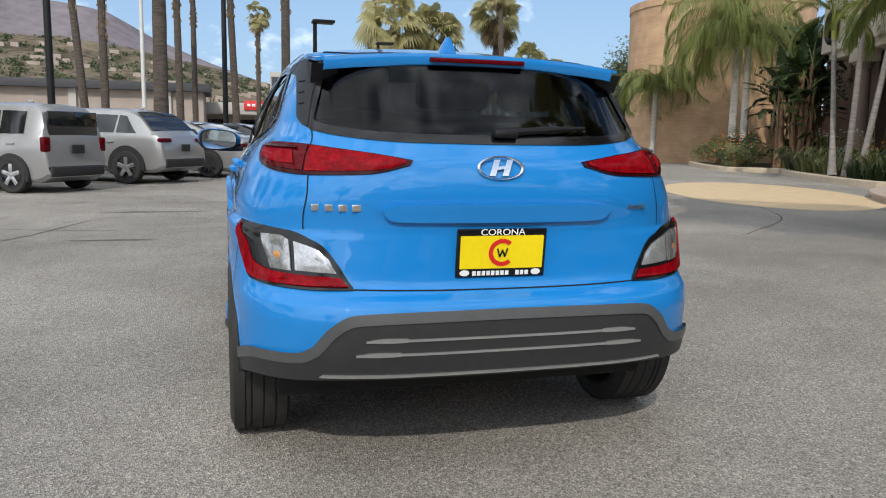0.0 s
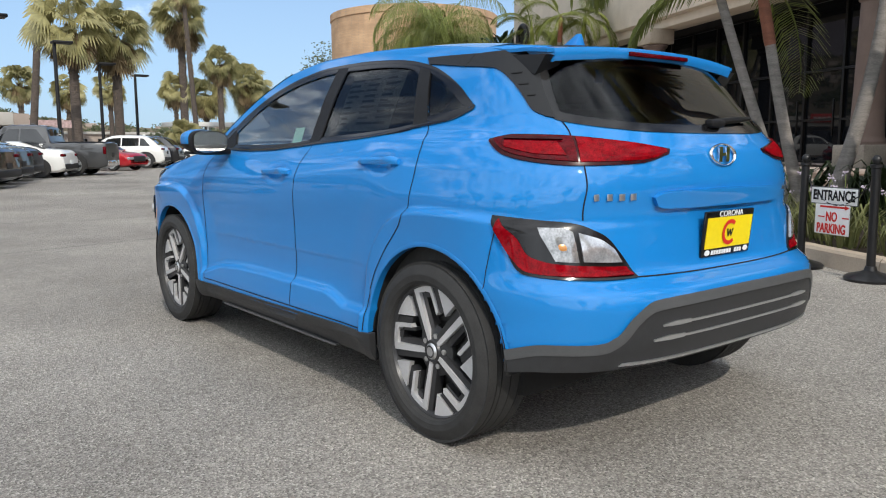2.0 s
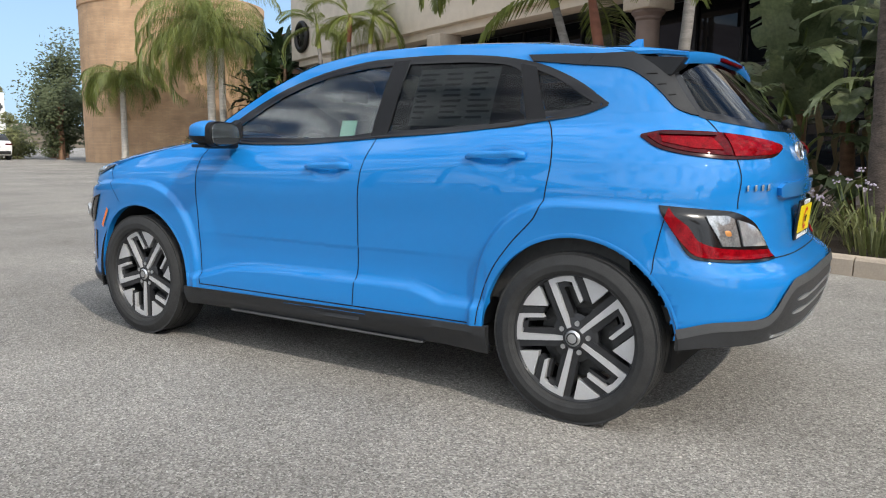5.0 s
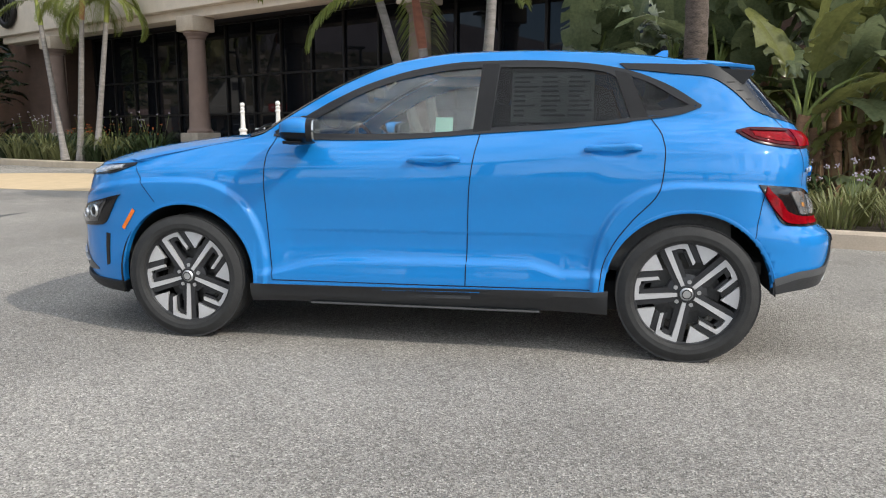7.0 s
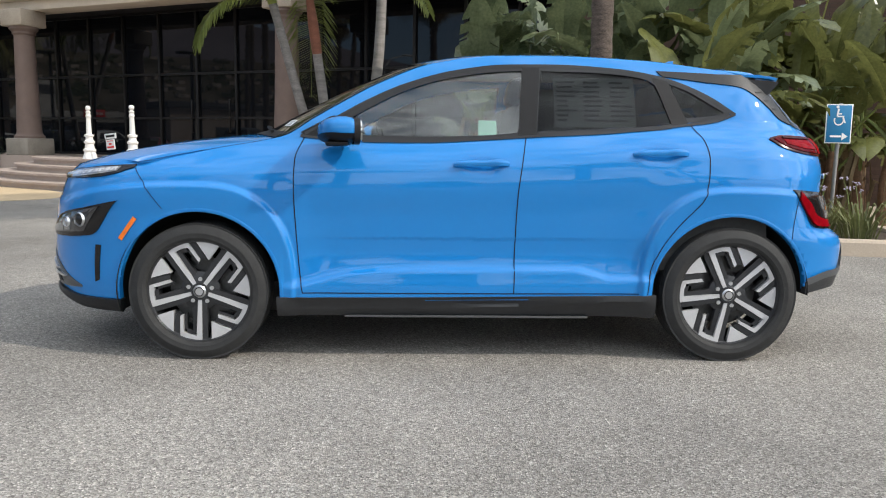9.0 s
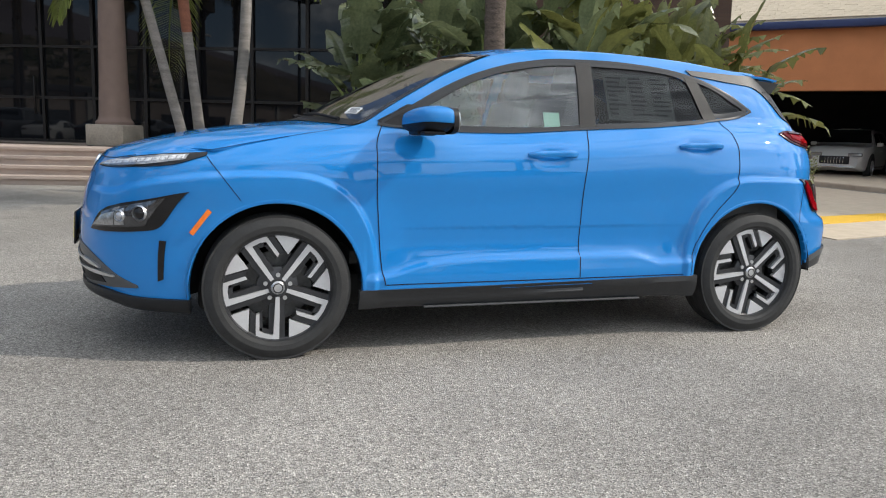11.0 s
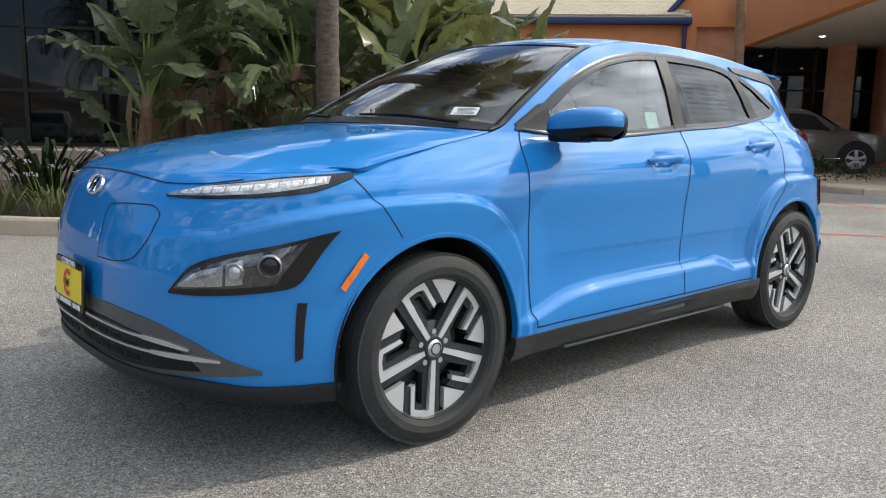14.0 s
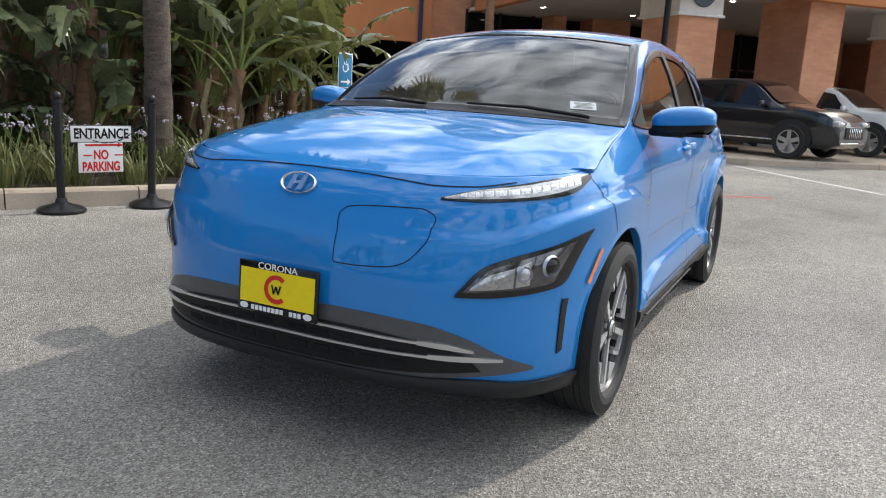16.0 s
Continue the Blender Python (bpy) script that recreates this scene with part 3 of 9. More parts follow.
# outlines of the side windows (y, z) and of the rear window (|x|, z)
WIN_F = [(0.60, 1.085), (0.66, 1.135), (0.52, 1.225), (0.34, 1.318), (0.12, 1.39), (-0.14, 1.432), (-0.285, 1.440), (-0.255, 1.112), (0.2, 1.082)]
WIN_R = [(-0.355, 1.44), (-0.62, 1.436), (-0.86, 1.415), (-0.955, 1.375), (-1.03, 1.17), (-0.7, 1.132), (-0.325, 1.113)]
WIN_Q = [(-0.995, 1.395), (-1.12, 1.345), (-1.23, 1.28), (-1.305, 1.235), (-1.285, 1.215), (-1.09, 1.19)]
WIN_B = [(0.0, 1.145), (0.3, 1.147), (0.55, 1.172), (0.615, 1.20), (0.545, 1.41), (0.3, 1.43), (0.0, 1.435)]

car = new("car")
tagged(car, "bright blue electric hatchback parked on the asphalt, yellow dealer plates", "car")


def wheel_cut(p):
    for yw in (WB, -WB):
        if abs(p.x) > 0.5 and math.hypot(p.y - yw, p.z - RW) < 0.394:
            return yw
    return None


def build_shell():
    us = list(np.linspace(Y2 - UE, Y2, 56)) + list(np.linspace(Y2, Y1, 300))[1:] + list(np.linspace(Y1, Y1 + US, 96))[1:]
    nz = 150
    verts, faces = [], []
    for side in (-1, 1):
        base = len(verts)
        for u in us:
            lo, hi = low_edge(u), top_edge(u)
            for k in range(nz + 1):
                z = lo + (hi - lo) * k / nz
                if side > 0:
                    q = verts[len(verts) - base]
                    verts.append(Vector((-q.x, q.y, q.z)))
                    continue
                p = wrap(u, z)
                for yw in (WB, -WB):
                    d = math.hypot(p.y - yw, p.z - RW)
                    if abs(p.x) > 0.5 and 0.387 < d < 0.401 and p.z > 0.2:
                        s = 0.394 / d
                        z2 = RW + (p.z - RW) * s
                        y2 = yw + (p.y - yw) * s
                        p = wrap(on_side(y2, z2), z2)
                p = p.copy()
                p.x *= -side
                verts.append(p)
        m = nz + 1
        for i in range(len(us) - 1):
            for k in range(nz):
                ids = (base + i * m + k, base + i * m + k + 1, base + (i + 1) * m + k + 1, base + (i + 1) * m + k)
                c = sum((verts[j] for j in ids), Vector()) / 4
                if wheel_cut(c) is not None and c.z > 0.1:
                    continue
                if c.z > 1.05:
                    if -1.36 < c.y < 0.8 and abs(c.x) > 0.45 and any(inside(w, c.y, c.z) for w in (WIN_F, WIN_R, WIN_Q)):
                        continue
                    if c.y < -1.5 and inside(WIN_B, abs(c.x), c.z):
                        continue
                faces.append(ids if side < 0 else ids[::-1])
    ob = pydata("body_shell", verts, faces, BLUE, car, smooth=50)
    bm = bmesh.new()
    bm.from_mesh(ob.data)
    bmesh.ops.remove_doubles(bm, verts=bm.verts, dist=0.0004)
    bmesh.ops.recalc_face_normals(bm, faces=bm.faces)
    bm.to_mesh(ob.data)
    bm.free()
    ob.data.shade_smooth()
    ob.data.set_sharp_from_angle(angle=radians(50))
    sol = ob.modifiers.new("sheet", "SOLIDIFY")
    sol.thickness, sol.offset = 0.012, -1
    return ob


def panel(name, rows, material, thick=0.012, label="", parent=None, smooth=40):
    """A sheet through rows of points, thickened inwards."""
    v, f = rows_to_mesh(rows)
    bm = bmesh.new()
    vs = [bm.verts.new(p) for p in v]
    for q in f:
        bm.faces.new([vs[j] for j in q])
    bmesh.ops.remove_doubles(bm, verts=bm.verts, dist=1e-5)
    bmesh.ops.recalc_face_normals(bm, faces=bm.faces)
    if thick:
        bmesh.ops.solidify(bm, geom=bm.faces[:], thickness=thick)
    return part(name, bm, material, parent or car, label, smooth)


def patch(name, tops, bots, material, off=0.004, thick=0.012, nu=24, nv=6, side=-1, parent=None, label="", dome=0.0):
    """A piece lying on the body between an upper and a lower line of (u, z), standing off it, with closed edges."""
    def line(pts):
        n = len(pts)
        fu, fz = curve(*[(i / (n - 1), p[0]) for i, p in enumerate(pts)]), curve(*[(i / (n - 1), p[1]) for i, p in enumerate(pts)])
        return lambda t: (fu(t), fz(t))
    ft, fb = line(tops), line(bots)
    rows, back = [], []
    for i in range(nu + 1):
        t = i / nu
        (u1, z1), (u0, z0) = ft(t), fb(t)
        r, r2 = [], []
        for k in range(nv + 1):
            s = k / nv
            u, z = u0 + (u1 - u0) * s, z0 + (z1 - z0) * s
            edge = min(1.0, 4 * s * (1 - s)) * min(1.0, 4 * t * (1 - t) + 0.25)
            r.append(skin(u, z, off + dome * edge, side))
            r2.append(skin(u, z, off - thick, side))
        rows.append(r)
        back.append(r2)
    v, f = rows_to_mesh(rows)
    n0 = len(v)
    v2, f2 = rows_to_mesh(back)
    v += v2
    f += [tuple(j + n0 for j in q[::-1]) for q in f2]
    m = nv + 1
    ring = [k for k in range(m)] + [i * m + nv for i in range(1, nu + 1)] + [nu * m + k for k in range(nv - 1, -1, -1)] + [i * m for i in range(nu - 1, 0, -1)]
    for a, b in zip(ring, ring[1:] + ring[:1]):
        f.append((a, b, b + n0, a + n0))
    bm = bmesh.new()
    vs = [bm.verts.new(p) for p in v]
    for q in f:
        try:
            bm.faces.new([vs[j] for j in q])
        except ValueError:
            pass
    bmesh.ops.remove_doubles(bm, verts=bm.verts, dist=2e-4)
    bmesh.ops.recalc_face_normals(bm, faces=bm.faces)
    return part(name, bm, material, parent or car, label, 35)


def strip(name, pts, material, width=0.006, off=0.0012, side=-1, parent=None, steps=10):
    """A thin line along the body through (u, z) points."""
    n = len(pts)
    fu, fz = curve(*[(i / (n - 1), p[0]) for i, p in enumerate(pts)]), curve(*[(i / (n - 1), p[1]) for i, p in enumerate(pts)])
    rows = []
    N = steps * (n - 1)
    P = [skin(fu(i / N), fz(i / N), 0, side) for i in range(N + 1)]
    for i in range(N + 1):
        u, z = fu(i / N), fz(i / N)
        d = (P[min(i + 1, N)] - P[max(i - 1, 0)]).normalized()
        nn = normal(u, z)
        if side > 0:
            nn.x = -nn.x
        c = d.cross(nn).normalized() * width / 2
        p = P[i] + nn * off
        rows.append([p - c, p + nn * 0.0006, p + c])
    v, f = rows_to_mesh(rows)
    return pydata(name, v, f, material, parent or car, smooth=60)


build_shell()


def edge_rows():
    """The roof, windscreen and bonnet, hung between the body's upper edges."""
    def rail(y):
        return Vector((side_width(y, z_top(y)), y, z_top(y)))
    roof = []
    for i in range(41):
        y = 0.20 - i * (0.20 + 1.60) / 40
        e = rail(max(y, -1.5)) if y > -1.5 else Vector((side_width(-1.5, 1.43) - 0.012 * smooth(-1.5, -1.62, y), y, z_top(-1.5) - 0.012 * smooth(-1.5, -1.62, y)))
        zc = e.z + 0.042 - 0.012 * smooth(-1.0, -1.6, y)
        bow = 0.075 * smooth(-0.3, 0.20, y)
        roof.append([Vector((e.x * q, y + bow * (1 - q * q) - 0.03 * (1 - q * q) * smooth(-1.3, -1.6, y), e.z + (zc - e.z) * (1 - abs(q) ** 2.4))) for q in np.linspace(-1, 1, 41)])
    screen = []
    for i in range(25):
        s = i / 24
        y = 0.93 + (0.205 - 0.93) * s
        e = rail(y)
        yc = y + 0.215 * (1 - s) + 0.075 * s
        zc = e.z + 0.024 * (1 - s) + 0.040 * s
        screen.append([Vector((e.x * q, y + (yc - y) * (1 - q * q), e.z + (zc - e.z) * (1 - q * q))) for q in np.linspace(-1, 1, 33)])
    hood = []
    uc = on_side(1.66, 0.95)
    for i in range(31):
        r = i / 30
        row = []
        y_s = 1.66 + (0.95 - 1.66) * r
        e = rail(y_s) if y_s < 1.6 else wrap(on_side(y_s, 0.95), z_top(y_s))
        xs = abs(e.x)
        for q in np.linspace(-1, 1, 49):
            a = abs(q)
            u = uc + (Y1 + US - uc) * (1 - a)
            f = wrap(u, top_edge(u))
            f = Vector((abs(f.x), f.y, f.z))
            b = Vector((0.765 * a, 0.95 + 0.20 * (1 - a * a), 1.078 + 0.026 * (1 - a * a)))
            p = f.lerp(b, r)
            if a > 0.999:
                p = Vector((xs, y_s, e.z))
            else:
                w = a ** 6
                p = p.lerp(Vector((xs, y_s, e.z)), w)
            crown = 0.030 * math.sin(math.pi * r ** 0.8) * (1 - a ** 3)
            ridge = 0.006 * math.exp(-((a - 0.72 + 0.16 * (1 - r)) / 0.10) ** 2) * smooth(0, 0.25, r) * smooth(1.0, 0.8, r)
            p.z += crown + ridge
            p.x = p.x if q >= 0 else -p.x
            row.append(p)
        hood.append(row)
    return roof, screen, hood


ROOF, SCREEN, HOOD = edge_rows()
panel("roof", ROOF, BLUE, 0.012)
panel("bonnet", HOOD, BLUE, 0.012)
panel("windscreen", SCREEN, GLASS, 0.0, "clear windscreen with paper sticker")


def wheel(y, side, phase):
    w = new("wheel")
    w.parent = car
    x0 = side * 0.782
    m = Matrix.Translation((x0, y, RW)) @ Matrix.Diagonal((side, 1, 1, 1))
    prof = [(0.246, -0.075), (0.254, -0.098), (0.266, -0.1065), (0.283, -0.1075), (0.286, -0.1085), (0.290, -0.1085), (0.293, -0.107), (0.312, -0.101), (0.325, -0.092)]
    for k in range(9):
        a = -0.086 + k * 0.0215
        prof += [(0.334, a - 0.008), (0.334, a + 0.008)] + ([(0.327, a + 0.009), (0.327, a + 0.0125)] if k in (1, 3, 5, 6) else [])
    prof += [(0.325, 0.092), (0.312, 0.101), (0.293, 0.107), (0.290, 0.1085), (0.286, 0.1085), (0.283, 0.1075), (0.266, 0.1065), (0.254, 0.098), (0.246, 0.075)]
    part("tyre", lathe(prof, 72, "x", m), RUBBER, w, "black road tyre", 30)
    m = m @ Matrix.Diagonal((1, 1.125, 1.125, 1))
    part("rim_barrel", lathe([(0.222, -0.09), (0.205, -0.06), (0.2, 0.03), (0.212, 0.07), (0.222, 0.078), (0.222, 0.06), (0.205, 0.02), (0.19, -0.08)], 60, "x", m), RIMDARK, w, smooth=30)
    part("rim_lip", lathe([(0.213, 0.068), (0.219, 0.084), (0.226, 0.083), (0.224, 0.07)], 72, "x", m), RIMDARK, w, "dark rim edge", 30)
    part("brake_disc", lathe([(0.0, 0.0), (0.145, 0.0), (0.145, -0.02), (0.0, -0.02)], 40, "x", m), DISC, w, "dull steel brake disc", 30)
    part("hub_face", lathe([(0.0, 0.078), (0.036, 0.078), (0.040, 0.07), (0.085, 0.055), (0.085, 0.03), (0.0, 0.03)], 40, "x", m), RIMDARK, w, smooth=30)
    part("hub_cap", lathe([(0.0, 0.086), (0.022, 0.085), (0.028, 0.078), (0.028, 0.07)], 32, "x", m), SILVER, w, "silver hub cap", 30)
    part("cap_ring", lathe([(0.016, 0.0865), (0.019, 0.0872), (0.021, 0.0858), (0.016, 0.0850)], 32, "x", m), RIMDARK, w, "small dark ring", 30)

    def slab_x(poly, d0, d1):
        bm = bmesh.new()
        f0 = [bm.verts.new((d1, a, b)) for a, b in poly]
        f1 = [bm.verts.new((d0, a * 1.0, b * 1.0)) for a, b in poly]
        n = len(poly)
        bm.faces.new(f0)
        for k in range(n):
            bm.faces.new((f0[k], f1[k], f1[(k + 1) % n], f0[(k + 1) % n]))
        return bm
    for k in range(5):
        rot = m @ Matrix.Rotation(2 * math.pi * k / 5 - math.radians(phase), 4, "X")

        def put(poly, d0, d1, material, name, label=""):
            bm = slab_x(poly, d0, d1)
            bmesh.ops.transform(bm, matrix=rot, verts=bm.verts)
            bmesh.ops.recalc_face_normals(bm, faces=bm.faces)
            part(name, bm, material, w, label, 30)
        R = 0.2165
        def rim(a, r=R):
            return (a, math.sqrt(r * r - a * a))
        # hooked bright stroke: out along the spoke, round the rim, part of the way back
        put([(0.008, 0.022), (0.0105, 0.10), rim(0.012), rim(-0.02), rim(-0.05), rim(-0.082), (-0.083, 0.175), (-0.068, 0.182), rim(-0.045, 0.198), rim(-0.012, 0.198), (-0.009, 0.10), (-0.007, 0.022)], 0.05, 0.074, MACHINED, "spoke_face", "bright machined spoke")
        put([(-0.083, 0.177), (-0.0835, 0.112), (-0.070, 0.105), (-0.068, 0.183)], 0.05, 0.0735, MACHINED, "spoke_return", "bright machined spoke")
        # dark flanks beside it
        put([(0.0085, 0.03), (0.030, 0.055), (0.034, 0.15), rim(0.036), rim(0.012), (0.0105, 0.10)], 0.03, 0.068, RIMDARK, "spoke_flank")
        put([(-0.0838, 0.11), (-0.0836, 0.178), rim(-0.0825), rim(-0.106), (-0.108, 0.15), (-0.104, 0.10)], 0.03, 0.068, RIMDARK, "spoke_flank")
        put([(-0.009, 0.04), (-0.0095, 0.10), (-0.012, 0.196), (-0.030, 0.19), (-0.032, 0.08), (-0.022, 0.05)], 0.03, 0.060, RIMDARK, "spoke_step")
        put([(-0.066, 0.17), (-0.068, 0.108), (-0.058, 0.10), (-0.055, 0.172)], 0.03, 0.060, RIMDARK, "spoke_step")
        put([(-0.028, 0.176), (-0.03, 0.196), (-0.055, 0.19), (-0.056, 0.168)], 0.03, 0.062, RIMDARK, "spoke_step")
        # bright wedge between two hooks
        a0, a1 = math.radians(-31), math.radians(-58)
        put([(math.sin(a0) * 0.2165, math.cos(a0) * 0.2165), (math.sin((a0 + a1) / 2) * 0.2165, math.cos((a0 + a1) / 2) * 0.2165), (math.sin(a1) * 0.2165, math.cos(a1) * 0.2165), (math.sin(a1 + 0.12) * 0.142, math.cos(a1 + 0.12) * 0.142)], 0.05, 0.072, MACHINED, "spoke_wedge", "bright machined wedge")
        bm = lathe([(0.0, 0.070), (0.009, 0.070), (0.010, 0.05)], 12, "x", rot @ Matrix.Translation((0, 0.052 * math.sin(-0.63), 0.052 * math.cos(-0.63))))
        part("wheel_nut", bm, SILVER, w, smooth=30)
    return w


for y in (WB, -WB):
    for side in (-1, 1):
        wheel(y, side, 34 if y > 0 else 24)
        # arch liner and the lip round the opening
        bm = lathe([(0.40, 0.0), (0.40, 0.42), (0.0, 0.42)], 48, "x", Matrix.Translation((side * 0.86, y, RW)) @ Matrix.Diagonal((-side, 1, 1, 1)))
        bmesh.ops.delete(bm, geom=[v for v in bm.verts if v.co.z < (0.215 if y > 0 and v.co.y > y else 0.33)], context="VERTS")
        part("arch_liner", bm, UNDER, car, smooth=40)
        rows = []
        for k in range(61):
            lo, hi = (-10, 190) if y > 0 else (0, 176)
            a = math.radians(lo + (hi - lo) * k / 60)
            r0, row = 0.394, []
            for dr, off in ((-0.004, -0.030), (-0.004, 0.0), (0.0, 0.0022), (0.008, 0.0022), (0.013, 0.0012), (0.015, -0.004)):
                yy, zz = y + (r0 + dr) * math.cos(a), RW + (r0 + dr) * math.sin(a)
                zz = max(zz, 0.22)
                row.append(skin(on_side(yy, zz), zz, off, side))
            rows.append(row)
        v, f = rows_to_mesh(rows)
        pydata("arch_lip", v, f, BLUE, car, smooth=50)

bm = bmesh.new()
box(bm, 0, 0, 0.29, 1.46, 3.3, 0.16, bevel=0.03)
part("underbody", bm, UNDER, car)

UT, UN = Y2 - UE, Y1 + US   # the middles of tail and nose


def S(y, z):
    return (on_side(y, z), z)


def Nn(x, z):
    return (on_nose(x, z), z)


def T(x, z):
    return (on_tail(x, z), z)


def both(fn):
    return [fn(s) for s in (-1, 1)]


for sd in (-1, 1):
    # side windows, their rubbers and the pillars between them
    patch("front_door_glass", [S(0.66, 1.135), S(0.52, 1.225), S(0.34, 1.318), S(0.12, 1.39), S(-0.285, 1.442)], [S(0.62, 1.10), S(0.45, 1.083), S(0.25, 1.082), S(0.0, 1.09), S(-0.255, 1.101)],
          GLASS, -0.003, 0.004, 24, 6, sd, label="lightly tinted door glass")
    patch("rear_door_glass", [S(-0.355, 1.442), S(-0.62, 1.438), S(-0.86, 1.417), S(-0.955, 1.377)], [S(-0.325, 1.109), S(-0.6, 1.122), S(-0.85, 1.145), S(-1.03, 1.165)],
          DARKGL, -0.003, 0.004, 20, 6, sd, label="dark privacy glass")
    patch("quarter_glass", [S(-0.995, 1.40), S(-1.12, 1.348), S(-1.23, 1.283), S(-1.31, 1.235)], [S(-1.085, 1.185), S(-1.15, 1.193), S(-1.22, 1.203), S(-1.30, 1.215)],
          DARKGL, -0.003, 0.004, 14, 5, sd, label="dark privacy glass")
    for win, nm in ((WIN_F, "window_frame"), (WIN_R, "window_frame"), (WIN_Q, "window_frame")):
        pts = [S(*p) for p in win]
        strip(nm, pts + pts[:1], GLOSSB, 0.027, 0.003, sd, steps=5)
    patch("door_pillar_trim", [S(-0.275, 1.452), S(-0.32, 1.455), S(-0.362, 1.453)], [S(-0.245, 1.098), S(-0.29, 1.10), S(-0.335, 1.103)], BLACK, 0.004, 0.012, 6, 10, sd)
    patch("rear_pillar_trim", [S(-0.935, 1.402), S(-0.97, 1.408), S(-1.0, 1.41)], [S(-1.02, 1.155), S(-1.06, 1.162), S(-1.10, 1.172)], BLACK, 0.004, 0.012, 6, 10, sd)
    strip("window_surround", [S(0.80, 1.100), S(0.66, 1.170), S(0.5, 1.260), S(0.3, 1.350), S(0.05, 1.420), S(-0.2, 1.452), S(-0.45, 1.456), S(-0.75, 1.440), S(-0.98, 1.402), S(-1.15, 1.340), S(-1.27, 1.273), S(-1.345, 1.222)],
          GLOSSB, 0.019, 0.004, sd, steps=6)
    strip("window_surround", [S(-1.345, 1.225), S(-1.25, 1.19), S(-1.05, 1.162), S(-0.7, 1.122), S(-0.36, 1.103), S(-0.1, 1.085), S(0.2, 1.068), S(0.45, 1.066), S(0.7, 1.078), S(0.82, 1.09)], GLOSSB, 0.014, 0.005, sd, steps=6)
    patch("mirror_sail", [S(0.82, 1.108), S(0.74, 1.15), S(0.66, 1.19), S(0.62, 1.175)], [S(0.8, 1.088), S(0.72, 1.078), S(0.65, 1.075), S(0.6, 1.09)], BLACK, 0.004, 0.01, 10, 5, sd)

    # dark panel beside the rear window with three ribs
    patch("rear_pillar_panel", [S(-1.22, 1.384), S(-1.389, 1.363), S(-1.472, 1.317), S(-1.537, 1.261), S(-1.592, 1.207), T(0.628, 1.183)], [S(-1.25, 1.428), T(0.535, 1.425), T(0.556, 1.365), T(0.579, 1.312), T(0.600, 1.237), T(0.614, 1.178)],
          PILLARG, 0.006, 0.012, 40, 10, sd, label="dark grey ribbed panel")
    patch("roof_band", [S(-0.96, 1.438), S(-1.1, 1.434), S(-1.255, 1.428)], [S(-0.99, 1.410), S(-1.08, 1.400), S(-1.225, 1.382)], PILLARG, 0.007, 0.012, 20, 5, sd)
    for k in range(3):
        zz = 1.338 - 0.041 * k
        ya, yb = -1.468 - 0.045 * k, -1.504 - 0.038 * k
        patch("rib", [S(ya, zz + 0.002), S(yb, zz + 0.003)], [S(ya, zz - 0.002), S(yb, zz - 0.001)], BLACK, 0.009, 0.008, 6, 2, sd)
    strip("rear_window_frame", [T(0.0, 1.142), T(0.3, 1.144), T(0.55, 1.168), T(0.606, 1.196), T(0.572, 1.31), T(0.535, 1.42)], GLOSSB, 0.036, 0.003, sd, steps=6)
    patch("rear_window", [T(0.56, 1.425), T(0.4, 1.432), T(0.2, 1.437), (UT, 1.44)], [T(0.615, 1.19), T(0.5, 1.16), T(0.25, 1.145), (UT, 1.143)], DARKGL, -0.002, 0.004, 24, 8, sd, label="dark tinted rear window")

    patch("rear_window_header", [T(0.538, 1.430), T(0.4, 1.443), T(0.2, 1.446), (UT, 1.447)], [T(0.572, 1.345), T(0.4, 1.412), T(0.2, 1.42), (UT, 1.422)], BLACK, 0.004, 0.008, 36, 6, sd)

    # tail lamps
    tl = patch("tail_lamp", [S(-1.50, 1.108), S(-1.57, 1.122), T(0.70, 1.122), T(0.64, 1.118), T(0.45, 1.095), T(0.30, 1.072)],
               [S(-1.50, 1.100), S(-1.575, 1.058), T(0.73, 1.030), T(0.64, 1.020), T(0.45, 1.026), T(0.31, 1.056)], REDK, 0.006, 0.02, 40, 8, sd, label="red tail lamp in a dark red rim", dome=0.004)
    patch("tail_lamp_lens", [S(-1.525, 1.105), S(-1.575, 1.115), T(0.71, 1.114), T(0.618, 1.111)], [S(-1.525, 1.098), S(-1.585, 1.065), T(0.725, 1.040), T(0.643, 1.031)], REDD, 0.012, 0.01, 24, 6, sd, tl, dome=0.004)
    patch("tail_lamp_lens", [T(0.612, 1.109), T(0.5, 1.096), T(0.40, 1.083), T(0.322, 1.070)], [T(0.637, 1.030), T(0.5, 1.033), T(0.40, 1.040), T(0.325, 1.060)], REDL, 0.012, 0.01, 20, 6, sd, tl, dome=0.004)
    patch("tail_lamp_lens", [S(-1.57, 1.095), T(0.71, 1.092), T(0.665, 1.090)], [S(-1.58, 1.075), T(0.72, 1.052), T(0.665, 1.048)], REDL, 0.018, 0.008, 14, 4, sd, tl, dome=0.003)

    patch("tail_lamp_slit", [S(-1.56, 1.107), T(0.715, 1.106), T(0.65, 1.102)], [S(-1.565, 1.100), T(0.717, 1.098), T(0.65, 1.095)], REDK, 0.0215, 0.006, 14, 2, sd, tl)

    # low corner lamps at the rear
    cl = patch("corner_lamp", [S(-1.60, 0.856), T(0.80, 0.852), T(0.70, 0.838), T(0.60, 0.80), T(0.545, 0.735), T(0.50, 0.662)],
               [S(-1.605, 0.848), S(-1.66, 0.76), S(-1.73, 0.672), T(0.70, 0.655), T(0.6, 0.652), T(0.50, 0.654)], GLOSSB, 0.006, 0.02, 40, 8, sd, label="black corner lamp with red band", dome=0.003)
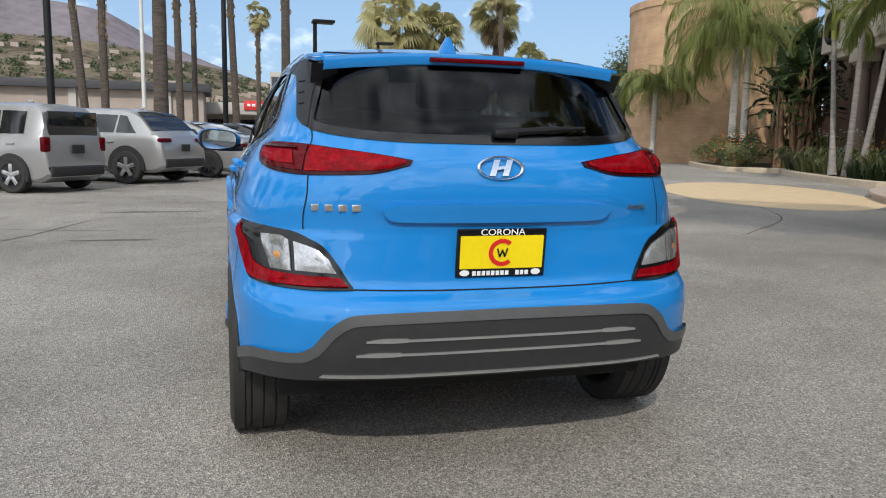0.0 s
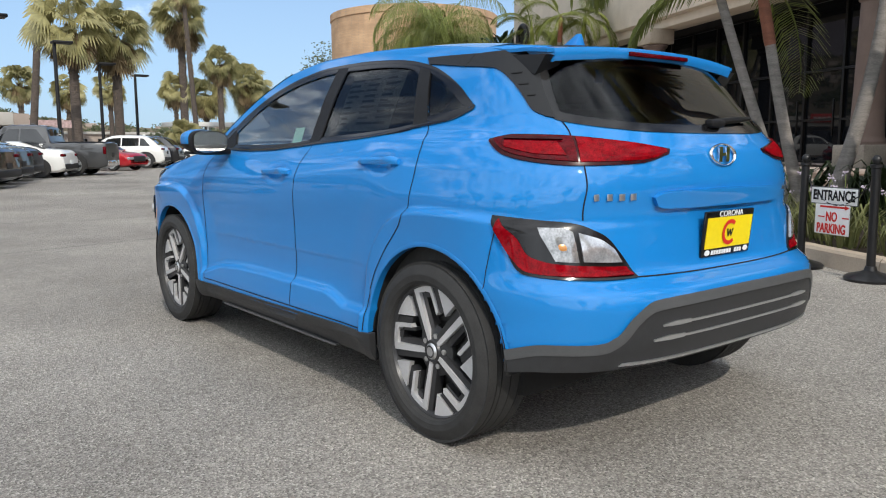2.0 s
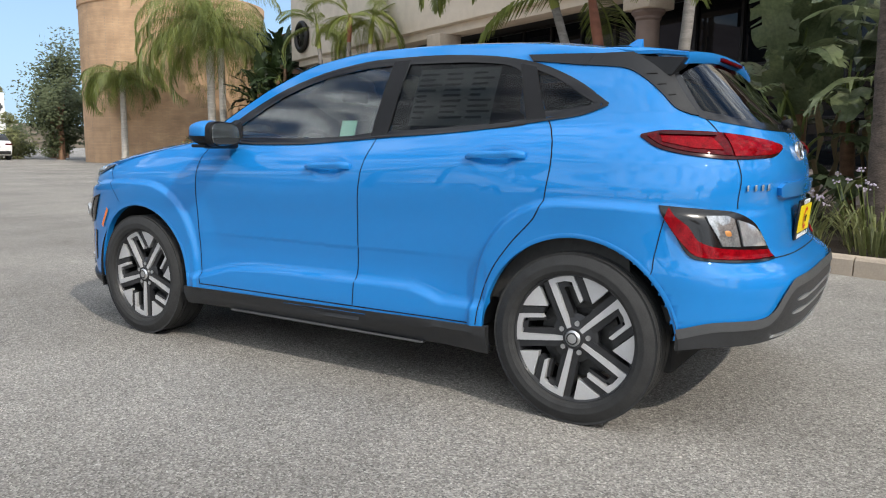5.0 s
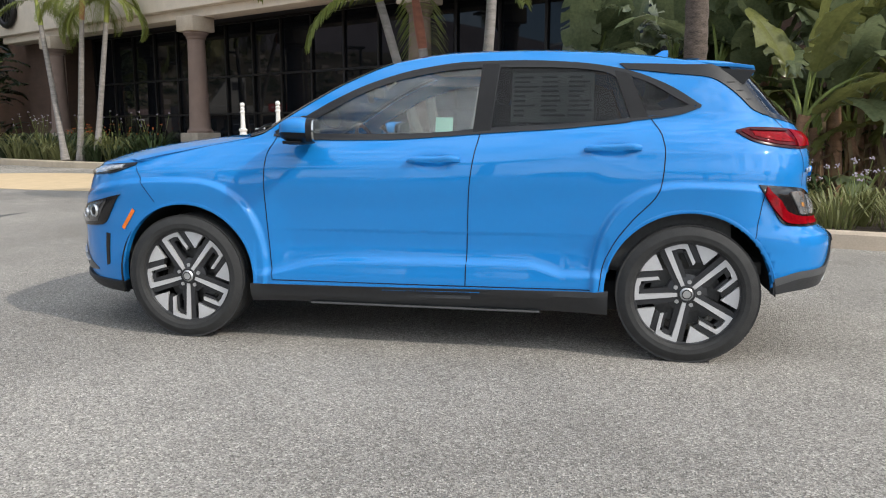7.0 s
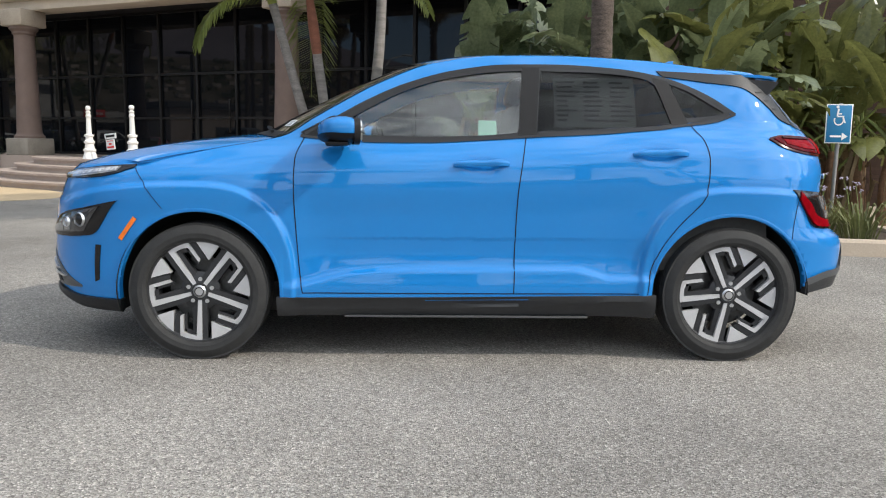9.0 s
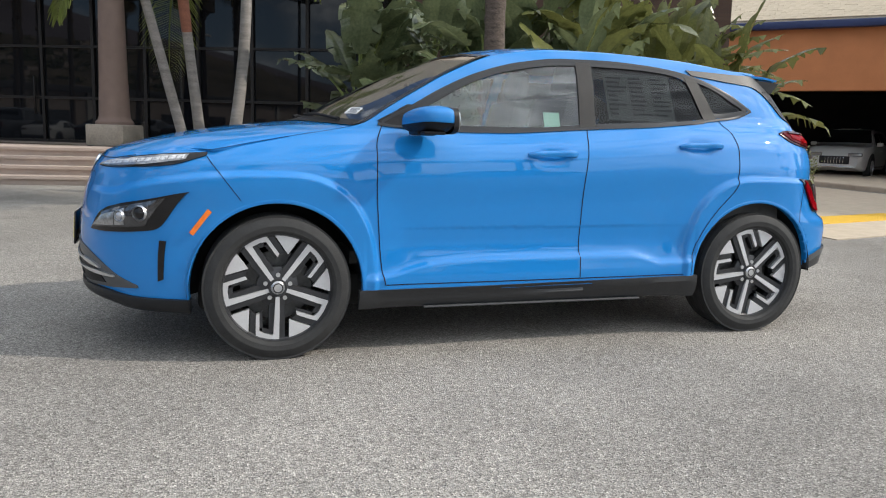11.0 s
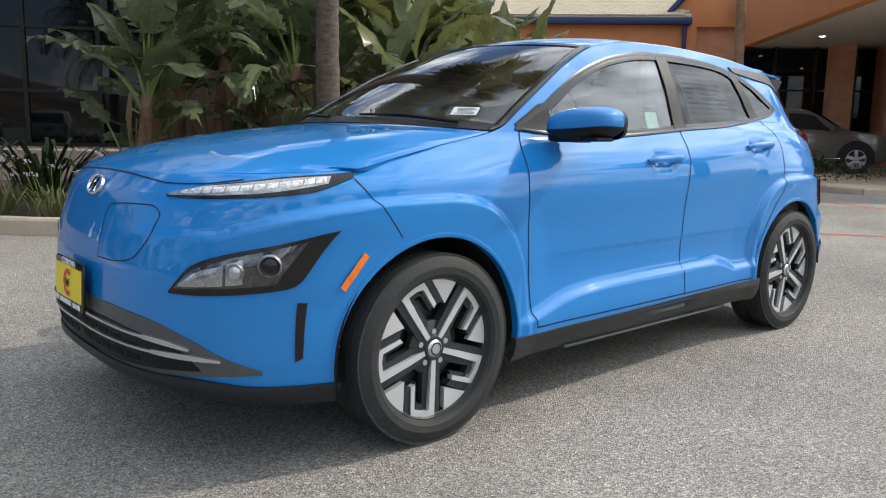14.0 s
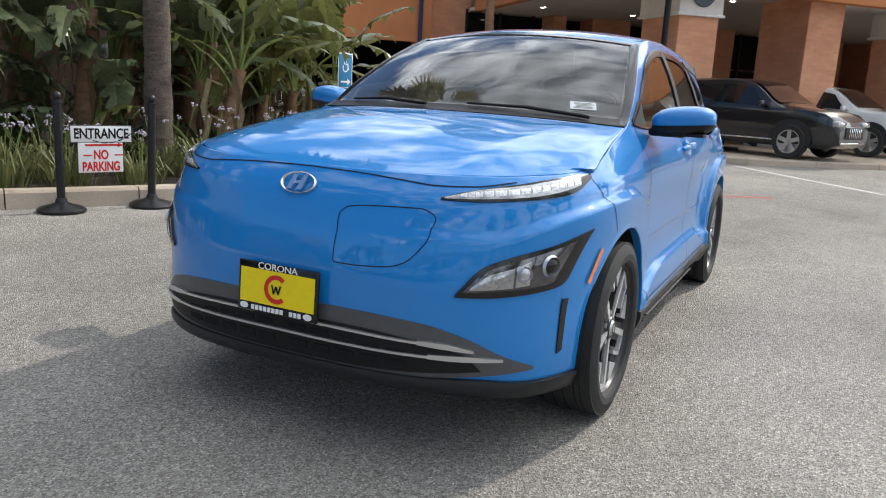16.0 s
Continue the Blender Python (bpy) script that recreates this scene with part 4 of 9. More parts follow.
    patch("red_band", [S(-1.635, 0.842), S(-1.70, 0.785), T(0.80, 0.735), T(0.75, 0.708), T(0.65, 0.698), T(0.535, 0.692)],
          [S(-1.625, 0.815), S(-1.68, 0.735), S(-1.74, 0.680), T(0.72, 0.664), T(0.62, 0.660), T(0.515, 0.660)], REDL, 0.014, 0.01, 36, 4, sd, cl, "red band")
    patch("turn_lens", [T(0.775, 0.818), T(0.72, 0.818), T(0.69, 0.81)], [T(0.745, 0.715), T(0.71, 0.712), T(0.685, 0.71)], SMOKEL, 0.014, 0.01, 10, 6, sd, cl, "clear lens over a dull reflector", dome=0.004)
    patch("turn_bulb", [T(0.735, 0.772), T(0.725, 0.774), T(0.712, 0.772)], [T(0.732, 0.748), T(0.722, 0.745), T(0.71, 0.747)], PALEAMB, 0.0165, 0.006, 6, 5, sd, cl, dome=0.003)
    patch("reverse_lens", [T(0.675, 0.806), T(0.61, 0.782), T(0.57, 0.75)], [T(0.672, 0.712), T(0.60, 0.708), T(0.548, 0.706)], CLEARL, 0.014, 0.01, 12, 6, sd, cl, "clear reversing lens", dome=0.004)

    # tailgate seams, bumper cover and trim
    strip("tailgate_seam", [T(0.604, 1.180), T(0.614, 1.12), T(0.628, 1.03), T(0.641, 0.93), T(0.650, 0.845)], GAP, 0.0048, 0.0015, sd)
    strip("tailgate_seam", [T(0.50, 0.657), T(0.35, 0.654), T(0.2, 0.652), (UT, 0.651)], GAP, 0.0055, 0.0015, sd)
    patch("tailgate_handle_ledge", [T(0.405, 0.915), T(0.36, 0.93), T(0.2, 0.934), (UT, 0.935)], [T(0.385, 0.885), T(0.35, 0.876), T(0.2, 0.873), (UT, 0.872)], BLUE, 0.018, 0.03, 24, 8, sd)
    patch("rear_valance", [S(-1.685, 0.405), T(0.80, 0.445), T(0.66, 0.462), T(0.575, 0.53), T(0.50, 0.578), T(0.3, 0.586), (UT, 0.588)],
          [S(-1.685, 0.345), T(0.80, 0.362), T(0.66, 0.368), T(0.58, 0.372), T(0.5, 0.374), T(0.3, 0.374), (UT, 0.372)], VALANCE, 0.008, 0.03, 40, 8, sd, label="charcoal lower bumper panel")
    strip("valance_frame", [S(-1.69, 0.405), T(0.80, 0.438), T(0.68, 0.445), T(0.625, 0.47), T(0.57, 0.535), T(0.50, 0.572), T(0.3, 0.579), (UT, 0.581)], GREYPL, 0.036, 0.0115, sd, steps=8)
    for zz, xa, xb in ((0.505, 0.47, 0.34), (0.458, 0.50, 0.36)):
        patch("valance_trim", [T(xa, zz + 0.004), T((xa + xb) / 2, zz + 0.012), T(xb, zz + 0.011)], [T(xa, zz - 0.002), T((xa + xb) / 2, zz - 0.003), T(xb, zz - 0.001)], SILVER, 0.013, 0.01, 10, 3, sd, label="silver trim bar")
        patch("valance_trim", [T(xb, zz + 0.008), T(0.2, zz + 0.008), (UT, zz + 0.008)], [T(xb, zz), T(0.2, zz), (UT, zz)], SILVER, 0.012, 0.01, 14, 2, sd, label="silver trim bar")
    patch("valance_trim", [T(0.60, 0.392), T(0.3, 0.392), (UT, 0.391)], [T(0.61, 0.383), T(0.3, 0.383), (UT, 0.382)], SILVER, 0.013, 0.01, 14, 2, sd, label="silver trim bar")

    # sill
    patch("sill_cladding", [S(0.925, 0.312), S(0.4, 0.315), S(-0.4, 0.326), S(-0.93, 0.335)], [S(0.925, 0.222), S(0.4, 0.224), S(-0.4, 0.228), S(-0.93, 0.222)], VALANCE, 0.010, 0.03, 30, 4, sd, label="charcoal sill cladding", dome=0.006)
    part("sill_strip", boxed(sd * 0.842, 0.0, 0.2155, 0.03, 1.2, 0.010, bevel=0.003), GREYPL, car, "grey sill strip")

    # panel seams on the side
    strip("door_seam", [S(0.80, 1.085), S(0.838, 0.98), S(0.842, 0.83), S(0.83, 0.6), S(0.815, 0.42), S(0.80, 0.335)], GAP, 0.0048, 0.0015, sd)
    strip("door_seam", [S(0.80, 0.335), S(0.4, 0.335), S(-0.4, 0.338), S(-0.885, 0.342)], GAP, 0.0048, 0.0015, sd)
    strip("door_seam", [S(-0.285, 1.10), S(-0.262, 0.98), S(-0.24, 0.8), S(-0.232, 0.55), S(-0.228, 0.338)], GAP, 0.0048, 0.0015, sd)
    strip("door_seam", [S(-1.11, 1.17), S(-1.165, 1.08), S(-1.178, 1.0), S(-1.165, 0.86), S(-1.14, 0.80), S(-1.03, 0.68), S(-0.945, 0.56), S(-0.90, 0.45), S(-0.885, 0.342)], GAP, 0.0048, 0.0015, sd, steps=8)
    strip("bumper_seam", [S(1.60, 0.925), S(1.555, 0.862), S(1.505, 0.795), S(1.462, 0.737)], GAP, 0.0034, 0.0015, sd)
    strip("bumper_seam", [S(-1.64, 0.85), S(-1.62, 0.78), S(-1.6, 0.66), S(-1.585, 0.60)], GAP, 0.0035, 0.0015, sd)

    # lamps at the front
    dr = patch("running_light", [Nn(0.485, 0.871), Nn(0.58, 0.897), Nn(0.683, 0.917), S(1.783, 0.929), S(1.597, 0.941)], [Nn(0.485, 0.865), Nn(0.58, 0.863), Nn(0.695, 0.869), S(1.764, 0.882), S(1.603, 0.927)],
               GLOSSB, 0.006, 0.02, 36, 6, sd, label="slim clear running light", dome=0.003)
    patch("light_strip", [Nn(0.495, 0.8705), Nn(0.58, 0.893), Nn(0.683, 0.909), S(1.80, 0.921), S(1.672, 0.929)], [Nn(0.495, 0.8668), Nn(0.58, 0.869), Nn(0.695, 0.876), S(1.80, 0.889), S(1.69, 0.907)],
          SMOKEL, 0.010, 0.008, 34, 6, sd, dr, "clear lens", dome=0.002)
    ledline = [Nn(0.535, 0.876), Nn(0.60, 0.882), Nn(0.69, 0.8925), S(1.80, 0.905), S(1.69, 0.917)]
    fu, fz = curve(*[(i / 4, p[0]) for i, p in enumerate(ledline)]), curve(*[(i / 4, p[1]) for i, p in enumerate(ledline)])
    for k in range(13):
        a, b = (k + 0.07) / 13, (k + 0.93) / 13
        ha, hb = 0.0075 * min(1, 0.5 + 3 * a), 0.0075 * min(1, 0.5 + 3 * b)
        patch("led", [(fu(a), fz(a) + ha), (fu(b), fz(b) + hb)], [(fu(a), fz(a) - ha), (fu(b), fz(b) - hb)], LED, 0.0125, 0.004, 3, 3, sd, dr, dome=0.002)
    hl = patch("headlamp", [Nn(0.565, 0.590), Nn(0.63, 0.672), Nn(0.70, 0.705), Nn(0.79, 0.735), S(1.72, 0.764), S(1.675, 0.772)], [Nn(0.565, 0.582), Nn(0.64, 0.580), Nn(0.72, 0.584), Nn(0.80, 0.600), S(1.80, 0.615), S(1.70, 0.755)],
               GLOSSB, 0.006, 0.02, 40, 10, sd, label="clear headlamp in a gloss black housing", dome=0.004)
    lens = patch("headlamp_lens", [Nn(0.585, 0.602), Nn(0.635, 0.660), Nn(0.71, 0.694), Nn(0.785, 0.722), S(1.775, 0.742)], [Nn(0.585, 0.598), Nn(0.64, 0.601), Nn(0.71, 0.605), Nn(0.785, 0.618), S(1.85, 0.640)],
                 mat("headlamp_reflector", (0.07, 0.072, 0.078), 0.1, 0.6, coat=1.0, var=0.8, scale=16, fine=70) if sd < 0 else bpy.data.materials["headlamp_reflector"], 0.011, 0.01, 36, 8, sd, hl, "clear lens over reflectors", dome=0.006)
    patch("reflector", [Nn(0.60, 0.612), Nn(0.645, 0.652), Nn(0.70, 0.672)], [Nn(0.60, 0.606), Nn(0.65, 0.608), Nn(0.70, 0.612)], SMOKEL, 0.0165, 0.006, 14, 6, sd, hl, "stepped clear reflector", dome=0.003)
    patch("reflector", [Nn(0.705, 0.676), Nn(0.735, 0.692)], [Nn(0.705, 0.613), Nn(0.735, 0.618)], SMOKEL, 0.0165, 0.006, 8, 6, sd, hl, dome=0.004)
    for xx, zz, rr, cm in ((0.775, 0.672, 0.034, GLOSSB), (0.722, 0.655, 0.026, CLEARL)):
        c = skin(on_nose(xx, zz), zz, 0.016, sd)
        nn = normal(on_nose(xx, zz), zz)
        nn.x *= -sd
        q = Matrix.Translation(c) @ nn.to_track_quat("Z", "Y").to_matrix().to_4x4()
        part("projector", lathe([(0, 0.012), (rr * 0.5, 0.010), (rr * 0.78, 0.004), (rr * 0.8, 0.002)], 28, "z", q), cm, hl, "round projector lens", 60)
        part("projector_ring", lathe([(rr * 0.8, 0.001), (rr * 0.9, 0.010), (rr * 1.05, 0.0)], 28, "z", q), SILVER, hl, "bright ring", 60)
    strip("side_marker", [S(1.592, 0.692), S(1.63, 0.642), S(1.672, 0.586)], AMBER, 0.022, 0.007, sd, steps=6)["label"] = "amber side marker"

    # front bumper
    patch("air_slot", [Nn(0.818, 0.552), Nn(0.808, 0.554)], [Nn(0.814, 0.380), Nn(0.805, 0.370)], GLOSSB, 0.005, 0.014, 4, 10, sd, label="black vertical air slot")
    patch("lower_grille", [Nn(0.76, 0.345), Nn(0.70, 0.385), Nn(0.60, 0.452), Nn(0.48, 0.494), Nn(0.25, 0.513), (UN, 0.515)], [Nn(0.76, 0.335), Nn(0.70, 0.330), Nn(0.6, 0.325), Nn(0.48, 0.32), Nn(0.25, 0.318), (UN, 0.317)],
          GREYPL, 0.005, 0.02, 40, 8, sd, label="dark grey lower grille surround")
    patch("grille_opening", [Nn(0.60, 0.40), Nn(0.45, 0.442), Nn(0.25, 0.462), (UN, 0.465)], [Nn(0.64, 0.345), Nn(0.45, 0.335), Nn(0.25, 0.33), (UN, 0.328)], BLACK, 0.008, 0.01, 24, 4, sd)
    for k in range(5):
        x = 0.03 + 0.085 * k
        patch("grille_hole", [Nn(x + 0.066, 0.43 - 0.03 * (x / 0.4) ** 2), Nn(x, 0.432 - 0.03 * (x / 0.4) ** 2)], [Nn(x + 0.066, 0.412 - 0.02 * (x / 0.4) ** 2), Nn(x, 0.413 - 0.02 * (x / 0.4) ** 2)], GAP, 0.010, 0.004, 3, 2, sd)
        patch("grille_hole", [Nn(x + 0.066, 0.378 - 0.01 * (x / 0.4) ** 2), Nn(x, 0.38 - 0.01 * (x / 0.4) ** 2)], [Nn(x + 0.066, 0.352), Nn(x, 0.352)], GAP, 0.010, 0.004, 3, 2, sd)
    for zz, xa, xb in ((0.452, 0.62, 0.47), (0.402, 0.69, 0.50)):
        dz = -0.04 if zz > 0.43 else -0.022
        patch("grille_trim", [Nn(xa, zz + dz + 0.004), Nn((xa + xb) / 2, zz + dz * 0.6 + 0.010), Nn(xb, zz + dz * 0.4 + 0.008)], [Nn(xa, zz + dz - 0.004), Nn((xa + xb) / 2, zz + dz * 0.6 - 0.008), Nn(xb, zz + dz * 0.4 - 0.006)],
              SILVER, 0.016, 0.012, 10, 3, sd, label="silver trim bar")
        patch("grille_trim", [Nn(xb, zz + dz * 0.4 + 0.004), Nn(0.25, zz + dz * 0.1 + 0.004), (UN, zz + 0.004)], [Nn(xb, zz + dz * 0.4 - 0.004), Nn(0.25, zz + dz * 0.1 - 0.004), (UN, zz - 0.004)], SILVER, 0.016, 0.014, 14, 2, sd, label="silver trim bar")
    patch("front_lip", [S(1.678, 0.290), S(1.9, 0.294), Nn(0.6, 0.318), Nn(0.3, 0.322), (UN, 0.322)], [S(1.678, 0.232), S(1.9, 0.238), Nn(0.6, 0.266), Nn(0.3, 0.278), (UN, 0.280)], PILLARG, 0.014, 0.04, 36, 6, sd, label="dark grey plastic bumper lip", dome=0.008)
    strip("bonnet_seam", [Nn(0.66, 0.921), Nn(0.56, 0.905), Nn(0.46, 0.903), Nn(0.34, 0.912), Nn(0.18, 0.921), (UN, 0.924)], GAP, 0.0042, 0.0022, sd)
    bp = [HOOD[i][0] if sd < 0 else HOOD[i][-1] for i in range(1, 31)]
    rows = [[p + Vector((0, 0, 0.001)) + Vector((-sd * 0.0008, 0, 0.0005)), p + Vector((0, 0, 0.0018)), p + Vector((sd * 0.0008, 0, 0.0))] for p in bp]
    v, f = rows_to_mesh(rows)
    pydata("bonnet_seam", v, f, GAP, car, smooth=60)

    # door handles
    for yc, zc, ln in ((-0.06, 0.958, 0.27), (-0.935, 1.017, 0.27)):
        rows = []
        for i in range(21):
            s = i / 20
            y, z = yc + ln / 2 - ln * s, zc + (0.008 * s if ln else 0)
            bow = 0.026 * (1 - (2 * s - 1) ** 4)
            c = skin(y, z, 0.006 + bow, sd)
            h = 0.013 * (0.55 + 0.45 * (1 - (2 * s - 1) ** 6)) + 0.004 * s
            rows.append([c + Vector((sd * -0.012, 0, 0)), c + Vector((sd * -0.010, 0, h)), c + Vector((sd * 0.004, 0, h * 0.9)), c + Vector((sd * 0.010, 0, 0.002)), c + Vector((sd * 0.004, 0, -h)), c + Vector((sd * -0.010, 0, -h)), c + Vector((sd * -0.012, 0, 0))])
        v, f = rows_to_mesh(rows)
        m0 = len(rows[0])
        f += [tuple(range(m0 - 1)), tuple(range((len(rows) - 1) * m0, len(rows) * m0 - 1))[::-1]]
        pydata("door_handle", v, f, BLUE, car, smooth=60)

    # door mirror
    mr = new("door_mirror")
    mr.parent = car
    for nm, cut, fat, material in (("mirror_cap", 1.0, 1.0, BLUE), ("mirror_under", -0.38, 1.035, BLACK)):
        bm = bmesh.new()
        bmesh.ops.create_cube(bm, size=1.0)
        bmesh.ops.subdivide_edges(bm, edges=bm.edges[:], cuts=9, use_grid_fill=True)
        for v in bm.verts:
            a, b, c = v.co.x * 2, v.co.y * 2, v.co.z * 2
            k = (abs(a) ** 3.2 + abs(b) ** 3.2 + abs(c) ** 3.2) ** (1 / 3.2)
            a, b, c = a / k, b / k, min(c / k, cut)
            grow = 1 - 0.14 * max(0, a) ** 2 - 0.20 * max(0, b) - 0.20 * max(0, -a) ** 2
            v.co = Vector((sd * (0.926 + 0.128 * a * fat), 0.622 + 0.088 * b * fat - 0.034 * a, 1.114 + 0.064 * c * grow * fat + 0.010 * a))
        part(nm, bm, material, mr, "black mirror underside" if cut < 1 else "", 60)
    face = Matrix.Translation((sd * 0.930, 0.533, 1.112)) @ Matrix.Rotation(radians(90), 4, "X") @ Matrix.Rotation(radians(-sd * 10), 4, "Y")
    for nm, grow, dz, material in (("mirror_rim", 0.92, 0.0, BLACK), ("mirror_glass", 0.84, 0.009, MIRRORG)):
        fm = bmesh.new()
        ring = []
        for k in range(40):
            a = 2 * math.pi * k / 40
            ca, sa = math.cos(a), math.sin(a)
            r = (abs(ca) ** 3.2 + abs(sa) ** 3.2) ** (-1 / 3.2)
            ring.append((0.122 * grow * r * ca, 0.066 * grow * r * sa * (1 + 0.10 * sd * ca)))
        lo = [fm.verts.new(face @ Vector((px, pz, -0.02))) for px, pz in ring]
        hi = [fm.verts.new(face @ Vector((px * 0.98, pz * 0.98, 0.008 + dz))) for px, pz in ring]
        fm.faces.new(hi)
        for k in range(40):
            fm.faces.new((lo[k], lo[(k + 1) % 40], hi[(k + 1) % 40], hi[k]))
        bmesh.ops.recalc_face_normals(fm, faces=fm.faces)
        part(nm, fm, material, mr, "mirror glass" if nm == "mirror_glass" else "", 30)
    bm = boxed(sd * 0.865, 0.63, 1.060, 0.16, 0.10, 0.036, bevel=0.014)
    box(bm, sd * 0.94, 0.615, 1.055, 0.16, 0.10, 0.016, bevel=0.006)
    part("mirror_foot", bm, BLACK, mr, "black mirror arm")

# ---- middle pieces: spoiler, fin, plates, badges, wipers ----
panel("spoiler_underside", [[p + Vector((0, 0.004, -0.044)) for p in ROOF[i][1:-1]] for i in range(33, 41)], BLACK, 0.0)
edge = [ROOF[40][k] for k in range(1, 40)]
panel("spoiler_lip", [edge, [p + Vector((0, -0.006, -0.022)) for p in edge], [p + Vector((0, 0.004, -0.044)) for p in edge]], BLUE, 0.006)
for e in (1, -2):
    panel("spoiler_side", [[ROOF[i][e] + Vector((0, 0, 0.002)), ROOF[i][e] + Vector((0, 0.004, -0.046))] for i in range(33, 41)], BLUE, 0.004)
for sd in (-1, 1):
    bm = prism([(-1.27, 1.418), (-1.45, 1.408), (-1.605, 1.398), (-1.555, 1.335), (-1.42, 1.365)], 0.50, 0.594, Matrix(((0, 0, sd, 0), (1, 0, 0, 0), (0, 1, 0, 0), (0, 0, 0, 1))))
    part("spoiler_end", bm, PILLARG, car, "", 30)
part("brake_light", boxed(0, -1.638, 1.424, 0.36, 0.018, 0.016, bevel=0.004), REDD, car, "red high brake light")
bm = bmesh.new()
finrows = []
for i in range(9):
    s = i / 8
    w, h = 0.040 * (1 - s) + 0.009 * s, 0.072 * s
    front, back = -1.045 - 0.165 * s ** 0.7, -1.24 + 0.004 * s
    finrows.append([Vector((-w, back, 1.484 + h)), Vector((0, back - 0.006, 1.484 + h)), Vector((w, back, 1.484 + h)), Vector((w * 0.9, (front + back) / 2, 1.484 + h)), Vector((0, front, 1.484 + h)), Vector((-w * 0.9, (front + back) / 2, 1.484 + h)), Vector((-w, back, 1.484 + h))])
v, f = rows_to_mesh(finrows)
f.append(tuple(range(8 * 7, 8 * 7 + 6)))
pydata("antenna_fin", v, f, BLUE, car, smooth=50)


def dealer_plate(m):
    """A yellow dealer card in a lettered black frame, facing m's z."""
    pl = new("dealer_plate")
    pl.parent = car
    def at(bm):
        bmesh.ops.transform(bm, matrix=m, verts=bm.verts)
        return bm
    part("plate_frame", at(boxed(0, 0, 0, 0.316, 0.166, 0.012, bevel=0.005)), GLOSSB, pl)
    part("plate_card", at(boxed(0, 0.004, 0.007, 0.292, 0.112, 0.003)), YELLOW, pl, "yellow dealer card")
    words("CORONA", 0.030, m @ Matrix.Translation((0, 0.071, 0.0075)), WHITE, pl, width=0.155, depth=0.0008)
    for k in range(12):
        if k != 8:
            part("frame_bar", at(boxed(-0.094 + 0.0165 * k + (0.004 if k > 8 else 0), -0.068, 0.0072, 0.012, 0.015, 0.002)), WHITE, pl, "", 0)
    for x in (-0.128, 0.124):
        bm = bmesh.new()
        bmesh.ops.create_circle(bm, cap_ends=True, segments=20, radius=1.0, matrix=Matrix.Translation((x, -0.066, 0.0085)) @ Matrix.Diagonal((0.017, 0.0105, 1, 1)))
        part("frame_oval", at(bm), WHITE, pl, "", 0)
    rows = []
    for k in range(33):
        a = math.radians(48 + 264 * k / 32)
        rows.append([Vector((r * math.cos(a) * 1.02, 0.003 + r * math.sin(a), 0.0105)) for r in (0.032, 0.047)])
    v, f = rows_to_mesh(rows)
    ob = pydata("red_ring", [m @ p for p in v], f, RED, pl, smooth=0)
    zig = [(-0.017, 0.014), (-0.009, -0.011), (0.0, 0.010), (0.009, -0.011), (0.017, 0.014)]
    bm = bmesh.new()
    for (a, b), (c, d) in zip(zig, zig[1:]):
        ang = math.atan2(d - b, c - a)
        box(bm, 0, 0, 0, math.hypot(c - a, d - b) + 0.004, 0.0055, 0.001, Matrix.Translation(((a + c) / 2, (b + d) / 2 + 0.001, 0.0115)) @ Matrix.Rotation(ang, 4, "Z"))
    part("black_zigzag", at(bm), GAP, pl)


dealer_plate(pose(-0.006, -1.962, 0.772, 90 + 6, 0, 0))
dealer_plate(pose(-0.004, 2.232, 0.536, 90 - 3, 0, 180))


def oval_badge(m, a, b):
    """A chrome oval ring with a slanted double bar."""
    bd = new("oval_badge")
    bd.parent = car
    rows = []
    for k in range(49):
        t = 2 * math.pi * k / 48
        rows.append([m @ Vector((a * s * math.cos(t), b * s * math.sin(t), h)) for s, h in ((1.0, -0.004), (1.0, 0.003), (0.94, 0.006), (0.86, 0.003), (0.85, -0.003))])
    v, f = rows_to_mesh(rows)
    pydata("badge_ring", v, f, CHROME, bd, smooth=60)
    bm = bmesh.new()
    for dx in (-0.34, 0.34):
        poly = [(dx - 0.30, -0.72), (dx + 0.02, -0.72), (dx + 0.30, 0.72), (dx - 0.02, 0.72)]
        vs = [[bm.verts.new((a * x * 0.8, b * y * 0.92, h)) for x, y in poly] for h in (-0.002, 0.006)]
        bm.faces.new(vs[1])
        for k in range(4):
            bm.faces.new((vs[0][k], vs[0][(k + 1) % 4], vs[1][(k + 1) % 4], vs[1][k]))
    box(bm, 0, 0, 0.002, a * 0.55, b * 0.26, 0.007, Matrix.Rotation(0.12, 4, "Z"))
    bmesh.ops.transform(bm, matrix=m, verts=bm.verts)
    bmesh.ops.recalc_face_normals(bm, faces=bm.faces)
    part("badge_bars", bm, CHROME, bd, smooth=30)


oval_badge(pose(-0.005, -1.932, 1.052, 90 - 12, 0, 0), 0.083, 0.041)
oval_badge(pose(0, 2.131, 0.874, 90 - 27, 0, 180), 0.070, 0.038)
for k in range(4):
    p = skin(on_tail(0.61 - 0.042 * k, 0.918), 0.918, 0.003)
    part("badge_bar", boxed(0, 0, 0, 0.030, 0.005, 0.022, Matrix.Translation(p) @ Matrix.Rotation(0.10 - 0.02 * k, 4, "Z"), bevel=0.002), SILVER, car, "small chrome badge bar")
p = skin(on_tail(0.525, 0.918), 0.918, 0.004, 1)
words("electric", 0.030, Matrix.Translation(p) @ pose(0, 0, 0, 90, 0, 9), GREYPL, car, "badge_lettering", 0.0012, width=0.088)

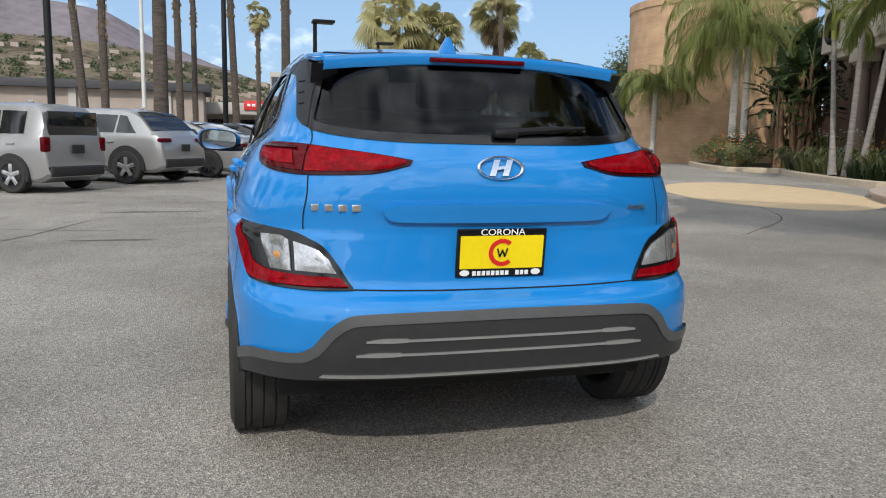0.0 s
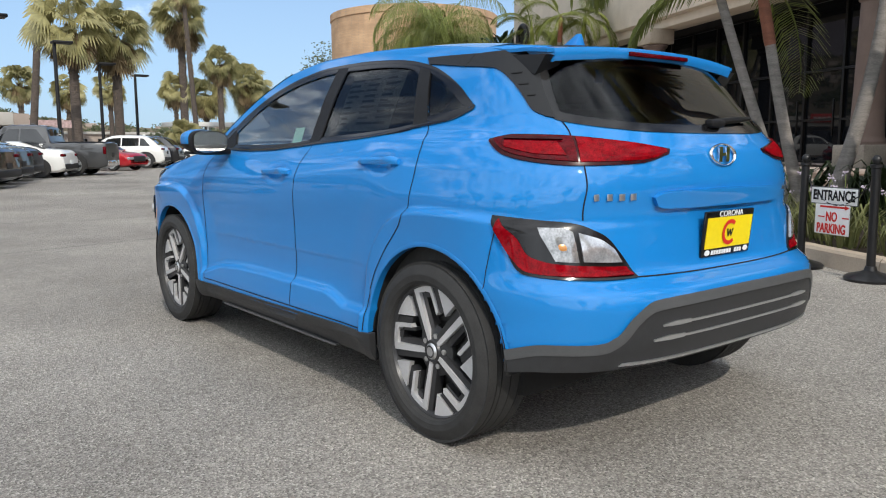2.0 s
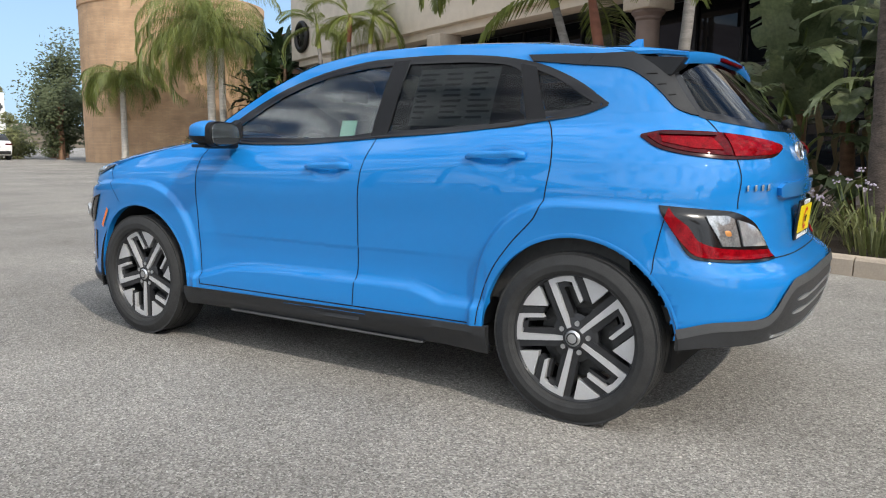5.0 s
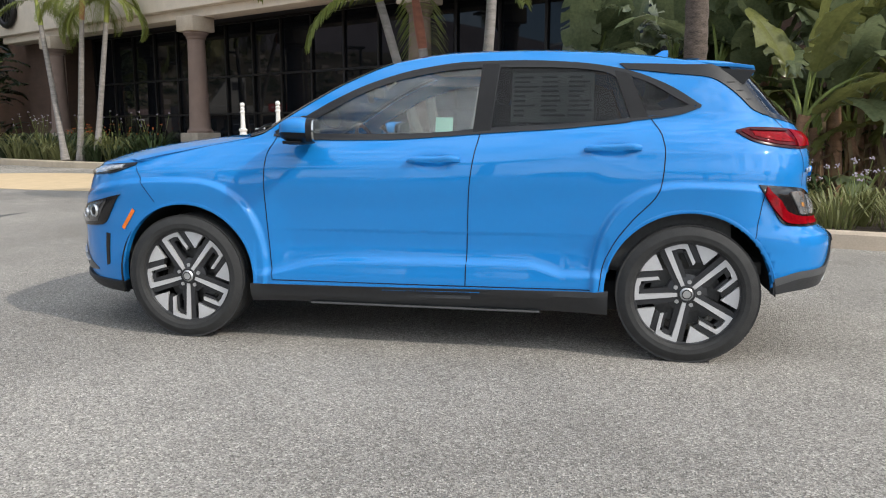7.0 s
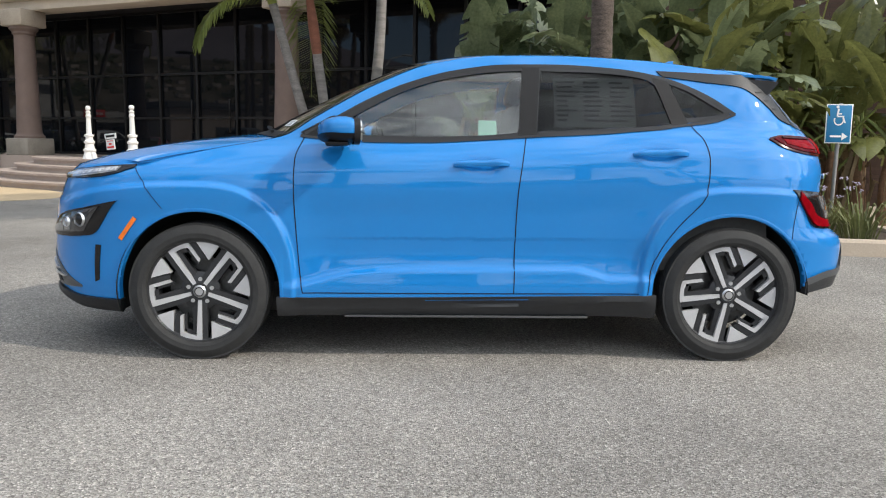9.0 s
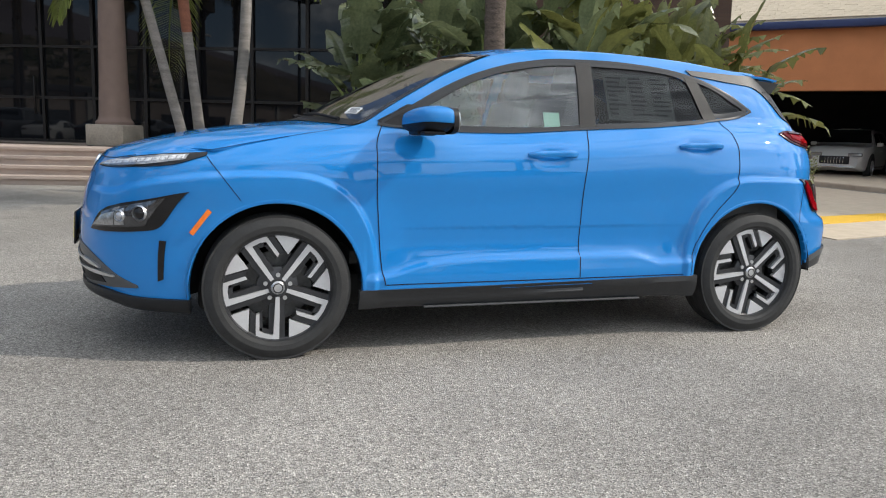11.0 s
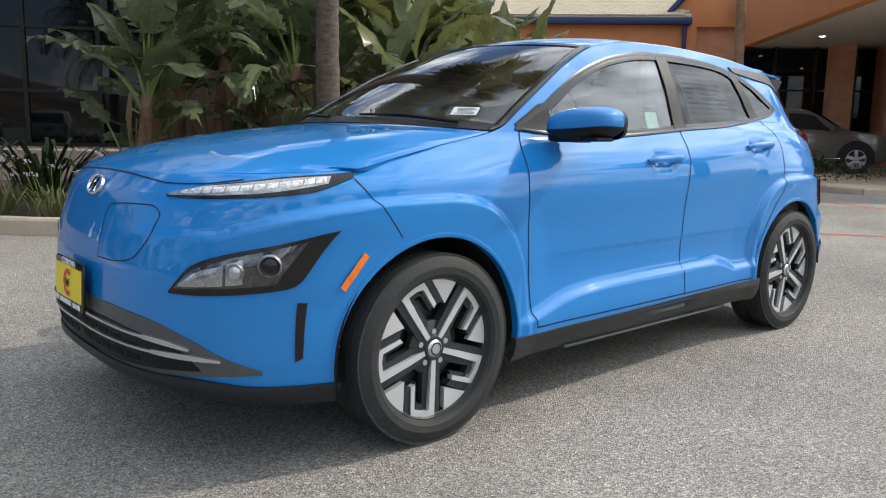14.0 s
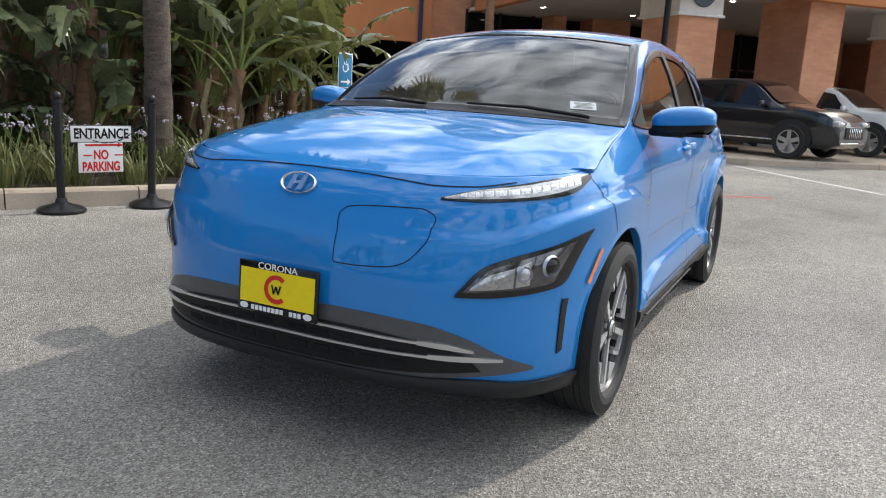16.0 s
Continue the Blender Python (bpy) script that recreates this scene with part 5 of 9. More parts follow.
# charge flap on the nose
cp = [(0.18, 0.80), (0.20, 0.82), (0.30, 0.832), (0.43, 0.836), (0.487, 0.805), (0.45, 0.71), (0.41, 0.672), (0.36, 0.657), (0.25, 0.65), (0.185, 0.65), (0.18, 0.70)]
pts = [Nn(*q) for q in cp]
strip("charge_flap_seam", pts + pts[:1], GAP, 0.003, 0.0016, -1, steps=6)

# wipers, stickers
for x0, x1, q in ((0.10, 0.62, 0.4), (-0.62, -0.05, 0.4)):
    a = SCREEN[1][int((x0 / 0.77 + 1) * 16)] + Vector((0, 0.012, 0.014))
    b = SCREEN[2][int((x1 / 0.77 + 1) * 16)] + Vector((0, 0.012, 0.012))
    part("wiper", tube([a, a.lerp(b, 0.5) + Vector((0, 0.02, 0.012)), b], [0.008, 0.007, 0.005], 8), BLACK, car)
panel("cowl", [[p + Vector((0, 0.015, 0.002)) for p in SCREEN[0]], [p + Vector((0, 0.0, 0.005)) for p in SCREEN[1]], [p + Vector((0, 0.004, 0.003)) for p in SCREEN[2]]], BLACK, 0.0)
edgeL, edgeR = [r[0] for r in SCREEN], [r[-1] for r in SCREEN]
for e, s in ((edgeL, 1), (edgeR, -1)):
    panel("screen_edge", [[p + Vector((0, 0, 0.004)), p + Vector((s * 0.022, 0.012, 0.010)), p + Vector((s * 0.05, 0.012, 0.004))] for p in e], GLOSSB, 0.0)
panel("screen_header", [[p + Vector((0, 0.004, 0.003)) for p in SCREEN[24]], [p + Vector((0, 0.004, 0.003)) for p in SCREEN[23]]], GLOSSB, 0.0)
part("rear_wiper", tube([(0.02, -1.868, 1.168), (0.2, -1.858, 1.182), (0.34, -1.832, 1.19)], [0.014, 0.012, 0.006], 8), BLACK, car)
part("rear_wiper_cap", boxed(0.03, -1.872, 1.165, 0.09, 0.04, 0.03, bevel=0.012), BLACK, car)
q = SCREEN[3][5] + Vector((0, 0.01, 0.008))
sx, sy = Vector((0.913, 0.407, 0.017)), Vector((-0.13, 0.33, -0.27)).normalized()
sn = sx.cross(sy).normalized() * (1 if sx.cross(sy).z > 0 else -1)
sm = Matrix((sx, sn.cross(sx), sn)).transposed().to_4x4()
sm.translation = Vector((-0.548, 0.896, 1.1525)) + sn * 0.004
stick = part("screen_sticker", boxed(0, 0, 0, 0.11, 0.05, 0.001, sm), PAPER, car, "white paper sticker")
for k in range(5):
    part("print_bar", boxed(-0.004 * (k % 2), 0.016 - 0.008 * k, 0.0008, 0.085 - 0.012 * (k % 3), 0.0035, 0.0006, sm), GREYPL, stick, "", 0)
rows = [[skin(y, z, -0.010) for z in (1.10, 1.18)] for y in (-0.05, -0.14)]
v, f = rows_to_mesh(rows)
pydata("window_sticker", v, f, MINT, car, "mint green paper sticker", 0)
rows = [[skin(y, z, -0.012) for z in (1.155, 1.28, 1.405)] for y in (-0.43, -0.6, -0.84)]
v, f = rows_to_mesh(rows)
pydata("window_sheet", v, f, PAPER, car, "white printed price sheet inside the glass", 0)
bm = bmesh.new()
for i in range(3):
    for k in range(9):
        y0, z0, ln = -0.445 - 0.135 * i, 1.385 - 0.024 * k, random.uniform(0.05, 0.12)
        vs = [bm.verts.new(skin(y, z, -0.0095)) for y, z in ((y0, z0), (y0 - ln, z0), (y0 - ln, z0 - 0.010), (y0, z0 - 0.010))]
        bm.faces.new(vs)
part("sheet_print", bm, GREYPL, car, "grey print bars", 0)

# ---- cabin ----
part("cabin_floor", boxed(0, -0.35, 0.45, 1.5, 2.6, 0.06), CABIN, car)
bm = boxed(0, 0.74, 0.93, 1.42, 0.42, 0.24, bevel=0.06)
box(bm, 0, 0.50, 0.75, 0.22, 0.5, 0.4, bevel=0.04)
part("dashboard", bm, CABIN, car)
bm = lathe([(0.175, -0.012), (0.19, 0.0), (0.175, 0.012), (0.16, 0.0), (0.175, -0.012)], 40, "z", Matrix.Translation((-0.36, 0.40, 0.98)) @ Matrix.Rotation(radians(68), 4, "X"))
box(bm, 0, 0, 0, 0.32, 0.045, 0.02, Matrix.Translation((-0.36, 0.40, 0.98)) @ Matrix.Rotation(radians(68), 4, "X"))
part("steering_wheel", bm, CABIN, car)


def seat(x, y, wide=0.5, back=0.62):
    bm = bmesh.new()
    box(bm, x, y + 0.05, 0.66, wide, 0.5, 0.16, bevel=0.05)
    box(bm, 0, 0, 0, wide - 0.04, 0.13, back, Matrix.Translation((x, y - 0.26, 0.97)) @ Matrix.Rotation(radians(14), 4, "X"), bevel=0.05)
    part("car_seat", bm, SEAT, car)
    for xx in ((x,) if wide < 0.6 else (x - 0.36, x, x + 0.36)):
        part("headrest", boxed(0, 0, 0, 0.24, 0.09, 0.17, Matrix.Translation((xx, y - 0.37, 0.97 + back / 2 + 0.10)) @ Matrix.Rotation(radians(12), 4, "X"), 0.035), SEAT, car)


seat(-0.36, 0.02)
seat(0.36, 0.02)
seat(0.0, -0.82, 1.2, 0.56)
part("rear_shelf", boxed(0, -1.42, 1.02, 1.1, 0.5, 0.03), CABIN, car)
part("interior_mirror", boxed(0, 0.46, 1.34, 0.22, 0.03, 0.065, bevel=0.012), CABIN, car)
for sd in (-1, 1):
    rows = [[skin(y, z, -0.07, sd) for z in (0.45, 0.8, 1.03)] for y in (0.85, 0.3, -0.3, -0.9, -1.4)]
    v, f = rows_to_mesh(rows)
    pydata("door_card", v, f, CABIN, car, smooth=0)
rows = [[Vector((x * 0.52, y, 1.465)) for x in (-1, 0, 1)] for y in (0.15, -0.6, -1.35)]
v, f = rows_to_mesh(rows)
pydata("headlining", v, f, mat("headlining_cloth", (0.35, 0.35, 0.34), 0.9, var=0.1), car, smooth=0)

# ---- the main building ----
FASCIA = mat("pale_render", (0.60, 0.53, 0.44), 0.85, var=0.12, scale=3, fine=60, bump=0.15, bump_scale=80)
COLUMN = mat("cast_stone", (0.165, 0.118, 0.098), 0.8, var=0.15, scale=4, fine=60, bump=0.15, bump_scale=90)
# pedestal stone, darker and more mottled than the fascia render
PEDESTAL = mat("mottled_pale_stone", (0.27, 0.24, 0.20), 0.9, var=0.3, scale=3, fine=40, bump=0.2, bump_scale=60)
CAPITAL = mat("tan_cast_stone", (0.38, 0.32, 0.25), 0.9, var=0.2, scale=3, fine=40, bump=0.15, bump_scale=60)
DARKFR = mat("dark_bronze_frame", (0.02, 0.018, 0.017), 0.4, 0.5, var=0.15, scale=20)
SHOPGL = mat("dark_shop_glass", (0.006, 0.007, 0.009), 0.02, var=0.2, scale=1.5, ior=1.45, spec=0.34)
# near-black colour carries the shade inside the rooms and under the soffit
SHADEBLACK = mat("interior_shade_black", (0.02, 0.02, 0.022), 0.9, var=0.4, scale=2)


def brick_material(name, color, mortar, scale):
    """Brickwork too far off to be built brick by brick: courses, joints and uneven tint."""
    m = mat(name, color, 0.9)
    n, l = m.node_tree.nodes, m.node_tree.links
    b = n["Principled BSDF"]
    co = n.new("ShaderNodeTexCoord")
    mp = n.new("ShaderNodeMapping")
    mp.inputs["Rotation"].default_value = (radians(90), 0, 0)
    br = n.new("ShaderNodeTexBrick")
    br.inputs["Scale"].default_value = scale
    br.inputs["Color1"].default_value = (*color, 1)
    br.inputs["Color2"].default_value = (*[c * 0.88 for c in color], 1)
    br.inputs["Mortar"].default_value = (*mortar, 1)
    br.inputs["Mortar Size"].default_value = 0.013
    br.inputs["Brick Width"].default_value, br.inputs["Row Height"].default_value = 0.62, 0.22
    l.new(co.outputs["Object"], mp.inputs["Vector"])
    l.new(mp.outputs["Vector"], br.inputs["Vector"])
    no = n.new("ShaderNodeTexNoise")
    no.inputs["Scale"].default_value, no.inputs["Detail"].default_value = 1.3, 6
    l.new(co.outputs["Object"], no.inputs["Vector"])
    mx = n.new("ShaderNodeMixRGB")
    mx.blend_type, mx.inputs["Fac"].default_value = "OVERLAY", 0.35
    l.new(br.outputs["Color"], mx.inputs["Color1"])
    l.new(no.outputs["Fac"], mx.inputs["Color2"])
    l.new(mx.outputs["Color"], b.inputs["Base Color"])
    bu = n.new("ShaderNodeBump")
    bu.inputs["Strength"].default_value, bu.inputs["Distance"].default_value = 0.5, 0.012
    l.new(br.outputs["Fac"], bu.inputs["Height"])
    bu.invert = True
    l.new(bu.outputs["Normal"], b.inputs["Normal"])
    return m


BRICK = brick_material("tan_brickwork", (0.54, 0.35, 0.21), (0.40, 0.29, 0.20), 2.8)
# brown brick with its colour lowered to hold the shade on these walls
BROWN = brick_material("shaded_brown_brickwork", (0.085, 0.052, 0.038), (0.06, 0.042, 0.033), 2.8)


def local(bm):
    bmesh.ops.transform(bm, matrix=MB, verts=bm.verts)
    return bm


hall = new("showroom_building")
tagged(hall, "showroom with pale fascia, stone columns and dark glass front", "building")
# upper fascia is out of view, its height added to block sky light and reflections
part("fascia", local(boxed(-0.35, -1.6, 7.155, 27.1, 4.3, 4.79, bevel=0.03)), FASCIA, hall, "pale rendered fascia band")
part("fascia_beam", local(boxed(-0.35, -0.06, 4.635, 26.7, 0.7, 0.25, bevel=0.02)), FASCIA, hall)
part("soffit", local(boxed(-0.35, -1.9, 4.70, 26.7, 2.9, 0.06)), SHADEBLACK, hall)
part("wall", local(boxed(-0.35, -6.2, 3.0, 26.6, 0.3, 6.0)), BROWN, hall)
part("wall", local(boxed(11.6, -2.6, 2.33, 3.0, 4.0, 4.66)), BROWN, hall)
for s in (9.15, 0.95, -7.6):
    c = new("column")
    c.parent = hall
    base = 0.62
    part("pedestal", local(boxed(s, 0.25, base + 0.23, 0.86, 0.86, 0.46, bevel=0.03)), PEDESTAL, c, "pale stone pedestal")
    m = MB @ Matrix.Translation((s, 0.25, 0))
    part("shaft", lathe([(0.39, base + 0.45), (0.39, base + 0.52), (0.34, base + 0.57), (0.32, base + 0.63), (0.29, base + 1.5), (0.255, 3.85), (0.295, 3.89), (0.295, 3.94), (0.37, 4.02), (0.37, 4.09)], 28, "z", m), COLUMN, c, "round stone shaft")
    part("capital", local(boxed(s, 0.25, 4.30, 0.80, 0.80, 0.44, bevel=0.03)), CAPITAL, c)
# glass front in panes between dark bars
front = new("glass_front")
front.parent = hall
S0, S1, STEP = -13.94, 10.05, 1.33
cols = int((S1 - S0) / STEP)
zs = [0.66, 1.70, 2.92, 4.62]
for i in range(cols):
    s = S0 + STEP * (i + 0.5)
    for z0, z1 in zip(zs, zs[1:]):
        part("pane", local(boxed(s, -1.75 + random.uniform(-0.003, 0.003), (z0 + z1) / 2, STEP - 0.07, 0.02, z1 - z0 - 0.05, Matrix.Rotation(0, 4, "Z"))), SHOPGL, front, smooth=0)
for i in range(cols + 1):
    part("mullion", local(boxed(S0 + STEP * i, -1.73, 2.64, 0.075, 0.12, 4.0)), DARKFR, front, smooth=0)
for z in zs:
    part("rail", local(boxed((S0 + S1) / 2, -1.725, z, cols * STEP, 0.10, 0.06)), DARKFR, front, smooth=0)
part("back_wall", local(boxed((S0 + S1) / 2, -2.4, 2.64, 23.6, 0.1, 4.0)), SHADEBLACK, front, smooth=0)
for s in (-3.15, -4.45):
    part("door_pull", local(boxed(s, -1.62, 1.75, 0.04, 0.05, 0.9, bevel=0.01)), DARKFR, front)
# dark wreath on the fascia
wr = lathe([(0.56 + 0.12 * math.cos(t), 0.10 * math.sin(t)) for t in np.linspace(0, 2 * math.pi, 13)], 40, "z", MB @ Matrix.Translation((11.75, 0.66, 5.65)) @ Matrix.Rotation(radians(90), 4, "X"))
ob = part("wall_emblem", wr, DARKFR, None, "", 40)
tagged(ob, "dark round metal wreath fixed to the fascia", "emblem")
for k in range(5):
    part("emblem_bar", boxed(0, 0, 0, 0.07, 0.05 + 0.004 * k, 1.0, MB @ Matrix.Translation((11.75, 0.64, 5.65)) @ Matrix.Rotation(k * 0.63, 4, "Y")), DARKFR, ob)
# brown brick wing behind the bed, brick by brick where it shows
tagged(part("wall_1", prism([(-15.3, -0.2), (-13.9, -0.2), (-13.9, -6), (-15.3, -6)], 0, 6.0, MB), BROWN, None, "", 0), "brown brick wall, its shade put into the colour", "wall", kind="structure")
tagged(part("wall_2", prism([(-20.5, -0.9), (-15.3, -0.9), (-15.3, -6), (-20.5, -6)], 0, 5.6, MB), BROWN, None, "", 0), "brown brick wall, its shade put into the colour", "wall", kind="structure")
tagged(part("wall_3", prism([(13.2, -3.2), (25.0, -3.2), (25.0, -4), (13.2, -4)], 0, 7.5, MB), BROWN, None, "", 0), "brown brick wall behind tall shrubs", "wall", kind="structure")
# tan brick tower, curved
tower = new("round_tower")
tagged(tower, "round tan brick tower with a plain parapet", "tower")
part("wall", lathe([(5.2, -0.1), (5.2, 8.68), (0, 8.68)], 72, "z", Matrix.Translation((27.5, 36.7, 0))), BRICK, tower, "tan brick drum", 30)
part("parapet", lathe([(5.2, 8.684), (5.26, 8.70), (5.26, 9.1), (4.8, 9.1), (4.8, 8.684)], 72, "z", Matrix.Translation((27.5, 36.7, 0))), BRICK, tower, "", 30)

# white bollards with ball tops on the terrace, a small sign between them
BOLW = mat("white_bollard_paint", (0.78, 0.77, 0.74), 0.5, var=0.08, scale=20)


def bollard(p):
    b = new("bollard")
    tagged(b, "white turned bollard with a ball top on the steps", "bollard", "bollards by the entrance")
    b.location = p
    part("base", lathe([(0, 0), (0.26, 0), (0.26, 0.03), (0.22, 0.06), (0.16, 0.18), (0.12, 0.32), (0.14, 0.345), (0.14, 0.375), (0.105, 0.40), (0.095, 0.50), (0.12, 0.525), (0.12, 0.56), (0.085, 0.585), (0.078, 0.65), (0.105, 0.675), (0.105, 0.71), (0.06, 0.73), (0, 0.73)], 24), BOLW, b, smooth=30)
    part("post", lathe([(0.062, 0.72), (0.048, 1.10), (0.058, 1.115), (0.066, 1.135), (0.058, 1.155), (0.047, 1.17), (0.044, 1.20), (0.060, 1.215), (0.060, 1.235), (0.034, 1.25), (0.03, 1.27)], 20), BOLW, b, smooth=30)
    part("ball", lathe([(0, 1.375), (0.03, 1.368), (0.053, 1.347), (0.060, 1.315), (0.052, 1.283), (0.026, 1.26), (0, 1.253)], 20), BOLW, b, smooth=60)
    return b


bo = bollard(MB @ Vector((-3.5, 2.27, 0.465)))
copy_thing(bo, Matrix.Translation(MB @ Vector((-4.95, 2.40, 0.465))))
nm_ = MB @ Matrix.Translation((-4.2, 2.30, 1.02)) @ Matrix.Rotation(0.10, 4, "Y")
nt = part("notice", boxed(0, 0, 0.13, 0.34, 0.02, 0.12, nm_), PAPER, None, "", 0)
tagged(nt, "small white and red notice hanging between the bollards", "sign")
part("lower_board", boxed(0.02, 0, -0.06, 0.25, 0.02, 0.23, nm_), PAPER, nt, "", 0)
for dx, dz, wd, hg, mt in ((0, 0.13, 0.26, 0.05, GAP), (0.02, 0.02, 0.18, 0.015, RED), (0.02, -0.05, 0.08, 0.04, RED), (0.02, -0.12, 0.20, 0.04, RED)):
    part("notice_bar", boxed(dx, 0.012, dz, wd, 0.006, hg, nm_), mt, nt, smooth=0)

# black stanchions with a chain and the entrance sign
STAN = mat("black_stanchion", (0.012, 0.012, 0.013), 0.35, var=0.2, scale=20)


def stanchion(x, y, lean=0):
    st = new("stanchion")
    tagged(st, "black stanchion post on a round domed base", "stanchion", "stanchions by the kerb")
    st.location = (x, y, 0)
    st.rotation_euler = (0, radians(lean), 0)
    part("base", lathe([(0, 0.0), (0.19, 0.0), (0.195, 0.025), (0.17, 0.045), (0.08, 0.07), (0.05, 0.085), (0.04, 0.12), (0, 0.12)], 32), STAN, st, smooth=40)
    part("post", lathe([(0.034, 0.1), (0.034, 0.9), (0.045, 0.905), (0.045, 0.93), (0.03, 0.935), (0, 0.935)], 20), STAN, st, smooth=40)
    part("knob", lathe([(0, 1.005), (0.02, 1.0), (0.036, 0.975), (0.03, 0.945), (0.018, 0.93)], 18), STAN, st, smooth=60)
    return st


A, B = Vector((4.21, -0.18, 0)), Vector((3.93, -0.89, 0))
s1 = stanchion(A.x, A.y)
stanchion(B.x, B.y, -1.5)
chain = new("chain")
tagged(chain, "black plastic chain hanging between two stanchions", "chain")
CH = 22
def chain_at(t):
    p = A.lerp(B, t)
    return Vector((p.x, p.y, 0.90 - 0.32 * (1 - (2 * t - 1) ** 2) ** 0.8 - 0.0))
for k in range(CH):
    a, b = chain_at((k + 0.0) / CH), chain_at((k + 1.0) / CH)
    q = (b - a).to_track_quat("Z", "Y").to_matrix().to_4x4()
    ring = []
    bm = tube([(0.014 * math.cos(t), 0, 0.026 * math.sin(t)) for t in np.linspace(0, 2 * math.pi, 11)], 0.0045, 5, cap=False)
    bmesh.ops.transform(bm, matrix=Matrix.Translation((a + b) / 2) @ q @ Matrix.Rotation((k % 2) * math.pi / 2, 4, "Z"), verts=bm.verts)
    part("link", bm, STAN, chain, smooth=60)
mid = A.lerp(B, 0.45)
d = (A - B).normalized()
ms = Matrix.Translation((mid.x, mid.y, 0)) @ Matrix.Rotation(math.atan2(d.y, d.x), 4, "Z")
sg = new("entrance_sign")
tagged(sg, "white two-sided entrance and no parking sign on the chain", "sign")
part("upper_board", boxed(0, 0, 0.655, 0.50, 0.012, 0.135, ms, 0.003), WHITE, sg)
part("lower_board", boxed(0.01, 0, 0.455, 0.37, 0.012, 0.255, ms, 0.003), WHITE, sg)
part("border", boxed(0, 0, 0.655, 0.515, 0.008, 0.15, ms, 0.003), GREYPL, sg)
for face in (1, -1):
    fm = ms @ Matrix.Translation((0, -0.008 * face, 0)) @ (Matrix.Rotation(radians(90), 4, "X") if face > 0 else Matrix.Rotation(math.pi, 4, "Z") @ Matrix.Rotation(radians(90), 4, "X"))
    f = 1 if face > 0 else -1
    words("ENTRANCE", 0.12, fm @ Matrix.Translation((0, 0.655, 0)), GAP, sg, width=0.45, depth=0.0015, bold=0.022)
    words("NO", 0.11, fm @ Matrix.Translation((0.01 * f, 0.475, 0)), RED, sg, width=0.12, depth=0.0015, bold=0.028)
    words("PARKING", 0.11, fm @ Matrix.Translation((0.01 * f, 0.375, 0)), RED, sg, width=0.31, depth=0.0015, bold=0.028)
    bm = bmesh.new()
    box(bm, 0.0, 0.562, 0.0, 0.28, 0.016, 0.003, fm)
    box(bm, -0.12, 0.475, 0.0, 0.07, 0.010, 0.003, fm)
    box(bm, 0.14, 0.475, 0.0, 0.07, 0.010, 0.003, fm)
    vs = [bm.verts.new(fm @ Vector(q)) for q in ((0.13, 0.582, 0.0015), (0.18, 0.562, 0.0015), (0.13, 0.542, 0.0015))]
    bm.faces.new(vs)
    part("arrow", bm, RED, sg, "red arrow", 0)

# blue parking sign on a galvanised post
BLUESIGN = mat("blue_sign", (0.01, 0.17, 0.36), 0.45, var=0.06)
GALV = mat("galvanised_steel", (0.42, 0.43, 0.44), 0.45, 0.7, var=0.15, scale=20)
hs = new("accessible_parking_sign")
tagged(hs, "blue accessible parking sign on a steel post", "sign")
hm = pose(4.42, -4.68, 0, 0, 0, -94)
part("post", tube([(4.66, -4.80, 0.05), (4.44, -4.70, 1.60)], 0.024, 10), GALV, hs)
part("border", boxed(0, 0, 1.36, 0.305, 0.006, 0.455, hm, 0.002), WHITE, hs, "white rim")
part("board", boxed(0, 0, 1.36, 0.282, 0.01, 0.432, hm, 0.004), BLUESIGN, hs)
for face in (1, -1):
    bm = bmesh.new()
    y = -0.008 * face
    for cx, cz, sx, sz, rt in ((-0.02, 1.49, 0.02, 0.09, 0.15), (0.015, 1.445, 0.075, 0.016, 0), (0.055, 1.405, 0.016, 0.075, -0.35), (0.0, 1.475, 0.05, 0.014, 0)):
        box(bm, 0, 0, 0, sx, 0.003, sz, hm @ Matrix.Translation((cx * face, y, cz)) @ Matrix.Rotation(rt * face, 4, "Y"))
    hd = lathe([(0, 0), (0.017, 0), (0.017, 0.003), (0, 0.003)], 16, "z", hm @ Matrix.Translation((-0.028 * face, y, 1.555)) @ Matrix.Rotation(radians(90 * face), 4, "X"))
    part("pictogram_dot", hd, WHITE, hs, smooth=0)
    rows = [[hm @ Vector(((-0.005 + r * math.cos(a)) * face, y, 1.40 + r * math.sin(a))) for r in (0.045, 0.060)] for a in np.linspace(radians(150), radians(390), 20)]
    v, f = rows_to_mesh(rows)
    pydata("pictogram_ring", v, f, WHITE, hs, smooth=0)
    part("pictogram", bm, WHITE, hs, "white figure in a wheelchair", 0)
    bm = bmesh.new()
    box(bm, 0, 0, 0, 0.13, 0.003, 0.022, hm @ Matrix.Translation((-0.03, y, 1.215)))
    vs = [bm.verts.new(hm @ Vector((q[0], y * 1.2, q[1]))) for q in ((0.04, 1.26), (0.11, 1.215), (0.04, 1.17))]
    bm.faces.new(vs)
    part("arrow", bm, WHITE, hs, "white arrow", 0)

# ---- orange building with its covered drive ----
ORANGE = brick_material("orange_brickwork", (0.70, 0.33, 0.19), (0.58, 0.34, 0.22), 2.8)
ORANGEP = mat("orange_render", (0.56, 0.22, 0.09), 0.85, var=0.10, scale=2, fine=50, bump=0.12, bump_scale=90)
WHITEST = mat("white_stone", (0.76, 0.73, 0.68), 0.8, var=0.10, scale=4, fine=50, bump=0.12, bump_scale=80)
NAVY = mat("navy_gutter", (0.02, 0.035, 0.11), 0.45, var=0.15, scale=8)
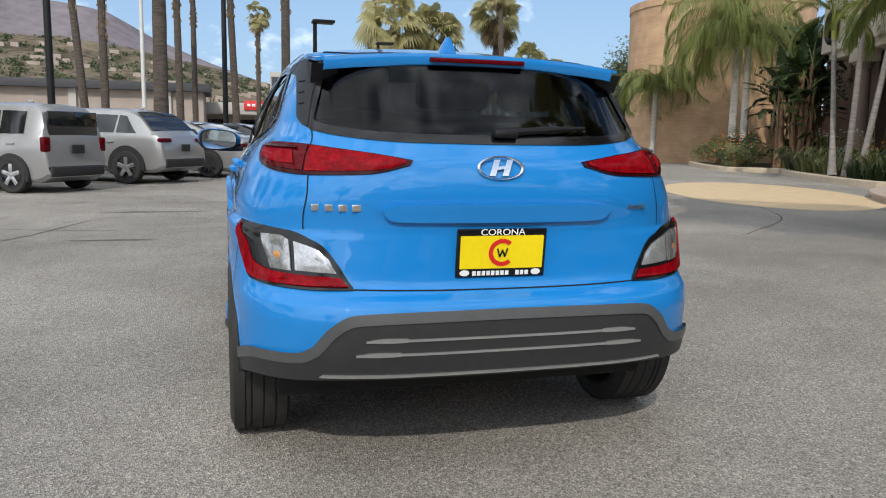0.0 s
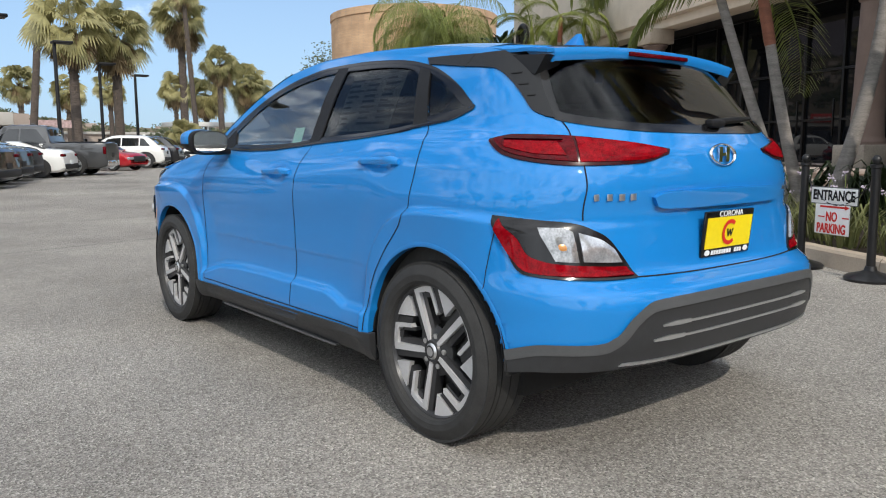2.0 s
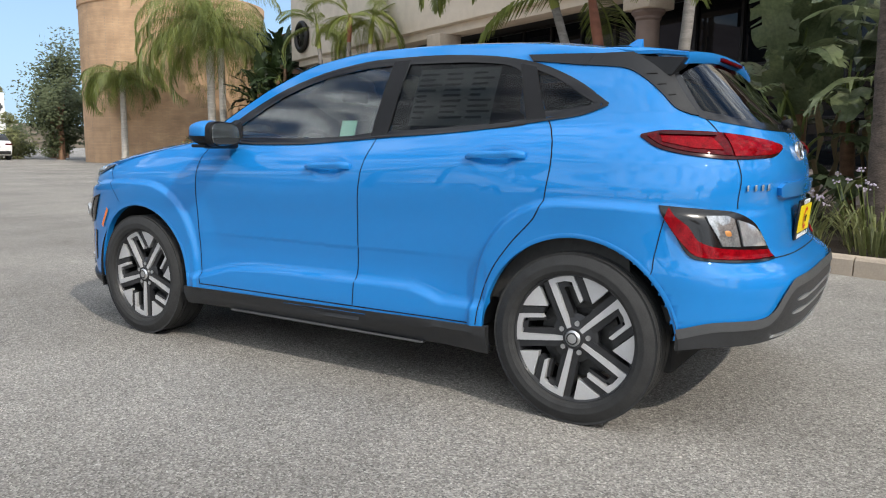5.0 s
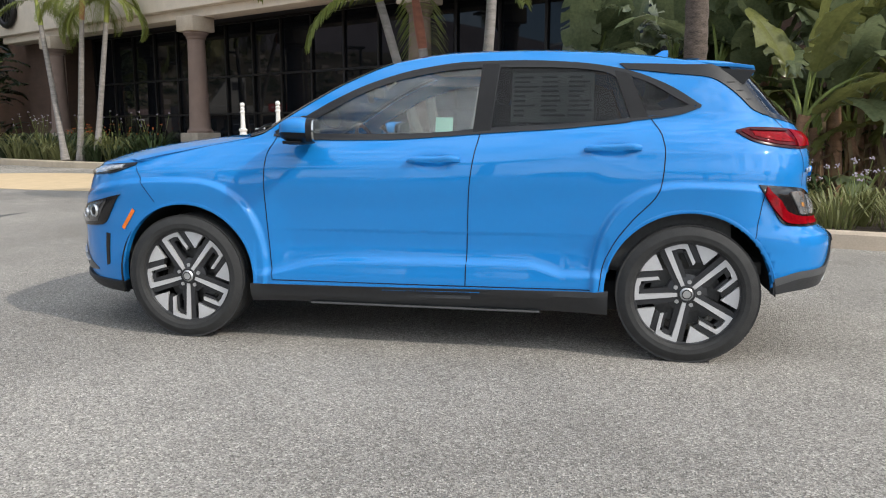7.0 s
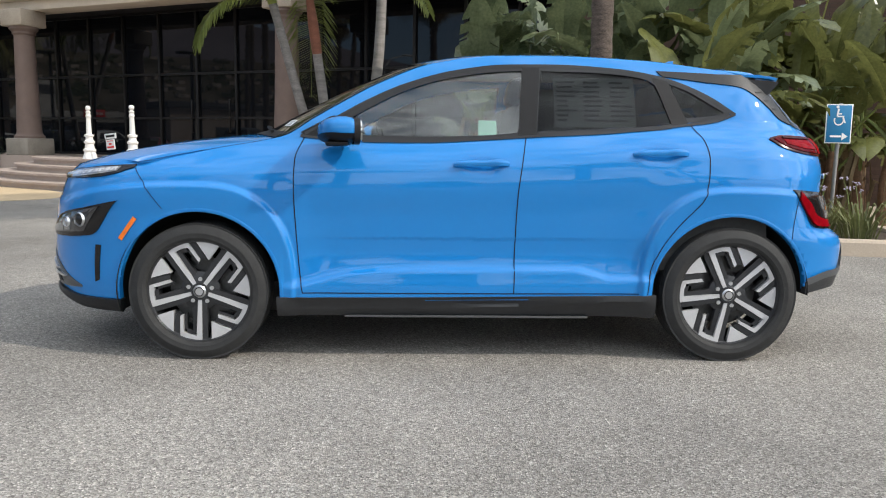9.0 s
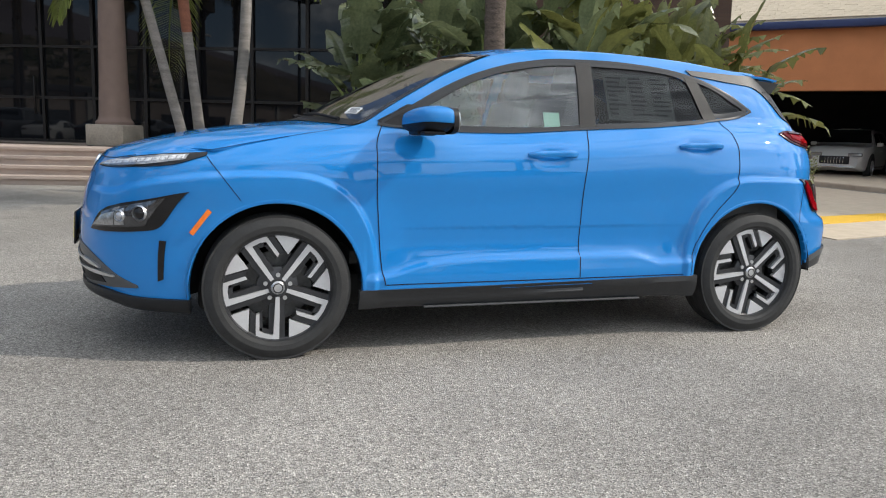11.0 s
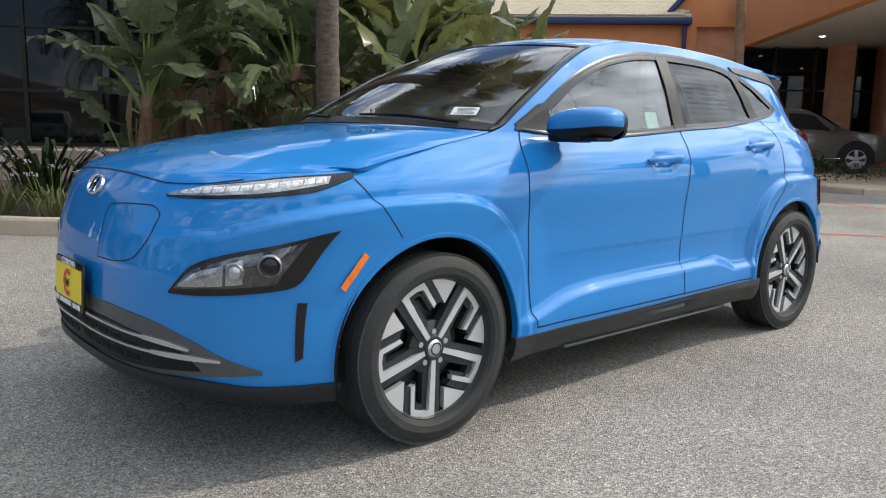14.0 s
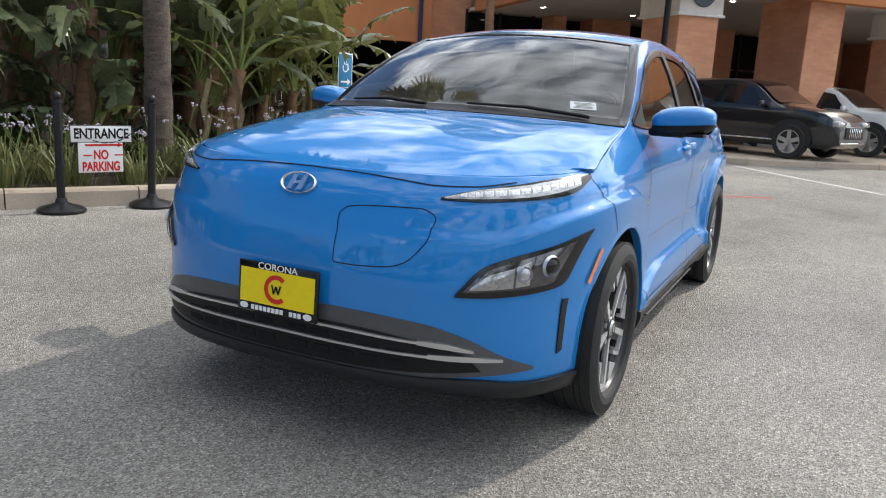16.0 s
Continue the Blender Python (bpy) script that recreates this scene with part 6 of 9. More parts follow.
SOFFIT = mat("pale_soffit", (0.70, 0.66, 0.60), 0.9, var=0.08, scale=2)
ROOFT = mat("tan_roof_tile", (0.45, 0.38, 0.28), 0.9, var=0.22, scale=5, fine=40, bump=0.2, rand=0.35)
DISCG = mat("slate_disc", (0.09, 0.11, 0.13), 0.5, var=0.1, scale=10)
LAMPW = mat("downlight_lens", (1.0, 0.93, 0.8), 0.4, emit=9.0)
MO = Matrix(((-0.727, 0.687, 0, 11.4), (-0.687, -0.727, 0, -19.4), (0, 0, 1, 0), (0, 0, 0, 1)))


def there(bm):
    bmesh.ops.transform(bm, matrix=MO, verts=bm.verts)
    return bm


portico = new("orange_building")
tagged(portico, "orange brick building with covered drive and tan tiled roof", "building")
# wing with a dark garage opening
part("wall", there(boxed(-7.0, 0.2, 3.66, 14.0, 0.4, 1.92)), ORANGEP, portico, "smooth orange wall band", 0)
part("wall", there(boxed(-14.2, 0.2, 2.2, 0.6, 0.4, 4.4)), ORANGEP, portico, "", 0)
part("wall", there(boxed(0.15, 0.2, 2.35, 0.5, 0.42, 4.7)), ORANGEP, portico, "", 0)
part("garage_back", there(boxed(-7.0, 9.0, 1.5, 16.0, 0.2, 3.2)), SHADEBLACK, portico, "", 0)
part("garage_side", there(boxed(-14.9, 4.6, 1.5, 0.2, 9.0, 3.2)), SHADEBLACK, portico, "", 0)
part("garage_side", there(boxed(0.2, 4.9, 1.5, 0.2, 8.4, 3.2)), SHADEBLACK, portico, "", 0)
part("garage_ceiling", there(boxed(-7.0, 4.7, 3.2, 15.0, 8.6, 0.2)), SHADEBLACK, portico, "", 0)
part("gutter", there(boxed(-7.1, -0.14, 4.62, 14.6, 0.28, 0.22, bevel=0.03)), NAVY, portico, "navy blue metal gutter", 30)
part("downpipe", there(tube([(0.0, -0.12, 4.55), (0.0, -0.12, 2.4), (0.0, -0.12, 0.0)], 0.07, 10)), NAVY, portico, "navy blue downpipe", 60)
roof = part("roof", there(prism([(0, 0), (1, 0), (1, 1), (0, 1)], 0, 1, Matrix(((14.6, 0, 0, -14.4), (0, 5.0, 0, -0.1), (0, 2.6, 0.12, 4.66), (0, 0, 0, 1))))), ROOFT, portico, "tan tiled roof slope", 0)
# roof tiles, course by course
shing = bpy.data.meshes.new("roof_tile")
tb = there(prism([(0, 0), (0.31, 0), (0.31, 0.24), (0, 0.24)], 0, 0.022))
bmesh.ops.transform(tb, matrix=Matrix.Translation(-Vector(MO.translation)), verts=tb.verts)
tb.to_mesh(shing)
tb.free()
shing.materials.append(ROOFT)
tilt = MO.to_3x3().to_4x4() @ Matrix.Rotation(math.atan2(2.6, 5.0), 4, "X") @ MO.to_3x3().to_4x4().inverted()
rr = random.Random(77)
for j in range(10):
    for i in range(29):
        t = (j + 0.1) * 0.205 / 5.64
        p = MO @ Vector((-9.2 + 0.318 * i + 0.16 * (j % 2), -0.1 + 5.0 * t, 4.795 + 2.6 * t + rr.uniform(0, 0.008)))
        ob = new("roof_tile", shing)
        ob.matrix_world = Matrix.Translation(p) @ tilt
        ob.parent = roof
# gable end above the corner
gm = bmesh.new()
pts = [(-0.35, 4.5), (4.6, 4.5), (4.6, 7.6), (1.6, 7.2), (-0.35, 4.9)]
a = [gm.verts.new((s, 0.35, z)) for s, z in pts]
b = [gm.verts.new((s, 0.75, z)) for s, z in pts]
gm.faces.new(a)
gm.faces.new(b[::-1])
for k in range(5):
    gm.faces.new((a[k], b[k], b[(k + 1) % 5], a[(k + 1) % 5]))
bmesh.ops.recalc_face_normals(gm, faces=gm.faces)
part("gable", there(gm), ORANGEP, portico, "", 0)
part("gable_trim", there(tube([(-0.6, 0.2, 4.75), (1.5, 0.2, 7.15)], 0.11, 6)), NAVY, portico, "", 0)
# covered drive
part("canopy_fascia", there(boxed(1.75, -5.5, 4.55, 0.3, 9.2, 1.6, bevel=0.02)), ORANGEP, portico, "orange canopy fascia", 30)
part("canopy_fascia", there(boxed(10.0, -9.95, 4.55, 16.8, 0.3, 1.6, bevel=0.02)), ORANGEP, portico, "", 30)
part("canopy_soffit", there(boxed(10.2, -3.6, 3.95, 16.6, 12.4, 0.1)), SOFFIT, portico, "pale flat soffit", 0)
part("canopy_roof", there(boxed(10.2, -3.6, 5.41, 16.8, 12.6, 0.12)), SOFFIT, portico, "", 0)
for s in (3.4, 6.6, 9.8, 13.0):
    for d in (-7.6, -2.4):
        part("downlight", there(lathe([(0, 3.885), (0.065, 3.885), (0.075, 3.89), (0.075, 3.91)], 16, "z", Matrix.Translation((s, d, 0)))), LAMPW, portico, "round downlight", 30)
# back wall: orange piers, dark glass between
part("wall", there(boxed(1.0, 0.9, 2.7, 1.9, 0.8, 5.4)), ORANGE, portico, "", 0)
for s, w in ((4.9, 0.5), (6.9, 1.5), (11.4, 1.3), (16.4, 1.4)):
    part("pier", there(boxed(s, 0.1, 2.0, w, 1.2, 4.0, bevel=0.02)), ORANGE, portico, "orange brick pier", 0)
part("wall", there(boxed(10.0, 2.6, 2.7, 17.0, 0.3, 5.4)), SOFFIT, portico, "", 0)
for i in range(12):
    for z0, z1 in ((0.12, 2.5), (2.56, 3.85)):
        part("pane", there(boxed(2.4 + 1.25 * i, 0.5, (z0 + z1) / 2, 1.17, 0.02, z1 - z0)), SHOPGL, portico, "", 0)
    part("mullion", there(boxed(1.8 + 1.25 * i, 0.5, 2.0, 0.08, 0.12, 3.9)), DARKFR, portico, "", 0)
part("wall", there(boxed(18.7, -3.6, 2.7, 0.3, 12.6, 5.4)), ORANGE, portico, "", 0)
part("wall", there(boxed(18.3, -6.0, 1.3, 0.3, 3.0, 2.4)), WHITEST, portico, "", 0)
# pillars on white plinths
for k, (s, d, w, dp) in enumerate(((4.28, -8.78, 1.08, 1.65), (7.93, -8.7, 1.06, 1.8), (11.6, -8.78, 1.08, 1.65))):
    pl = new("pillar")
    pl.parent = portico
    part("shaft", there(boxed(s, d, 2.05, w, dp, 2.34, bevel=0.02)), ORANGE, pl, "orange brick shaft", 0)
    part("plinth", there(boxed(s, d, 0.45, w + 0.06, dp + 0.06, 0.9, bevel=0.03)), WHITEST, pl, "white stone plinth", 30)
    if k != 1:
        part("capital", there(boxed(s, d, 3.62, w + 0.12, dp + 0.12, 0.85, bevel=0.03)), WHITEST, pl, "white stone head", 30)
        part("collar", there(boxed(s, d, 3.22, w + 0.2, dp + 0.2, 0.07, bevel=0.02)), WHITEST, pl, "", 30)
    else:
        part("upper_shaft", there(boxed(s, d, 3.6, w, dp, 0.8, bevel=0.02)), ORANGE, pl, "", 0)
disc = lathe([(0, 0.03), (0.30, 0.03), (0.33, 0.0), (0.30, -0.03), (0, -0.03)], 32, "z", MO @ Matrix.Translation((4.28, -9.70, 3.72)) @ Matrix.Rotation(radians(90), 4, "X"))
tagged(part("round_plaque", disc, DISCG, None, "", 30), "slate grey round plaque on the white pillar head", "plaque")
# small black sign on a stand beside the pillar
sg = new("stand_sign")
tagged(sg, "small black sign on a slim black stand", "sign")
sm = MO @ Matrix.Translation((5.35, -9.75, 0.0))
part("panel", boxed(0, 0, 1.42, 0.36, 0.03, 0.46, sm, bevel=0.01), GLOSSB, sg)
part("pole", tube([sm @ Vector((0, 0.02, 1.25)), sm @ Vector((-0.05, 0.05, 0.2))], 0.022, 8), BLACK, sg)
part("foot", boxed(0, 0, 0.16, 0.5, 0.35, 0.05, sm, bevel=0.015), BLACK, sg)
for j, w in enumerate((0.16, 0.12, 0.18)):
    part("print_bar", boxed(0, -0.018, 1.54 - 0.12 * j, w, 0.004, 0.03 if j else 0.05, sm), WHITE, sg)
# steel post on a block before the portico
lp = new("lamp_post")
tagged(lp, "dark slim lamp post on a pale concrete block", "lamp post")
qm = MO @ Matrix.Translation((3.1, -10.1, 0.0))
part("block", boxed(0, 0, 0.42, 0.75, 0.75, 0.84, qm, bevel=0.03), PAVE, lp, "pale concrete block")
part("pole", tube([qm @ Vector((0, 0, 0.84)), qm @ Vector((0, 0, 3.2)), qm @ Vector((0, 0, 6.6))], [0.075, 0.07, 0.06], 12), DARKFR, lp)
part("base_plate", boxed(0, 0, 0.86, 0.3, 0.3, 0.05, qm, bevel=0.01), DARKFR, lp)

# ---- plants ----
def leaf_material(name, color, color2, rough=0.42, glow=0.35, rand=0.5):
    """Leaf green that varies from leaf to leaf and lets some light through."""
    m = mat(name, color, rough, var=0.35, scale=3, fine=25, color2=color2, rand=rand, stretch=(1, 1, 1))
    n, l = m.node_tree.nodes, m.node_tree.links
    b, out = n["Principled BSDF"], n["Material Output"]
    tr, mx = n.new("ShaderNodeBsdfTranslucent"), n.new("ShaderNodeMixShader")
    mx.inputs["Fac"].default_value = glow
    src = b.inputs["Base Color"].links[0].from_socket
    l.new(src, tr.inputs["Color"])
    l.new(b.outputs[0], mx.inputs[1])
    l.new(tr.outputs[0], mx.inputs[2])
    l.new(mx.outputs[0], out.inputs["Surface"])
    return m


FROND = leaf_material("palm_frond", (0.09, 0.135, 0.028), (0.31, 0.34, 0.085))
FAN = leaf_material("fan_palm_leaf", (0.15, 0.155, 0.055), (0.54, 0.49, 0.235))
DEAD = leaf_material("dead_palm_leaf", (0.16, 0.11, 0.06), (0.36, 0.27, 0.15), 0.8, 0.15)
# copy of the paddle leaf whose yellow-green tint paints sunlight onto some clumps
SUNBIRD = leaf_material("sunlit_paddle_leaf", (0.050, 0.064, 0.022), (0.25, 0.26, 0.085), 0.26, 0.34)
BIRD = leaf_material("paddle_leaf", (0.045, 0.075, 0.038), (0.27, 0.31, 0.165), 0.24, 0.30)
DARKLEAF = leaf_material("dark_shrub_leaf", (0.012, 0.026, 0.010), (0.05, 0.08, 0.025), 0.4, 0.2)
GRASSY = leaf_material("strappy_leaf", (0.085, 0.115, 0.035), (0.30, 0.30, 0.125), 0.45, 0.3)
TREEL = leaf_material("far_tree_leaf", (0.05, 0.075, 0.03), (0.13, 0.15, 0.07), 0.7, 0.2)
LILAC = mat("lilac_flower", (0.44, 0.38, 0.46), 0.7, var=0.25, scale=30)
ORANGEF = mat("orange_flower", (0.65, 0.14, 0.03), 0.6, var=0.3, scale=30)
BARK = mat("ringed_palm_bark", (0.082, 0.066, 0.056), 0.95, var=0.75, scale=4, fine=34, bump=0.6, bump_scale=40, stretch=(1, 1, 5))
BEDBARK = mat("blotched_palm_bark", (0.098, 0.076, 0.062), 0.95, var=0.7, scale=7, fine=40, bump=0.6, bump_scale=40, stretch=(1, 1, 3))
GREYBARK = mat("grey_palm_bark", (0.245, 0.225, 0.21), 0.9, var=0.45, scale=3, fine=34, bump=0.45, bump_scale=40, stretch=(1, 1, 6))
PALEBARK = mat("pale_palm_bark", (0.50, 0.46, 0.41), 0.85, var=0.3, scale=3, fine=40, bump=0.35, bump_scale=40, stretch=(1, 1, 6))
BROWNBARK = mat("fibrous_brown_bark", (0.24, 0.14, 0.085), 0.95, var=0.45, scale=5, fine=60, bump=0.8, bump_scale=45, stretch=(1, 1, 3))
CROWNSH = mat("green_crownshaft", (0.24, 0.27, 0.05), 0.5, var=0.3, scale=4, stretch=(1, 1, 2))
ORSHAFT = mat("orange_crownshaft", (0.23, 0.085, 0.05), 0.6, var=0.35, scale=6, stretch=(1, 1, 3))
STALK = mat("leaf_stalk", (0.16, 0.20, 0.05), 0.55, var=0.3, scale=6)


class Sheets:
    """Gathers many small leaf faces for one mesh."""

    def __init__(self):
        self.v, self.f = [], []

    def ribbon(self, pts, widths, up):
        b = len(self.v)
        for i, p in enumerate(pts):
            d = (pts[min(i + 1, len(pts) - 1)] - pts[max(i - 1, 0)])
            s = d.cross(up)
            s = s.normalized() * widths[i] / 2 if s.length > 1e-6 else Vector((widths[i] / 2, 0, 0))
            self.v += [p - s, p + s]
        for i in range(len(pts) - 1):
            self.f.append((b + 2 * i, b + 2 * i + 1, b + 2 * i + 3, b + 2 * i + 2))

    def quad(self, a, b, c, d):
        k = len(self.v)
        self.v += [a, b, c, d]
        self.f.append((k, k + 1, k + 2, k + 3))

    def made(self, name, material, parent=None, label="", weld=False):
        if not weld:
            return pydata(name, self.v, self.f, material, parent, label, 0)
        seen, at = {}, []
        for p in self.v:
            at.append(seen.setdefault((round(p.x, 4), round(p.y, 4), round(p.z, 4)), len(seen)))
        faces = [f for f in (tuple(dict.fromkeys(at[i] for i in q)) for q in self.f) if len(f) > 2]
        return pydata(name, list(seen), faces, material, parent, label, 70)


def frond(sh, base, az, el, length, droop, rng, leaflets=52, leaf=0.55, hang=0.5):
    """One feather frond: a bowed midrib with leaflets on both sides."""
    pts, p = [], Vector(base)
    n = 14
    h = Vector((math.cos(az), math.sin(az), 0))
    e = el
    for i in range(n + 1):
        pts.append(p.copy())
        p = p + (h * math.cos(e) + Vector((0, 0, math.sin(e)))) * (length / n)
        e -= droop / n * (0.5 + 1.0 * i / n)
    sh.ribbon(pts, [0.045 * (1 - 0.85 * i / n) for i in range(n + 1)], Vector((0, 0, 1)))
    side = Vector((-math.sin(az), math.cos(az), 0))
    for k in range(leaflets):
        t = 0.12 + 0.88 * k / leaflets
        q = t * n
        i = min(int(q), n - 1)
        c = pts[i].lerp(pts[i + 1], q - i)
        d = (pts[i + 1] - pts[i]).normalized()
        ln = leaf * (math.sin(math.pi * min(1.0, 0.18 + 0.80 * t)) ** 0.6) * rng.uniform(0.85, 1.1)
        for s in (-1, 1):
            w = (d * 0.55 + side * s * 0.85 + Vector((0, 0, 0.10))).normalized()
            a = c + w * ln * 0.45 + Vector((0, 0, -0.05 * hang * ln))
            b = c + w * ln * 0.8 + Vector((0, 0, -hang * ln * 0.55))
            sh.ribbon([c, a, b], [0.018, 0.028, 0.005], Vector((0, 0, 1)) + d * rng.uniform(-0.3, 0.3))


def feather_palm(base, top, r0, r1, fronds, length, seed, label, leaf=0.55, bark=None, shaft=None, bend=(0, 0), hang=0.6, el=(0.15, 1.2), droop=1.9, more=()):
    rng = random.Random(seed)
    pm = new("feather_palm")
    tagged(pm, label, "palm tree")
    base, top = Vector(base), Vector(top)
    pts, rad = [], []
    for i in range(13):
        t = i / 12
        p = base.lerp(top, t) + Vector((bend[0], bend[1], 0)) * math.sin(math.pi * t)
        pts.append(p)
        rad.append((r0 + (r1 - r0) * t) * (1 + 0.5 * math.exp(-t * 14)))
    part("trunk", tube(pts, rad, 12), bark or PALEBARK, pm, "", 60)
    if shaft:
        d = (pts[-1] - pts[-2]).normalized()
        part("crownshaft", tube([pts[-1] - d * 0.1, pts[-1] + d * 0.3, pts[-1] + d * 0.8], [r1 * 1.1, r1 * 1.15, r1 * 0.7], 12), shaft, pm, "", 60)
        top = pts[-1] + d * 0.7
    sh = Sheets()
    for k in range(fronds):
        az = 2 * math.pi * k / fronds * 2.618 + rng.uniform(-0.3, 0.3)
        frond(sh, top, az, rng.uniform(*el), length * rng.uniform(0.8, 1.1), rng.uniform(droop * 0.8, droop * 1.15), rng, leaf=leaf, hang=hang)
    for az, e, ln, dr in more:
        frond(sh, top, az, e, ln, dr, rng, 64, leaf, hang)
    sh.made("crown", FROND, pm)
    return pm


def fan_palm(x, y, height, seed, label, r=0.22, lean=(0, 0), crown=1.0, skirt=0.5, leaves=44, group="tall fan palms", bark=None):
    rng = random.Random(seed)
    pm = new("fan_palm")
    tagged(pm, label, "palm tree", group)
    top = Vector((x + lean[0], y + lean[1], height))
    near = math.hypot(x, y) < 16 and x > 0 and y < 0
    n = 96 if near else 16
    pts = [Vector((x, y, -0.05)).lerp(top, t) + Vector((rng.uniform(-1, 1), rng.uniform(-1, 1), 0)) * (0.004 if near else 0) for t in np.linspace(0, 1, n + 1)]
    rad = [r * ((1.0 + 0.45 * math.exp(-i * 30 / n)) - 0.25 * i / n + (rng.uniform(-0.03, 0.06) if near else 0.05 * (i % 2))) for i in range(n + 1)]
    part("trunk", tube(pts, rad, 20 if near else 10), bark or BARK, pm, "", 60)
    sh = Sheets()
    for k in range(130 if not near else 0):
        h = height * (1 - 0.5 * rng.random() ** 1.6)
        az = rng.uniform(0, 6.283)
        p = pts[0].lerp(top, h / height) + Vector((math.cos(az), math.sin(az), 0)) * r * 0.8
        sh.ribbon([p, p + Vector((math.cos(az) * 0.05, math.sin(az) * 0.05, 0.12)), p + Vector((math.cos(az) * 0.09, math.sin(az) * 0.09, 0.0))], [0.12, 0.10, 0.04], Vector((-math.sin(az), math.cos(az), 0.1)))
    def fan(sh, c, w, size, up, spread=2.2, blades=13, tip=0.35):
        s = w.cross(up)
        s = s.normalized() if s.length > 1e-5 else Vector((1, 0, 0))
        s = (Matrix.Rotation(rng.uniform(-1.2, 1.2), 3, w) @ s).normalized()
        u = s.cross(w).normalized()
        for j in range(blades):
            a = spread * (j / (blades - 1) - 0.5)
            d = (w * math.cos(a) + s * math.sin(a)).normalized()
            p1 = c + d * size * 0.6
            p2 = c + d * size * (1.0 - 0.12 * abs(a)) + Vector((0, 0, -tip * size * 0.6)) * rng.uniform(0.5, 1.1)
            sh.ribbon([c, p1, p2], [0.02, size * 0.115, size * 0.02], u)
    ob_dead = sh
    for k in range(int(leaves * skirt)):
        az = rng.uniform(0, 6.283)
        h = Vector((math.cos(az), math.sin(az), 0))
        c = top + h * 0.35 * crown + Vector((0, 0, -0.2 - 0.9 * crown * rng.random()))
        fan(ob_dead, c, (h * 0.45 + Vector((0, 0, -1))).normalized(), 0.85 * crown * rng.uniform(0.7, 1.2), h, 1.5, 9)
    tagged(ob_dead.made("dead_leaf", DEAD, pm), "hanging dead leaves", kind="stuff")
    gr = Sheets()
    for k in range(leaves):
        az = 2.4 * k + rng.uniform(-0.3, 0.3)
        e = rng.uniform(-0.95, 1.4)
        h = Vector((math.cos(az) * math.cos(e), math.sin(az) * math.cos(e), math.sin(e)))
        c = top + h * crown * rng.uniform(0.55, 1.3)
        gr.ribbon([top, top.lerp(c, 0.6), c], [0.05, 0.035, 0.03], Vector((0, 0, 1)))
        fan(gr, c, (h + Vector((0, 0, -0.35))).normalized(), crown * rng.uniform(0.5, 0.95), Vector((0, 0, 1)), 2.7, 15, 0.7)
    gr.made("crown", FAN, pm)
    return pm


def paddle_leaf(sh, st, base, az, lean, stalk, length, width, rng, nod=0.6):
    """A giant bird-of-paradise leaf: long stalk, folded paddle torn along its veins."""
    h = Vector((math.cos(az), math.sin(az), 0))
    side = Vector((-math.sin(az), math.cos(az), 0))
    p, e, pts = Vector(base), math.pi / 2 - lean * 0.35, []
    for i in range(7):
        pts.append(p.copy())
        p = p + (h * math.cos(e) + Vector((0, 0, math.sin(e)))) * stalk / 6
        e -= lean * 0.65 / 6
    tube(pts, [0.03 - 0.0028 * i for i in range(7)], 5, st, cap=False)
    mid = [pts[-1]]
    n = 15
    q = pts[-1].copy()
    for i in range(n):
        q = q + (h * math.cos(e) + Vector((0, 0, math.sin(e)))) * length / n
        e -= nod / n * (0.4 + 1.3 * i / n)
        mid.append(q.copy())
    fold = rng.uniform(0.1, 0.5)
    for s in (-1, 1):
        edge, wave = [], rng.uniform(0, 6.28)
        for i in range(n + 1):
            w = width * 0.5 * max(0.02, math.sin(math.pi * min(1.0, 0.05 + 0.95 * i / n) ** 0.8)) ** 0.65
            d = (mid[min(i + 1, n)] - mid[max(i - 1, 0)]).normalized()
            u = side.cross(d)
            u = -u if u.z < 0 else u
            tip = fold + 0.16 * math.sin(i * 0.9 + wave)
            o = (side * s * math.cos(tip) + u * math.sin(tip) * 0.7).normalized()
            inner = mid[i] + o * w * 0.55
            edge.append((inner, mid[i] + o * w + d * 0.05 + Vector((0, 0, -0.16 * w * (1 + rng.random()))), d))
        tear = 0.0
        for i in range(n):
            (m1, c1, d1), (m2, c2, d2) = edge[i], edge[i + 1]
            nxt = rng.uniform(0.02, 0.08) if rng.random() < 0.36 else 0.0
            drop = Vector((0, 0, -rng.uniform(0.0, 0.12))) if tear else Vector()
            sh.quad(mid[i], mid[i + 1], m2, m1)
            sh.quad(m1 + d1 * tear * 0.3, m2 - d2 * nxt * 0.3, c2 - d2 * nxt, c1 + d1 * tear + drop)
            tear = nxt


